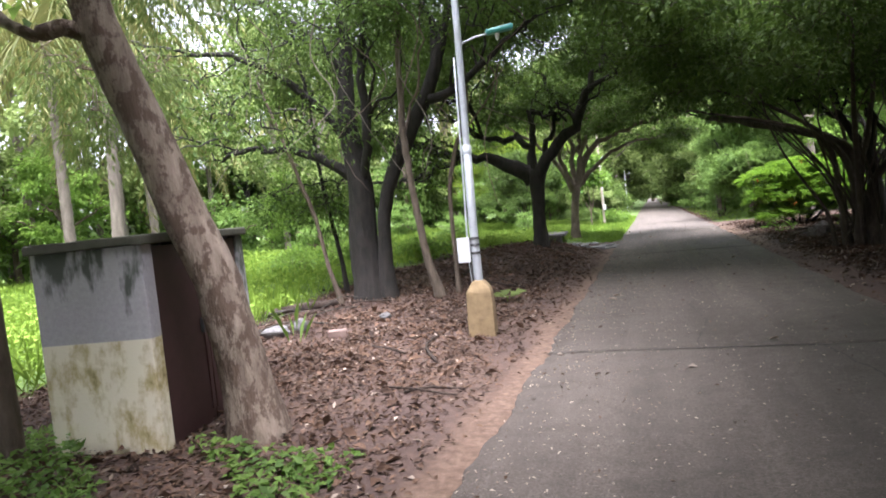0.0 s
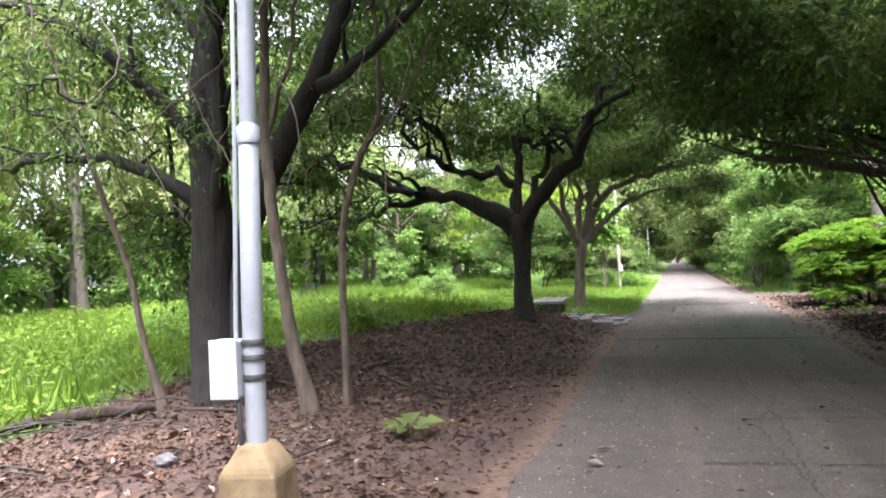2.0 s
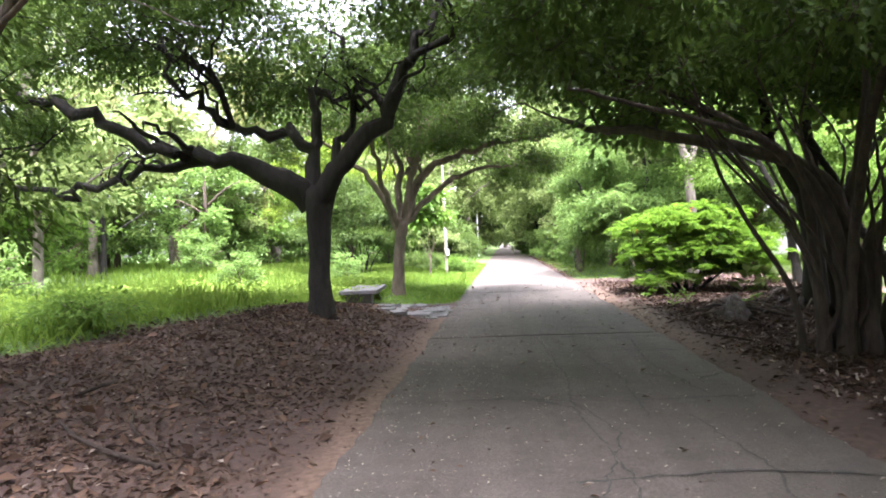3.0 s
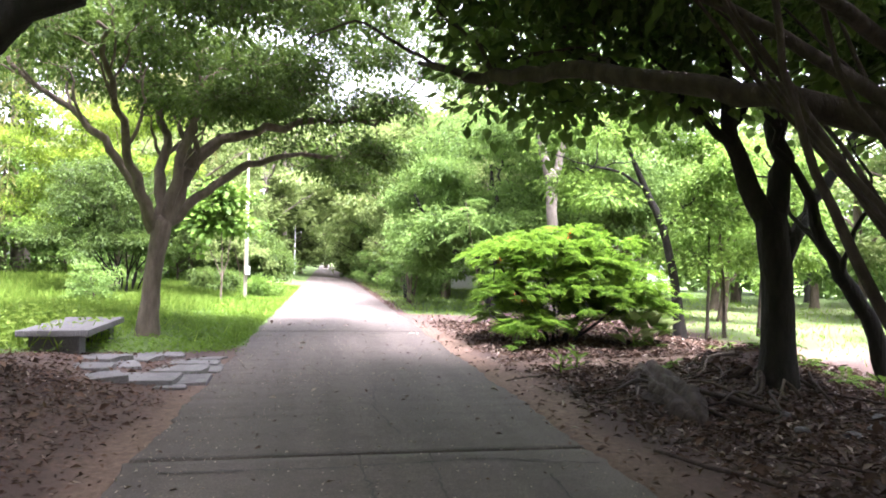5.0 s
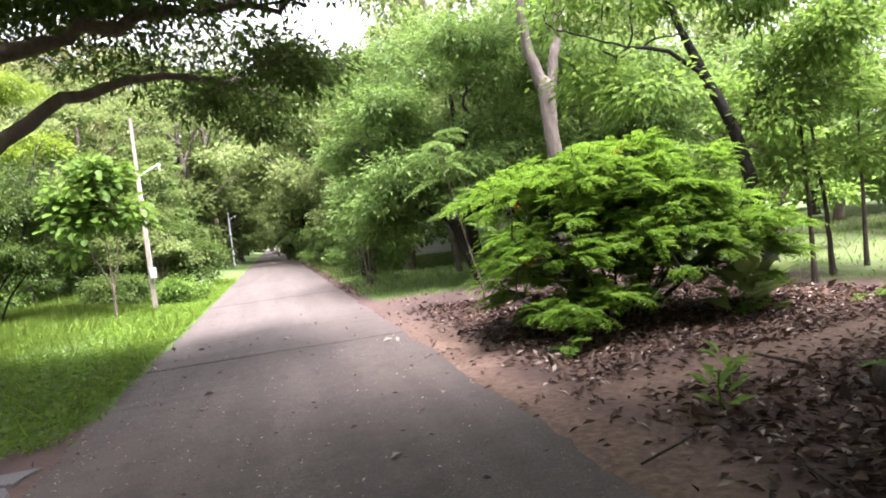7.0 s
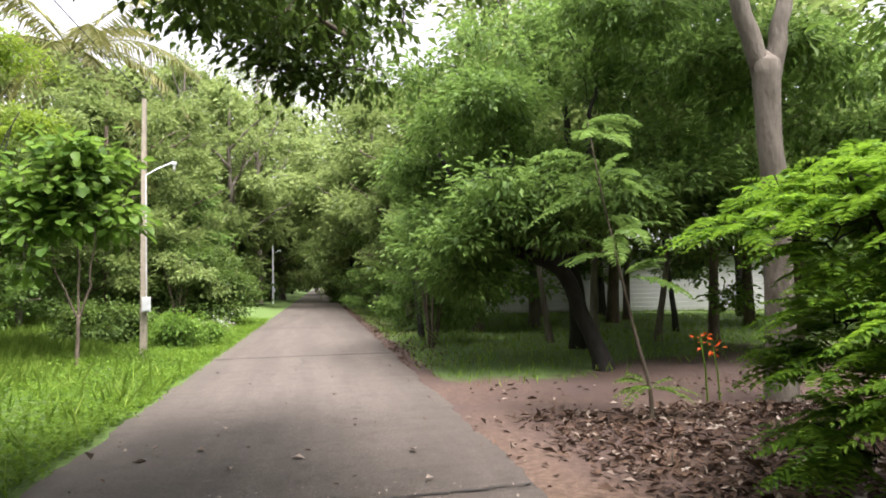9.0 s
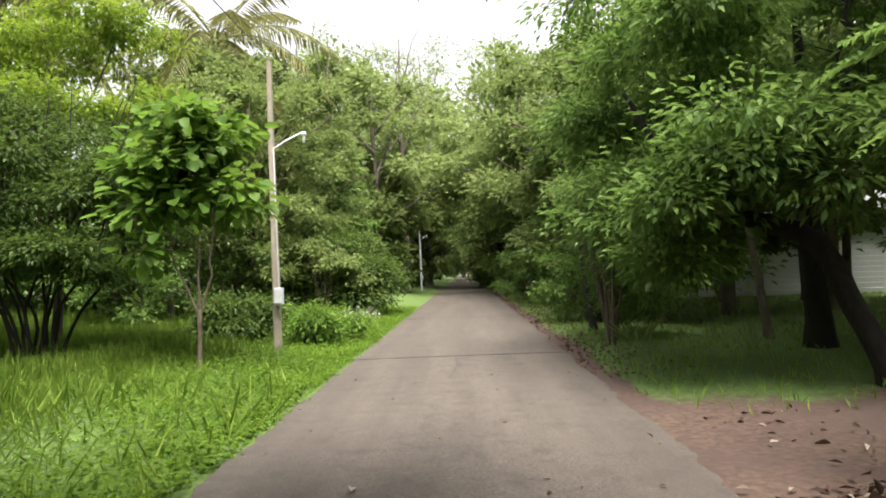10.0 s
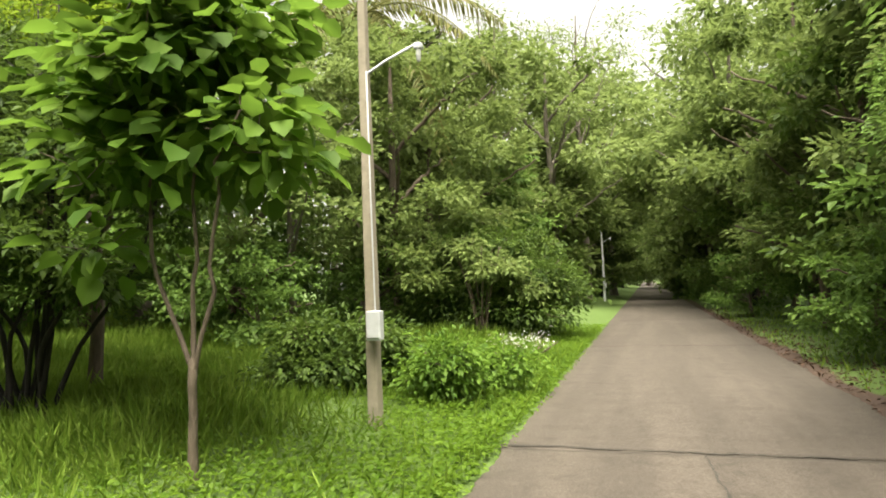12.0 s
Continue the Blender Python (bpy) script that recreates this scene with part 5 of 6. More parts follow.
plaster_wall((W, T, H + 0.15), (-W / 2, T / 2, (H - 0.15) / 2), "front_wall")
plaster_wall((W, T, H + 0.15), (-W / 2, D - T / 2, (H - 0.15) / 2), "end_wall")
plaster_wall((T, D - 2 * T - 0.006, H + 0.15), (-W + T / 2, D / 2, (H - 0.15) / 2), "back_wall")
bm = box((W + 0.06, D + 0.07, 0.07), (-W / 2, D / 2, H + 0.036), 0.012)
bmesh.ops.subdivide_edges(bm, edges=bm.edges[:], cuts=4, use_grid_fill=True)
part("roof_slab", roughen(bm, 0.012, 6.0), SLAB_MOSS, kiosk, "mossy dark roof slab")
for k in range(2):
    w = (D - 2 * T - 0.03) / 2
    y = T + 0.01 + w * (k + 0.5) + 0.005 * k
    door = part("door", box((0.022, w - 0.006, H + 0.04), (-0.03, y, -0.06 + (H + 0.04) / 2), 0.004), DOOR_PAINT, kiosk, "maroon sheet steel door")
    part("door_frame", box((0.012, 0.05, H - 0.14), (-0.0125, y + (w / 2 - 0.03) * (1, -1)[k], 0.08 + (H - 0.1) / 2), 0.003), DOOR_PAINT, door)
    part("door_handle", box((0.03, 0.02, 0.12), (0.002, y + (w / 2 - 0.09) * (1, -1)[k], 0.8), 0.006), BLACK_STEEL, door)


# ---- leaning trunk beside the kiosk, and slim stems ----
tree("leaning_tree", on_ground(-2.9, 4.1), "leaning tree with mottled pale bark beside the kiosk", "tree",
     [(0, 0, 0, 0.20), (-0.08, -0.04, 0.55, 0.185), (-0.15, -0.1, 1.15, 0.17), (-0.27, -0.2, 1.6, 0.16), (-0.35, -0.27, 2.0, 0.15), (-0.46, -0.36, 2.45, 0.14), (-0.55, -0.45, 2.85, 0.135), (-0.62, -0.5, 3.3, 0.13), (-0.7, -0.6, 4.4, 0.10), (-0.9, -0.6, 6.0, 0.04)],
     [[(-0.56, -0.46, 2.95, 0.07), (-0.72, -0.6, 3.0, 0.06), (-0.85, -0.65, 2.95, 0.05), (-1.15, -0.7, 3.1, 0.04), (-1.8, -0.7, 3.6, 0.02)],
      [(-0.65, -0.5, 3.6, 0.07), (-1.3, 0.2, 4.2, 0.05), (-2.2, 0.8, 4.6, 0.03)]],
     [(-2.2, 0.8, 4.2, 1.5, 1.2, 0.8, 80), (-1.2, -0.4, 5.6, 1.9, 1.9, 0.9, 100), (-2.4, 1.4, 3.2, 1.0, 0.8, 0.8, 50)],
     BARK_PALE, LEAF_OLIVE, per=50, sigma=0.2, length=0.1, ratio=0.2, droop=1.6, hang=0.5, sides=14, lumps=0.045)

tree("slim_tree", on_ground(-5.55, 10.75), "slim bare-stemmed leaning sapling on the bank", "sapling",
     [(0, 0, 0, 0.05), (-0.15, -0.1, 0.7, 0.04), (-0.25, -0.2, 1.6, 0.035), (-0.5, -0.4, 2.7, 0.03), (-0.9, -0.6, 4.2, 0.02)],
     [], [(-0.8, -0.5, 4.2, 0.7, 0.7, 0.5, 26)], BARK_BROWN, LEAF_OLIVE, per=40, length=0.08, sides=8)
tree("slim_tree", on_ground(-6.0, 11.9), "slim dark sapling beside the twin trunks", "sapling",
     [(0, 0, 0, 0.05), (-0.1, 0, 1.0, 0.045), (-0.3, 0, 2.2, 0.04), (-0.4, 0, 4.0, 0.02)], [], [(-0.4, 0, 4.0, 0.6, 0.6, 0.4, 20)], BARK_SHADED, LEAF_DARK, per=40, length=0.08, sides=8)
tree("slim_tree", on_ground(-3.65, 10.75), "pale slim tree curving up behind the lamp pole", "sapling",
     [(0.05, 0, 0, 0.085), (-0.12, -0.05, 0.6, 0.07), (-0.22, -0.1, 1.5, 0.065), (-0.28, -0.15, 2.4, 0.062), (-0.3, -0.15, 3.3, 0.055), (-0.2, -0.1, 5.2, 0.03)],
     [[(-0.28, -0.15, 2.9, 0.03), (0.1, -0.2, 3.8, 0.02), (0.3, -0.2, 5.0, 0.01)]], [(-0.1, -0.1, 5.0, 0.9, 0.9, 0.6, 40)], BARK_FAWN, LEAF_MID, per=46, length=0.09, sides=10)
tree("slim_tree", on_ground(-3.4, 11.1), "thin crooked sapling with a grey stem", "sapling",
     [(0, 0, 0, 0.045), (0, 0, 0.9, 0.04), (0.02, 0.02, 1.9, 0.04), (0.22, 0.15, 2.7, 0.045), (0.4, 0.25, 3.1, 0.035), (0.42, 0.26, 4.0, 0.03), (0.3, 0.3, 5.2, 0.015)],
     [[(0.25, 0.15, 2.8, 0.02), (0.8, 0.2, 3.3, 0.015), (1.1, 0.2, 3.9, 0.01)]], [(0.4, 0.3, 4.8, 0.8, 0.8, 0.5, 36)], BARK_FAWN, LEAF_MID, per=46, length=0.09, sides=8)
for x, y, h, lean in ((8.35, 25.3, 2.7, 0.02), (8.9, 25.5, 2.8, -0.03), (10.1, 26.0, 3.0, 0.05), (9.4, 24.2, 2.6, 0.04)):
    tree("thin_sapling", on_ground(x, y), "thin dark sapling with a loose bright crown", "sapling", [(0, 0, 0, 0.04), (lean, 0, h * 0.4, 0.032), (lean * 3, 0.05, h * 0.75, 0.022), (lean * 4, 0, h * 1.1, 0.01)], [],
         [(lean * 2, 0, h * 0.62, 0.55, 0.55, 0.3, 34), (lean * 3, 0, h * 0.95, 0.75, 0.7, 0.45, 50), (lean * 3 + 0.2, 0, h * 1.25, 0.6, 0.6, 0.4, 36)], BARK_UMBER, LEAF_BRIGHT, per=30, sigma=0.16, length=0.12, sides=6, group="thin saplings", twig=0.008, lobe=0.6)
for x, y, dx in ((6.15, 36.6, -0.12), (8.6, 36.2, 0.16), (4.1, 41.5, 0.05), (10.4, 38.4, -0.1), (3.6, 39.4, -0.1)):
    tree("thin_tree", on_ground(x, y), "thin brown trunk under the broad tree", "tree", [(0, 0, 0, 0.085), (dx, 0, 0.9, 0.07), (2 * dx, 0, 1.8, 0.065), (3.0 * dx, 0.1, 3.4, 0.04)], [],
         [(3 * dx, 0, 3.4, 0.9, 0.9, 0.7, 40)], BARK_GREY if dx in (-0.12, 0.16) else BARK_SHADED, LEAF_MID, per=40, sigma=0.24, length=0.11, sides=8, group="thin trunks")

# old brown post at the kiosk's corner
post = thing("timber_post", on_ground(-4.35, 3.27), "old brown timber post beside the kiosk", "post")
P, R = smooth_line([(0, 0, -0.3), (0.0, 0, 0.5), (-0.03, 0, 1.38)], [0.085, 0.075, 0.068], 0.15)
v, f, c = tube(P, R, 10, 0.05)
piece("shaft", mesh_from("shaft", v, [f, c], BARK_BROWN, True), post)


# ---- lamp poles ----
def rod(points, r, sides=10, r2=None):
    P = np.array(points, float)
    return tube(P, np.linspace(r, r2 if r2 else r, len(P)), sides)


def rod_part(name, points, r, mat, parent, label="", r2=None, sides=12):
    v, f, c = rod(points, r, sides, r2)
    return piece(name, mesh_from(name, v, [f, c], mat, True), parent, label)


lamp = thing("street_lamp", on_ground(-2.1, 7.72), "white steel street lamp pole set in a yellowed concrete block", "street lamp", turn=8)
bm = bmesh.new()
ring = []
for z, w, d in ((-0.2, 0.165, 0.15), (0.25, 0.165, 0.15), (0.56, 0.155, 0.14), (0.69, 0.06, 0.07)):
    ring.append([bm.verts.new((sx * w, sy * d, z)) for sx, sy in ((-1, -1), (1, -1), (1, 1), (-1, 1))])
for a, b in zip(ring[:-1], ring[1:]):
    for i in range(4):
        bm.faces.new((a[i], a[(i + 1) % 4], b[(i + 1) % 4], b[i]))
bm.faces.new(ring[-1])
bm.faces.new(ring[0][::-1])
bmesh.ops.bevel(bm, geom=bm.edges[:], offset=0.025, segments=2, affect="EDGES", profile=0.5)
bmesh.ops.subdivide_edges(bm, edges=bm.edges[:], cuts=1, use_grid_fill=True)
part("base_block", roughen(bm, 0.012, 8.0), CAP_CONCRETE, lamp, "yellowed concrete base block")
rod_part("lower_pole", [(0, 0, 0.6), (0.0, 0, 1.4), (0.02, 0, 2.3)], 0.056, STEEL, lamp, r2=0.052)
rod_part("upper_pole", [(0.02, 0, 2.28), (0.05, 0, 3.6), (0.08, 0, 5.6)], 0.045, STEEL, lamp, r2=0.04)
rod_part("collar", [(0.02, 0, 2.24), (0.02, 0, 2.33)], 0.059, STEEL, lamp)
rod_part("cable", [(-0.075, -0.02, 0.62), (-0.085, -0.03, 0.9), (-0.08, -0.03, 1.3), (-0.05, -0.02, 2.2), (-0.02, -0.02, 3.4)], 0.012, STEEL, lamp, sides=6)
rod_part("cable", [(-0.05, -0.06, 0.62), (-0.06, -0.06, 0.78), (-0.07, -0.05, 0.92)], 0.014, BLACK_STEEL, lamp, sides=6)
mbox = part("meter_box", box((0.15, 0.1, 0.30), (-0.135, -0.01, 1.07), 0.012), PALE_PAINT, lamp, "pale grey meter box")
part("lid", box((0.156, 0.02, 0.306), (-0.135, -0.071, 1.07), 0.006), PALE_PAINT, mbox)
for z in (1.02, 1.12, 1.2):
    rod_part("strap", [(0.0, 0, z - 0.012), (0.0, 0, z + 0.012)], 0.061, BLACK_STEEL, lamp)
rod_part("lamp_arm", [(0.05, 0, 3.55), (0.25, 0.05, 3.63), (0.42, 0.08, 3.66)], 0.014, STEEL, lamp, sides=8)
head = part("lamp_head", roughen(box((0.34, 0.12, 0.07), (0.55, 0.1, 3.69), 0.03, (0, -8, 8)), 0.004, 9), TEAL, lamp, "teal lamp head")
rod_part("bulb", [(0.52, 0.1, 3.65), (0.52, 0.1, 3.58)], 0.028, GLASS_BULB, head, r2=0.02)


def concrete_pole(at, height, label, mat, w=0.075):
    ob = thing("lamp_pole", at, label, "street lamp", "lamp poles")
    bm = bmesh.new()
    bmesh.ops.create_cube(bm, size=1)
    for v in bm.verts:
        k = 1.0 if v.co.z < 0 else 0.62
        v.co = Vector((v.co.x * 2 * w * k * 0.8, v.co.y * 2 * w * k, -0.3 if v.co.z < 0 else height))
    bmesh.ops.subdivide_edges(bm, edges=[e for e in bm.edges if abs(e.verts[0].co.z - e.verts[1].co.z) > 1], cuts=14)
    bmesh.ops.bevel(bm, geom=[e for e in bm.edges if abs(e.verts[0].co.z - e.verts[1].co.z) > 0.1], offset=0.012, segments=1, affect="EDGES")
    part("shaft", roughen(bm, 0.006, 3.0), mat, ob)
    z = height * 0.7
    rod_part("lamp_arm", [(0.03, 0, z), (0.22, 0.08, z + 0.14), (0.5, 0.2, z + 0.31)], 0.014, STEEL, ob, sides=8)
    h = part("lamp_head", box((0.09, 0.09, 0.07), (0.52, 0.2, z + 0.28), 0.02), PALE_PAINT, ob, "small grey lamp head")
    rod_part("bulb", [(0.52, 0.2, z + 0.245), (0.52, 0.2, z + 0.13)], 0.03, GLASS_BULB, h, r2=0.022)
    b = part("meter_box", box((0.15, 0.1, 0.29), (0.08, -0.13, 1.02), 0.012), PALE_PAINT, ob, "grey meter box")
    part("lid", box((0.13, 0.012, 0.25), (0.08, -0.187, 1.03), 0.004), PALE_PAINT, b)
    rod_part("cable", [(0.07, -0.09, 1.15), (0.06, -0.085, 2.2), (0.05, -0.07, z)], 0.008, PALE_PAINT, ob, sides=6)
    return ob


concrete_pole(on_ground(-2.46, 35.9), 5.1, "tall weathered concrete lamp pole in the grass", POLE_CONCRETE)
concrete_pole(on_ground(-2.45, 73.0), 5.4, "distant pale lamp pole beside the road", PALE_PAINT, 0.09)

# ---- stone slabs and bench by the road ----
def slab(at, sx, sy, h, turn, tilt=(0, 0), seed=0.0, name="stone_slab", label="loose split grey stone slab on the ground", group="loose slabs"):
    bm = bmesh.new()
    n = 8
    pts = []
    for i, (u, w) in enumerate(((-1, -1), (0, -1), (1, -1), (1, 0), (1, 1), (0, 1), (-1, 1), (-1, 0))):
        pts.append((u * sx * 0.56 * (1 + 0.10 * math.sin(seed * 3 + i * 2.1)), w * sy * 0.58 * (1 + 0.10 * math.cos(seed * 5 + i * 1.7))))
    low = [bm.verts.new((x, y, -0.06)) for x, y in pts]
    high = [bm.verts.new((x * 0.98, y * 0.98, h)) for x, y in pts]
    bm.faces.new(high), bm.faces.new(low[::-1])
    for i in range(n):
        bm.faces.new((low[i], low[(i + 1) % n], high[(i + 1) % n], high[i]))
    bmesh.ops.bevel(bm, geom=bm.edges[:], offset=0.008, segments=1, affect="EDGES")
    ob = part(name, roughen(bm, 0.01, 4.0, seed), STONE)
    ob.matrix_world = pose(at[0], at[1], gz(*at), tilt[0], tilt[1], turn)
    return tagged(ob, label, "stone slab", group)


SLABS = [(-1.95, 20.75, 0.85, 0.5, 8), (-1.42, 20.95, 0.5, 0.42, -4), (-2.6, 20.95, 0.6, 0.45, 14), (-1.75, 21.6, 0.85, 0.6, -6), (-1.27, 21.75, 0.28, 0.4, 6), (-2.3, 21.5, 0.35, 0.45, 20), (-2.65, 21.75, 0.5, 0.5, -10),
         (-1.7, 22.35, 0.8, 0.42, 5), (-2.4, 22.3, 0.6, 0.45, -8), (-2.15, 22.85, 0.55, 0.35, 12), (-1.5, 22.85, 0.45, 0.3, -12), (-1.5, 20.5, 0.3, 0.18, 8), (-2.25, 20.35, 0.5, 0.3, 30), (-1.3, 22.25, 0.25, 0.3, 30)]
for i, (x, y, sx, sy, a) in enumerate(SLABS):
    slab((x, y), sx, sy, 0.025 + 0.012 * math.sin(i * 2.3), a, (2.5 * math.sin(i * 1.7), 2.5 * math.cos(i * 2.9)), i)
bench = thing("stone_bench", on_ground(-3.3, 22.75), "low bench of one stone slab on blocks", "bench", turn=4)
bm = box((0.85, 2.1, 0.09), (0, 0, 0.30), 0.014)
part("seat", roughen(bm, 0.008, 3), STONE, bench)
for y in (-0.8, 0.8):
    part("support", roughen(box((0.6, 0.3, 0.42), (0, y, 0.045), 0.014), 0.01, 4), STONE, bench)


def rock(at, size, seed, mat, label, sink=0.3, turn=0.0):
    bm = bmesh.new()
    bmesh.ops.create_icosphere(bm, subdivisions=3, radius=1)
    for v in bm.verts:
        d = v.co.normalized()
        v.co = d * (1 + 0.28 * noise.noise(d * 1.4 + Vector((seed, 0, seed))) + 0.08 * noise.noise(d * 4 + Vector((seed, 1, 0))))
        v.co = Vector((v.co.x * size[0], v.co.y * size[1], v.co.z * size[2]))
    ob = part("rock", bm, mat)
    ob.matrix_world = pose(at[0], at[1], gz(*at) + size[2] * (1 - sink), 0, 0, turn)
    return tagged(ob, label, "rock", "small rocks")


brick = part("brick", roughen(box((0.24, 0.12, 0.11), (0, 0, 0.055), 0.012), 0.008, 12), BRICK)
brick.matrix_world = pose(-4.1, 7.7, gz(-4.1, 7.7), 4, 0, 25)
tagged(brick, "single worn pinkish brick lying on the earth", "brick")
rock((-5.2, 7.95), (0.2, 0.13, 0.1), 1.0, STONE, "pale smooth rock half sunk in litter", 0.35, 20)
rock((-4.95, 8.2), (0.1, 0.09, 0.12), 2.0, STONE, "small pale upright rock in litter", 0.3)
rock((-4.0, 9.1), (0.1, 0.08, 0.06), 3.0, STONE, "small grey rock on the earth", 0.4)
for i in range(10):
    rock((4.0 + 2.2 * RNG.random(), 17.3 + 4 * RNG.random()), (0.05 + 0.06 * RNG.random(), 0.05, 0.04), 5.0 + i, STONE, "small grey rock among dead leaves", 0.4, i * 40)

# ---- logs, roots and fallen sticks ----
def log(points, r, label, name="log", r2=None, mat=None, group=""):
    pts = [(x, y, gz(x, y) + z) for x, y, z in points]
    P, R = smooth_line(pts, np.linspace(r, r2 or r * 0.8, len(pts)), 0.12, 0.006)
    v, f, c = tube(P, R, 14 if r > 0.05 else 6, 0.2 if r > 0.1 else 0.12 if r > 0.05 else 0.07)
    return tagged(piece(name, mesh_from(name, v, [f, c], mat or DEAD_WOOD, True)), label, name.replace("_", " "), group)


P, R = smooth_line([(4.62, 20.9, 0.08), (4.42, 20.4, 0.09), (4.25, 19.8, 0.07), (4.05, 19.2, 0.08), (3.92, 18.7, 0.06), (3.82, 18.3, 0.0)], [0.12, 0.17, 0.19, 0.2, 0.18, 0.1], 0.05, 0.004)
P[:, 2] += [gz(x, y) for x, y in P[:, :2]]
v, f, c = tube(P, R, 28, 0.1)
axis = P[np.repeat(np.arange(len(P)), 28)]
rad = v[:-1] - axis
for k, (q, d) in enumerate(zip(axis, rad)):
    a = math.atan2(d[2], d[0])
    ridge = noise.noise(Vector((a * 3.0, q[1] * 1.1, 2.0))) * 0.30 + noise.noise(Vector((a * 7.0, q[1] * 3.0, 5.0))) * 0.18
    split = -0.5 * math.exp(-((a - 1.9 - 0.2 * math.sin(q[1] * 2)) / 0.16) ** 2)
    v[k] = q + d * (1 + ridge + split)
rotten = tagged(piece("log", mesh_from("log", v, [f, c], DEAD_WOOD)), "rotting split brown log sunk in dead leaves", "log")
for k in range(5):
    y = 18.6 + 0.42 * k
    x = float(np.interp(y, P[::-1, 1], P[::-1, 0])) + 0.2 * (1 - 2 * (k % 2))
    bm = box((0.09, 0.5 + 0.1 * (k % 3), 0.018), (x, y, gz(x, y) + 0.06 + 0.02 * (k % 2)), 0.004, (6 - 4 * k, 38 * (1 - 2 * (k % 2)), 14 - 5 * k))
    bmesh.ops.subdivide_edges(bm, edges=bm.edges[:], cuts=2, use_grid_fill=True)
    part("bark_strip", roughen(bm, 0.03, 7.0, k), DEAD_WOOD, rotten, "torn dark strip of bark")
for k in range(22):
    a0, a1 = RNG.uniform(0, 6.28), RNG.uniform(-0.9, 0.9)
    x0, y0 = 5.2 + 0.9 * math.cos(a0), 19.7 + 0.8 * math.sin(a0)
    L = RNG.uniform(0.6, 1.5)
    log([(x0, y0, 0.02), (x0 - 0.35 * L * math.cos(a1), y0 - 0.35 * L * math.sin(a1), 0.12 + 0.12 * RNG.random()), (x0 - 0.7 * L * math.cos(a1 + 0.3), y0 - 0.7 * L * math.sin(a1 + 0.3), 0.1 * RNG.random() + 0.03), (x0 - L * math.cos(a1), y0 - L * math.sin(a1), 0.0)],
        RNG.uniform(0.012, 0.03), "tangled dead root beside the rotten log", "root", 0.007, (DEAD_WOOD, BARK_UMBER, BARK_FAWN)[k % 3], "tangled roots")
log([(4.9, 18.2, 0.0), (4.5, 18.9, 0.1), (4.35, 19.6, 0.12), (4.6, 20.3, 0.02)], 0.035, "crooked dark branch across the log")
log([(-7.0, 9.0, 0.03), (-6.4, 9.7, 0.09), (-5.9, 10.2, 0.1), (-5.6, 10.6, 0.05)], 0.07, "mossy fallen branch along the grass edge")
for i in range(8):
    a = i * 0.8 + 0.3
    a += 0.5 * math.sin(i * 3.3)
    r = 0.5 + 0.7 * RNG.random()
    log([(5.4 + 0.15 * math.cos(a), 19.5 + 0.15 * math.sin(a), 0.16), (5.4 + 0.45 * r * math.cos(a + 0.1), 19.5 + 0.45 * r * math.sin(a + 0.1), 0.03), (5.4 + 0.9 * r * math.cos(a - 0.1), 19.5 + 0.9 * r * math.sin(a - 0.1), 0.0), (5.4 + 1.5 * r * math.cos(a), 19.5 + 1.5 * r * math.sin(a), -0.02)],
        0.036, "dark exposed root of the forked tree", "root", 0.012, group="exposed roots")
for i in range(34):
    left = i % 3 == 0
    x, y = (-4.8 + 3.2 * RNG.random(), 4.5 + 9 * RNG.random()) if left else (3.1 + 3.6 * RNG.random(), 15.5 + 6.5 * RNG.random())
    a, L = RNG.uniform(0, 6.28), RNG.uniform(0.4, 1.3)
    log([(x, y, 0.02), (x + L / 2 * math.cos(a + 0.2), y + L / 2 * math.sin(a + 0.2), 0.05), (x + L * math.cos(a), y + L * math.sin(a), 0.02)], RNG.uniform(0.008, 0.02), "thin fallen stick on the leaf litter", "stick", group="fallen sticks")


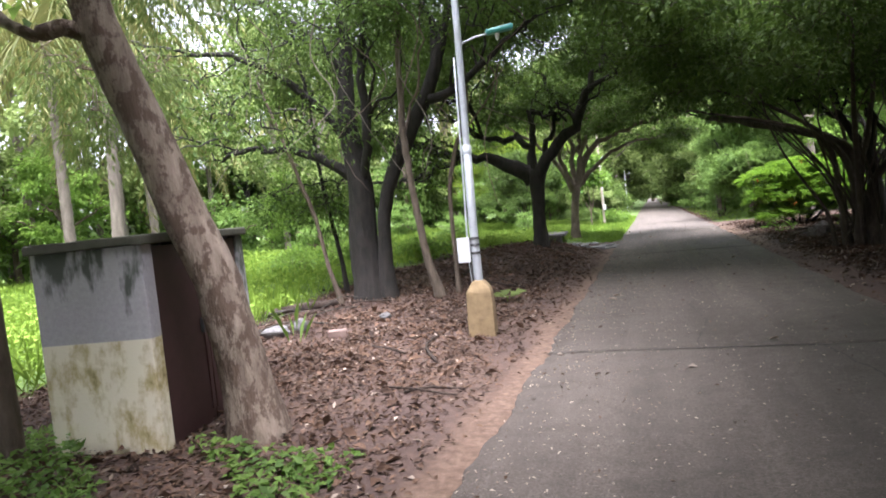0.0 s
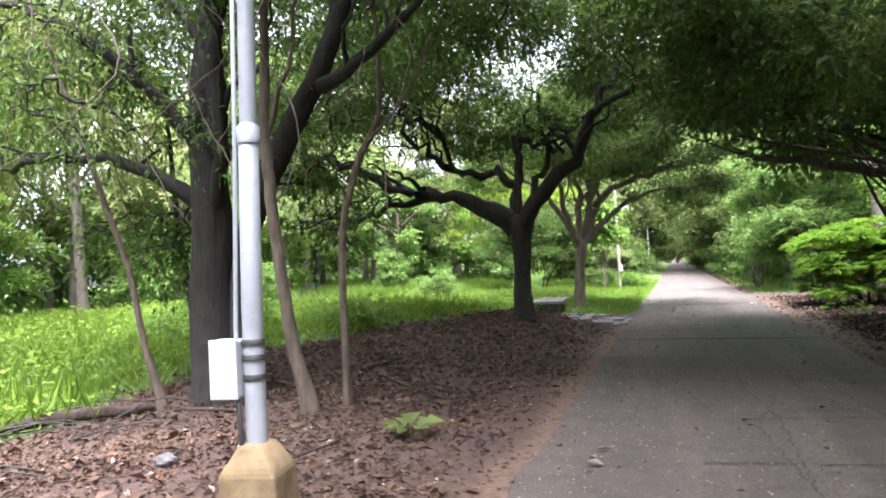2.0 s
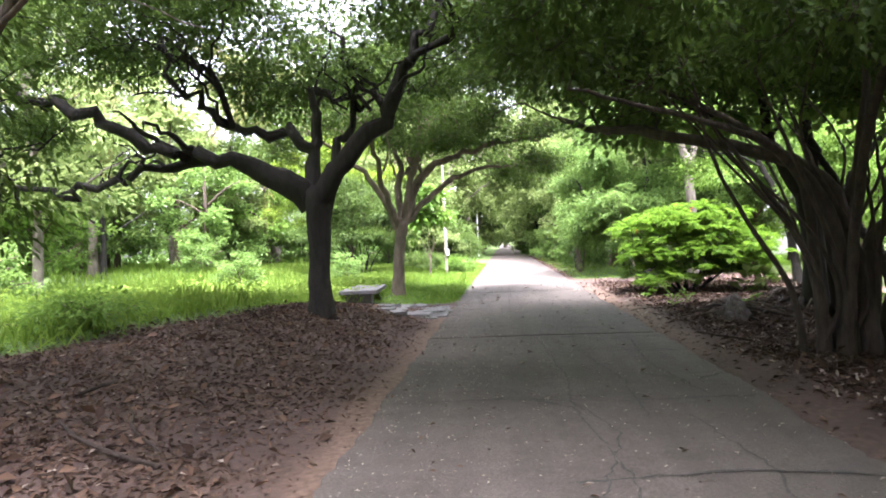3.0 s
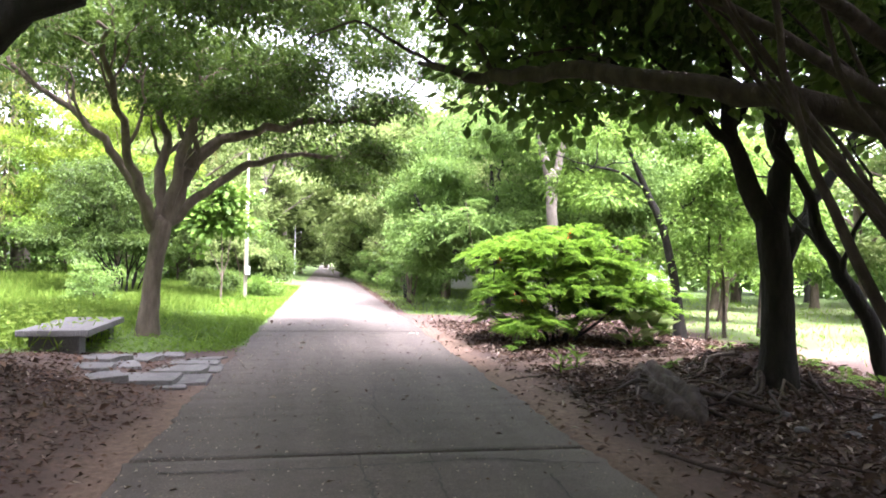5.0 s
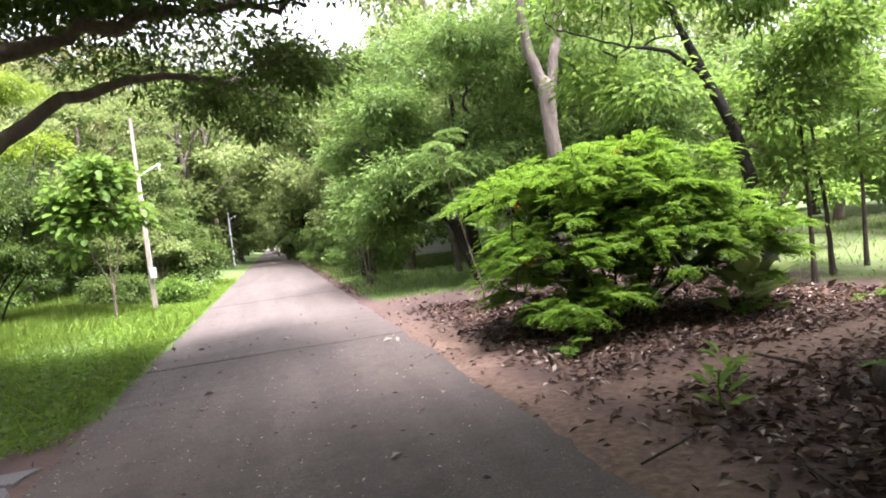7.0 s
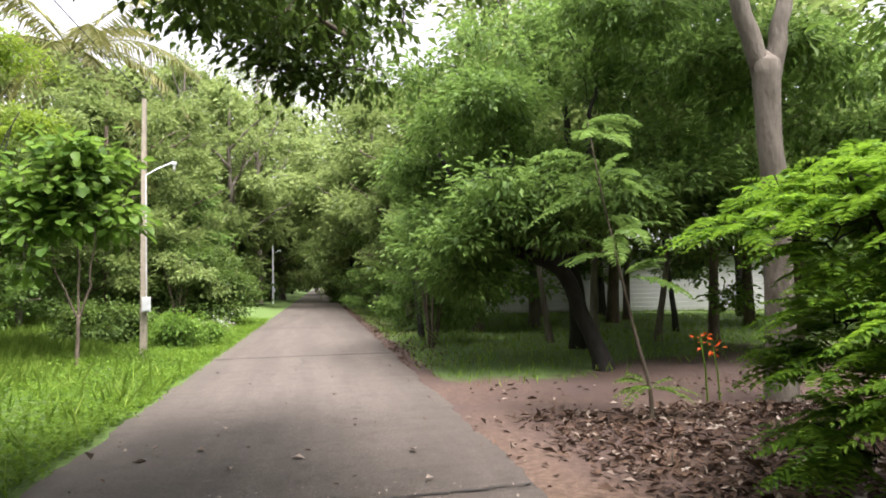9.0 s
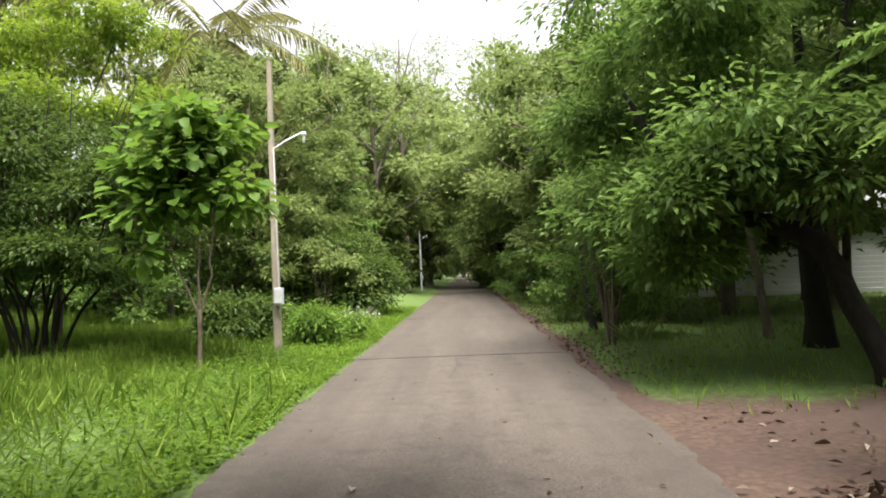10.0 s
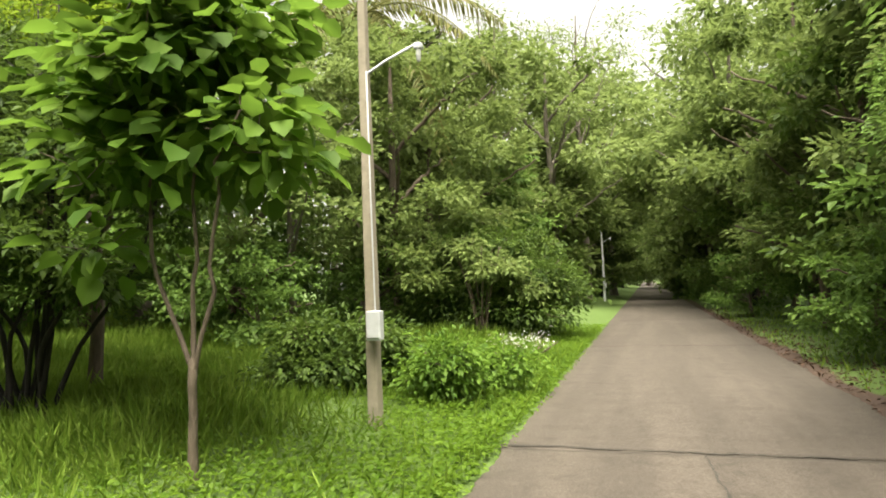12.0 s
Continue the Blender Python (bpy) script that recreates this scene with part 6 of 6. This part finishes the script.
# ---- palms ----
def palm(height, fronds, reach, label):
    ob = thing("palm_tree", (0, 0, 0), label, "palm tree", "coconut palms")
    z = np.linspace(-0.3, height, int(height / 0.11))
    P = np.stack([0.4 * np.sin(z / height * 1.4) - 0.02 * z, 0.15 * np.sin(z / height * 2), z], -1)
    R = 0.17 - 0.05 * z / height + 0.12 * np.exp(-np.maximum(z, 0) / 0.35) + 0.012 * (np.arange(len(z)) % 2)
    v, f, c = tube(P, R, 10)
    piece("trunk", mesh_from("trunk", v, [f, c], BARK_GREY, True), ob)
    top = P[-1]
    for i in range(fronds):
        a, k = i * 2.399, i / fronds
        rise = 1.5 - 2.2 * k
        d = np.array([math.cos(a), math.sin(a), 0.0])
        t = np.linspace(0, 1, 26)[:, None]
        L = reach * RNG.uniform(0.85, 1.1)
        Q = top + d * L * (t - 0.22 * k * t ** 2) + np.array([[0, 0, 1.0]]) * L * (rise * 0.75 * t - (0.62 + 0.4 * k) * t ** 2)
        v, f, c = tube(Q, np.linspace(0.035, 0.006, 26), 4)
        side = np.array([-d[1], d[0], 0.0])
        tan = np.gradient(Q, axis=0)
        tan /= np.linalg.norm(tan, axis=1, keepdims=True)
        fr = piece("frond", mesh_from("frond", v, [f, c], PALM_LEAF, True), ob)
        cs, al, up, ln = [], [], [], []
        for s in (1, -1):
            for h in (0.0, 0.5):
                q = Q[3:] + tan[3:] * (L / 25) * h
                cs.append(q)
                al.append(side * s + tan[3:] * 0.5 + np.array([[0, 0, -0.75]]) + RNG.normal(0, 0.09, q.shape))
                up.append(np.repeat([[0, 0, 1.0]], len(q), 0) + 0.2 * side * s)
                ln.append(reach * 0.2 * np.sin(np.linspace(0.7, 2.75, len(q))) * RNG.uniform(0.85, 1.15, len(q)))
        V, F = leaves_at(np.vstack(cs), np.vstack(al), np.vstack(up), np.concatenate(ln), np.full(sum(map(len, ln)), 0.055))
        tagged(piece("foliage", mesh_from("foliage", V, [F], PALM_LEAF), fr), kind="stuff")
    return ob


palm_a = palm(8.2, 20, 4.0, "tall coconut palm with drooping yellowing fronds")
palm_a.matrix_basis = pose(-19.9, 37.4, gz(-19.9, 37.4), 0, -3, 0) @ Matrix.Diagonal((1.22, 1.22, 1.12, 1))
for x, y, s, a in ((-8.8, 50.0, 1.32, 60), (-13.5, 45.0, 1.32, 200), (-12.6, 12.8, 1.0, 30), (-17.0, 15.5, 1.0, 100), (-19.5, 22.0, 1.05, 250), (-26, 34, 1.0, 10)):
    copy_thing(palm_a, Matrix.Translation((x, y, gz(x, y))) @ pose(0, 0, 0, 0, 0, a) @ Matrix.Diagonal((s, s, s, 1))).matrix_basis = Matrix.Translation((x, y, gz(x, y))) @ pose(0, 0, 0, 0, 0, a) @ Matrix.Diagonal((s, s, s, 1))


# ---- gaunt tall trees on the skyline ----
def gaunt(seed):
    r = np.random.default_rng(seed)
    limbs = []
    for i in range(12):
        h, a = 6 + 6.5 * i / 12, i * 2.4 + seed
        L = 2.6 - 1.2 * i / 12
        limbs.append([(0, 0, h, 0.06), (0.4 * L * math.cos(a), 0.4 * L * math.sin(a), h + 1.0, 0.04), (0.7 * L * math.cos(a), 0.7 * L * math.sin(a), h + 2.3, 0.025), (L * math.cos(a + 0.3), L * math.sin(a + 0.3), h + 3.4, 0.012)])
    return tree("gaunt_tree", (0, 0, 0), "tall thin-crowned tree with pale bare branches", "tree", [(0, 0, 0, 0.22), (0.1, 0, 5, 0.16), (0, 0.1, 10, 0.1), (0.2, 0, 15, 0.03)], limbs,
                [(0, 0, 13, 2.2, 2.2, 2.2, 60), (0, 0, 10, 2.0, 2.0, 1.5, 40)], BARK_GREY, LEAF_PALE, per=20, sigma=0.4, length=0.2, group="skyline trees", sides=7)


g = gaunt(3)
for i, (x, y, s) in enumerate(((-7, 63, 1.05), (-3.4, 72, 1.25), (4.6, 82, 1.45), (-2.6, 88, 1.5), (-10, 68, 1.15))):
    m = Matrix.Translation((x, y, 0)) @ pose(0, 0, 0, 0, 0, i * 75) @ Matrix.Diagonal((s, s, s, 1))
    ob = copy_thing(g, m) if i else g
    ob.matrix_basis = m

# ---- pale shed behind the broad tree ----
shed = thing("shed", (13.9, 49.0, gz(13.9, 49)), "long low white-sided shed behind the trees", "shed", turn=-22)
part("wall", box((13.0, 4.0, 2.6), (0, 2.05, 1.3), 0.02), WHITE_SIDING, shed)
for i in range(13):
    part("siding_board", box((13.04, 0.05, 0.185), (0, 0.03, 0.13 + i * 0.19), 0.012, (7, 0, 0)), WHITE_SIDING, shed)
part("roof", box((13.6, 4.8, 0.08), (0, 2.0, 2.75), 0.02, (4, 0, 0)), ROOF_SHEET, shed, "grey sheet roof")


# ---- small plants ----
def rosette(name, at, label, n, length, width, rise, mat, category="plant", group="", z=0.0, stem=0.0):
    ob = thing(name, on_ground(*at), label, category, group)
    a = np.arange(n) * 2.399 + at[0]
    al = np.stack([np.cos(a), np.sin(a), np.full(n, rise) * RNG.uniform(0.6, 1.4, n)], -1)
    c = np.stack([0.02 * np.cos(a), 0.02 * np.sin(a), z + RNG.uniform(0, 1, n) * stem], -1)
    L = length * RNG.uniform(0.7, 1.2, n)
    V, F = leaves_at(c + al * 0.25 * L[:, None], al, np.repeat([[0, 0, 1.0]], n, 0) + RNG.normal(0, 0.15, (n, 3)), L, L * width)
    for k in range(n):
        me = mesh_from("leaf", V[4 * k:4 * k + 4], [np.array([[0, 1, 2], [0, 2, 3]])], mat)
        piece("leaf", me, ob)
    v, f, cc = tube([(0, 0, -0.05), (0, 0, z * 0.5 + stem * 0.5), (0.01, 0, z + stem + 0.02)], [0.012, 0.01, 0.006], 6)
    piece("stem", mesh_from("stem", v, [f, cc], WEED, True), ob)
    return ob


rosette("broad_leaf_plant", (-2.35, 10.3), "low plant of broad pale green leaves", 9, 0.26, 0.75, 0.3, LEAF_PALE, z=0.06)
rosette("seedling", (-4.05, 6.55), "young palm seedling with upright blades", 7, 0.42, 0.12, 2.6, LEAF_BRIGHT)
rosette("grass_tuft", (3.5, 35.3), "pale tuft of long grass blades", 14, 0.5, 0.06, 1.4, LEAF_PALE)
for x, y in ((3.5, 21.2), (3.9, 21.6), (6.6, 19.0)):
    rosette("weed", (x, y), "small leafy green weed in the litter", 12, 0.16, 0.5, 0.7, LEAF_BRIGHT, group="litter weeds", stem=0.25)
rosette("broad_leaf_plant", (6.0, 24.0), "clump of large pale green leaves", 16, 0.4, 0.6, 0.8, LEAF_PALE, stem=0.4)
rosette("broad_leaf_plant", (6.6, 24.4), "clump of large pale green leaves", 14, 0.4, 0.6, 0.8, LEAF_PALE, stem=0.35)

# feathery young tree by the dirt, with arching fronds
young = thing("feathery_sapling", on_ground(4.2, 28.4), "slender feathery sapling leaning over bare earth", "sapling")
v, f, c = tube(*smooth_line([(0, 0, -0.1), (0, 0, 0.3), (-0.1, 0.05, 0.8), (-0.2, 0.1, 1.35), (-0.36, 0.15, 2.2), (-0.5, 0.2, 3.1)], [0.03, 0.022, 0.018, 0.014, 0.01, 0.005], 0.1), 8, 0.04)
piece("stem", mesh_from("stem", v, [f, c], BARK_FAWN, True), young)
C = np.array([[-0.2 - 0.18 * k, 0.1 + 0.06 * k, 1.45 + 1.0 * k] for k in np.linspace(0, 1.65, 9)])
O = np.array([[0.9 * math.cos(i * 2.4), 0.9 * math.sin(i * 2.4), 0.25] for i in range(9)])
V, F = feather_leaves(C, O, 3, 0.75, 20, 0.15)
piece("foliage", mesh_from("foliage", V, [F], LEAF_MID), young)["kind"] = "stuff"
V, F = feather_leaves(np.array([[0, 0, 0.3], [0.0, 0, 0.34]]), np.array([[0.6, -0.3, 0.2], [-0.6, -0.3, 0.2]]), 5, 0.45, 12, 0.09)
piece("low_foliage", mesh_from("low_foliage", V, [F], LEAF_BRIGHT), young)["kind"] = "stuff"

flower = thing("orange_flower", on_ground(5.35, 29.2), "tall orange flowers on thin green stems", "flower")
for i, (dx, h) in enumerate(((0, 0.72), (0.16, 0.6))):
    v, f, c = tube([(dx, 0, -0.05), (dx, 0.02, h * 0.5), (dx - 0.04, 0.03, h)], [0.012, 0.01, 0.007], 6)
    piece("stem", mesh_from("stem", v, [f, c], WEED, True), flower)
    V, F = clump_leaves(np.array([[dx - 0.04, 0.03, h]]), np.array([[0, 0, 1.0]]), 14, 0.04, 0.06, 0.6, 0.1)
    piece("blossom", mesh_from("blossom", V, [F], LEAF_ORANGE), flower, "orange blossom")
bush((-1.95, 42.2), "low weeds with small white flowers", [(0, 0, 0.3, 0.7, 0.5, 0.18, 30)], LEAF_WHITE, per=8, sigma=0.12, length=0.05)
bush((3.55, 37.4), "dark leafy shrub at the road's edge", [(0.4, 0, 0.8, 0.9, 1.2, 0.7, 120), (0.2, 0.8, 1.9, 0.9, 1.1, 0.7, 100), (0.1, 0.4, 2.7, 0.8, 1.0, 0.6, 70)], LEAF_MID, per=56, sigma=0.22, length=0.11, ratio=0.38, stems=6)
bush((3.35, 36.6), "spray of yellowing leaves on the shrub", [(0, 0, 2.1, 0.22, 0.3, 0.22, 7)], LEAF_YELLOW, per=16, sigma=0.1, length=0.1, stems=2)
bush((-7.9, 14.5), "leafy weeds at the edge of the field", [(0, 0, 0.3, 1.6, 0.9, 0.3, 80), (1.8, 1.6, 0.3, 1.2, 0.8, 0.28, 60)], LEAF_BRIGHT, per=46, length=0.1)


# ---- grass, weeds and fallen leaves ----
def strew(n, x0, x1, y0, y1, keep):
    x, y = RNG.uniform(x0, x1, n), RNG.uniform(y0, y1, n)
    k = RNG.random(n) < keep(x, y)
    x, y = x[k], y[k]
    return np.stack([x, y, ground_height(x, y)], -1)


def patchy(x, y, f=0.9):
    return 0.5 + 0.5 * np.sin(x * f * 1.3 + 1.7 * np.sin(y * f)) * np.sin(y * f * 1.1 + 1.3 * np.sin(x * f * 0.8))


def sward(name, P, low, high, width, lean, mat, label):
    n = len(P)
    al = np.stack([RNG.normal(0, lean, n), RNG.normal(0, lean, n), np.ones(n)], -1)
    h = RNG.uniform(low, high, n) * (0.6 + 0.7 * patchy(P[:, 0], P[:, 1], 0.7))
    V, F = leaves_at(P, al, unit(n) * np.array([[1, 1, 0.1]]), h, width * RNG.uniform(0.7, 1.3, n), 0.1)
    return tagged(piece(name, mesh_from(name, V, [F], mat)), label, "grass", kind="stuff")


def carpet(name, P, low, high, size, ratio, mat, label, tilt=0.5):
    n = len(P)
    P = P + np.stack([np.zeros(n), np.zeros(n), RNG.uniform(low, high, n) * (0.4 + 0.9 * patchy(P[:, 0], P[:, 1], 0.8))], -1)
    al = np.stack([RNG.normal(0, 1, n), RNG.normal(0, 1, n), RNG.normal(0.1, 0.35, n)], -1)
    L = size * RNG.uniform(0.6, 1.35, n)
    V, F = leaves_at(P, al, np.array([[0, 0, 1.0]]) + tilt * unit(n), L, L * ratio)
    return tagged(piece(name, mesh_from(name, V, [F], mat)), label, "weeds", kind="stuff")


def verge(x, y):
    return turf_amount(x, y) * (x < ROAD_L - 0.02)


sward("tall_grass", strew(300000, -16, -1.2, 23, 49, lambda x, y: verge(x, y) * np.clip((-2.4 - x) / 2.4, 0.06, 1) * step01(23, 29, y) * (1 - step01(43, 49, y)) * step01(-16, -10, x)), 0.16, 0.46, 0.0065, 0.65, GRASS, "tall green grass of the verge")
sward("field_grass", strew(70000, -27, -3, 2, 31, lambda x, y: verge(x, y) * np.clip(1.3 + x / 26, 0.3, 1) * (1 - step01(23, 28, y) * step01(-7, -4, x)) * (1 - step01(25, 31, y)) * step01(2, 8, y)), 0.25, 0.55, 0.015, 0.5, FIELD_LIT, "tall field grass with bright light in its colour")
sward("far_grass", strew(14000, -45, -6, 30, 60, lambda x, y: verge(x, y)), 0.3, 0.6, 0.05, 0.35, GRASS, "rough grass further off")
carpet("verge_weeds", strew(190000, -8.5, -1.12, 19, 50, lambda x, y: verge(x, y) * np.clip(1 - (-2.3 - x + 0.5 * np.sin(y * 1.1)) / 1.1, 0.09, 1)), 0.02, 0.18, 0.06, 0.6, WEED, "low leafy weeds along the road edge")
carpet("field_weeds", strew(60000, -24, -3, 3, 31, lambda x, y: verge(x, y) * np.clip(1.2 + x / 24, 0.2, 1) * (1 - step01(24, 31, y)) * step01(3, 8, y)), 0.1, 0.5, 0.1, 0.5, FIELD_LIT, "leafy field weeds with bright light in their colour", 0.7)
sward("clearing_grass", strew(36000, 2.5, 24, 18, 60, lambda x, y: turf_amount(x, y) * (1 - step01(17, 24, x))), 0.06, 0.2, 0.02, 0.4, GRASS, "short thin grass under the trees")
EDGE = strew(16000, -1.55, -1.04, 23.5, 52, lambda x, y: np.clip((-1.05 - x) / 0.25, 0, 1) * (patchy(x, y, 2.6) > 0.3) * (0.3 + 0.7 * patchy(x, y, 1.3)))
EDGE[:, 2] = np.maximum(EDGE[:, 2], 0.0)
carpet("edge_weeds", EDGE, 0.0, 0.09, 0.045, 0.6, WEED, "weeds creeping over the road edge", 0.5)
carpet("kiosk_weeds", strew(5000, -5.2, -1.9, 2.2, 4.1, lambda x, y: 0.75 * (patchy(x, y, 1.9) > 0.38) * (y < 3.75)), 0.02, 0.16, 0.07, 0.6, LEAF_MID, "green weeds in front of the kiosk", 0.6)


def bare(x, y):
    return (1 - turf_amount(x, y)) * ((x < ROAD_L) | (x > ROAD_R))


def litter_share(x, y):
    s = np.where(x < 0, np.clip((-1.25 - x) / 0.9, 0.04, 1) * (1 - 0.6 * step01(19.5, 21, y)), np.clip((x - 2.75) / 0.8, 0.05, 1) * np.where(y > 28.9, 0.05, 1.0))
    path = np.exp(-((y - 22.3 - 0.15 * (x - 5)) / 0.45) ** 2) * (x > 3)
    return bare(x, y) * s * (1 - 0.95 * path) * (0.45 + 0.55 * patchy(x, y, 1.1))


carpet("leaf_litter", strew(135000, -7.2, -1.2, 1.0, 24, litter_share), 0.0, 0.03, 0.055, 0.42, LITTER, "brown fallen leaves on the bank", 0.45)
carpet("leaf_litter", strew(85000, 2.4, 8.2, 6, 31, litter_share), 0.0, 0.03, 0.085, 0.42, LITTER, "brown fallen leaves under the trees", 0.45)
P = strew(900, ROAD_L, ROAD_R, 1, 34, lambda x, y: 0.25 + 0.75 * np.clip((-0.2 - x) / 0.9, 0, 1) * (y < 24))
P[:, 2] = 0.008
Q = strew(11000, ROAD_L, ROAD_R, 1, 27, lambda x, y: 0.3 + 0.7 * np.clip((0.2 - x) / 1.2, 0, 1))
Q[:, 2] = 0.008
carpet("road_flecks", Q, 0.0, 0.006, 0.028, 0.5, LITTER_PALE, "pale leaf scraps on the road", 0.25)
carpet("bleached_litter", strew(3600, -6.6, -1.2, 1.0, 24, litter_share), 0.0, 0.04, 0.065, 0.42, LITTER_PALE, "bleached fallen leaves on the bank", 0.45)
carpet("bleached_litter", strew(14000, 2.4, 8.2, 6, 31, litter_share), 0.0, 0.04, 0.085, 0.42, LITTER_PALE, "bleached fallen leaves under the trees", 0.45)
carpet("large_litter", strew(4500, -6.8, -1.4, 1.0, 24, litter_share), 0.0, 0.05, 0.12, 0.5, LITTER, "large curled brown leaves on the bank", 0.8)
carpet("large_litter", strew(9000, 2.7, 8.2, 6, 31, litter_share), 0.0, 0.05, 0.13, 0.5, LITTER, "large curled brown leaves under the trees", 0.8)
K = strew(150, ROAD_L, ROAD_R, 1, 30, lambda x, y: 0.5 + 0 * x)
K[:, 2] = 0.012
carpet("pale_road_leaves", K, 0.0, 0.01, 0.11, 0.5, LITTER_PALE, "pale fallen leaves lying on the road", 0.3)
carpet("road_leaves", P, 0.0, 0.008, 0.055, 0.45, LITTER, "scattered dry leaves on the road", 0.25)

# hanging vines and bare trailing twigs about the twin-trunked tree
for i in range(16):
    x, y = -7.2 + 5.2 * RNG.random(), 9.2 + 2.2 * RNG.random()
    z0, L = 3.2 + 1.8 * RNG.random(), 0.9 + 1.6 * RNG.random()
    P = [(x, y, z0 + 0.6), (x + 0.3 * RNG.normal(), y + 0.1, z0), (x + 0.4 * RNG.normal() * 0.6, y + 0.1 * RNG.normal(), z0 - 0.5 * L), (x + 0.5 * RNG.normal() * 0.7, y + 0.15 * RNG.normal(), z0 - L)]
    P, R = smooth_line(P, [0.012, 0.010, 0.008, 0.005], 0.15, 0.015)
    v, f, c = tube(P, R, 5)
    tagged(piece("vine", mesh_from("vine", v, [f, c], BARK_GREY if i % 2 else BARK_BROWN, True)), "thin trailing vine hanging from the dark tree", "vine", "hanging vines")

# ferns and weeds round the forked tree and the bush
for x, y, n, r in ((6.3, 20.6, 9, 0.6), (7.1, 20.9, 8, 0.55), (6.9, 19.9, 8, 0.5), (5.0, 21.0, 7, 0.4), (3.6, 23.6, 8, 0.4), (6.4, 24.0, 9, 0.5), (7.6, 23.6, 8, 0.5)):
    ob = thing("fern", on_ground(x, y), "low green fern on the leaf litter", "fern", "ferns")
    V, F = feather_leaves(np.array([[0, 0, 0.03]]), np.array([[0, 0, 0.8]]), n, r, 16, 0.09)
    piece("foliage", mesh_from("foliage", V, [F], LEAF_FRESH), ob)["kind"] = "stuff"

# slack cable between the lamp poles
t = np.linspace(0, 1, 60)[:, None]
P = np.array([[-2.02, 7.73, 5.55]]) * (1 - t) + np.array([[-2.46, 35.9, 5.25]]) * t - np.array([[0, 0, 2.2]]) * t * (1 - t) * 0.5
v, f, c = tube(P, np.full(60, 0.008), 5)
tagged(piece("power_cable", mesh_from("power_cable", v, [f, c], BLACK_STEEL, True)), "thin dark cable slung between the lamp poles", "cable")

# litter along the far road edge
carpet("edge_litter", strew(9000, 2.42, 4.2, 33, 62, lambda x, y: np.clip(1 - (x - 2.7) / 1.2, 0, 1) * (0.3 + 0.7 * patchy(x, y, 1.2))), 0.0, 0.03, 0.08, 0.42, LITTER, "brown leaves along the road edge", 0.4)

# grey dead branches heaped at the edge of the field
GREY_WOOD = bark_material("weathered_grey_wood", (0.025, 0.022, 0.018), (0.085, 0.076, 0.064), 14)
for i in range(18):
    x, y, a, L = -6.9 + 1.7 * RNG.random(), 7.0 + 3.2 * RNG.random(), RNG.uniform(0.4, 1.3), RNG.uniform(0.7, 1.8)
    log([(x, y, 0.04), (x + L / 2 * math.cos(a + 0.15), y + L / 2 * math.sin(a + 0.15), 0.08 + 0.1 * RNG.random()), (x + L * math.cos(a), y + L * math.sin(a), 0.03)], RNG.uniform(0.008, 0.018), "grey dead branch lying at the grass edge", "dead_branch", 0.006, GREY_WOOD, "dead branches")
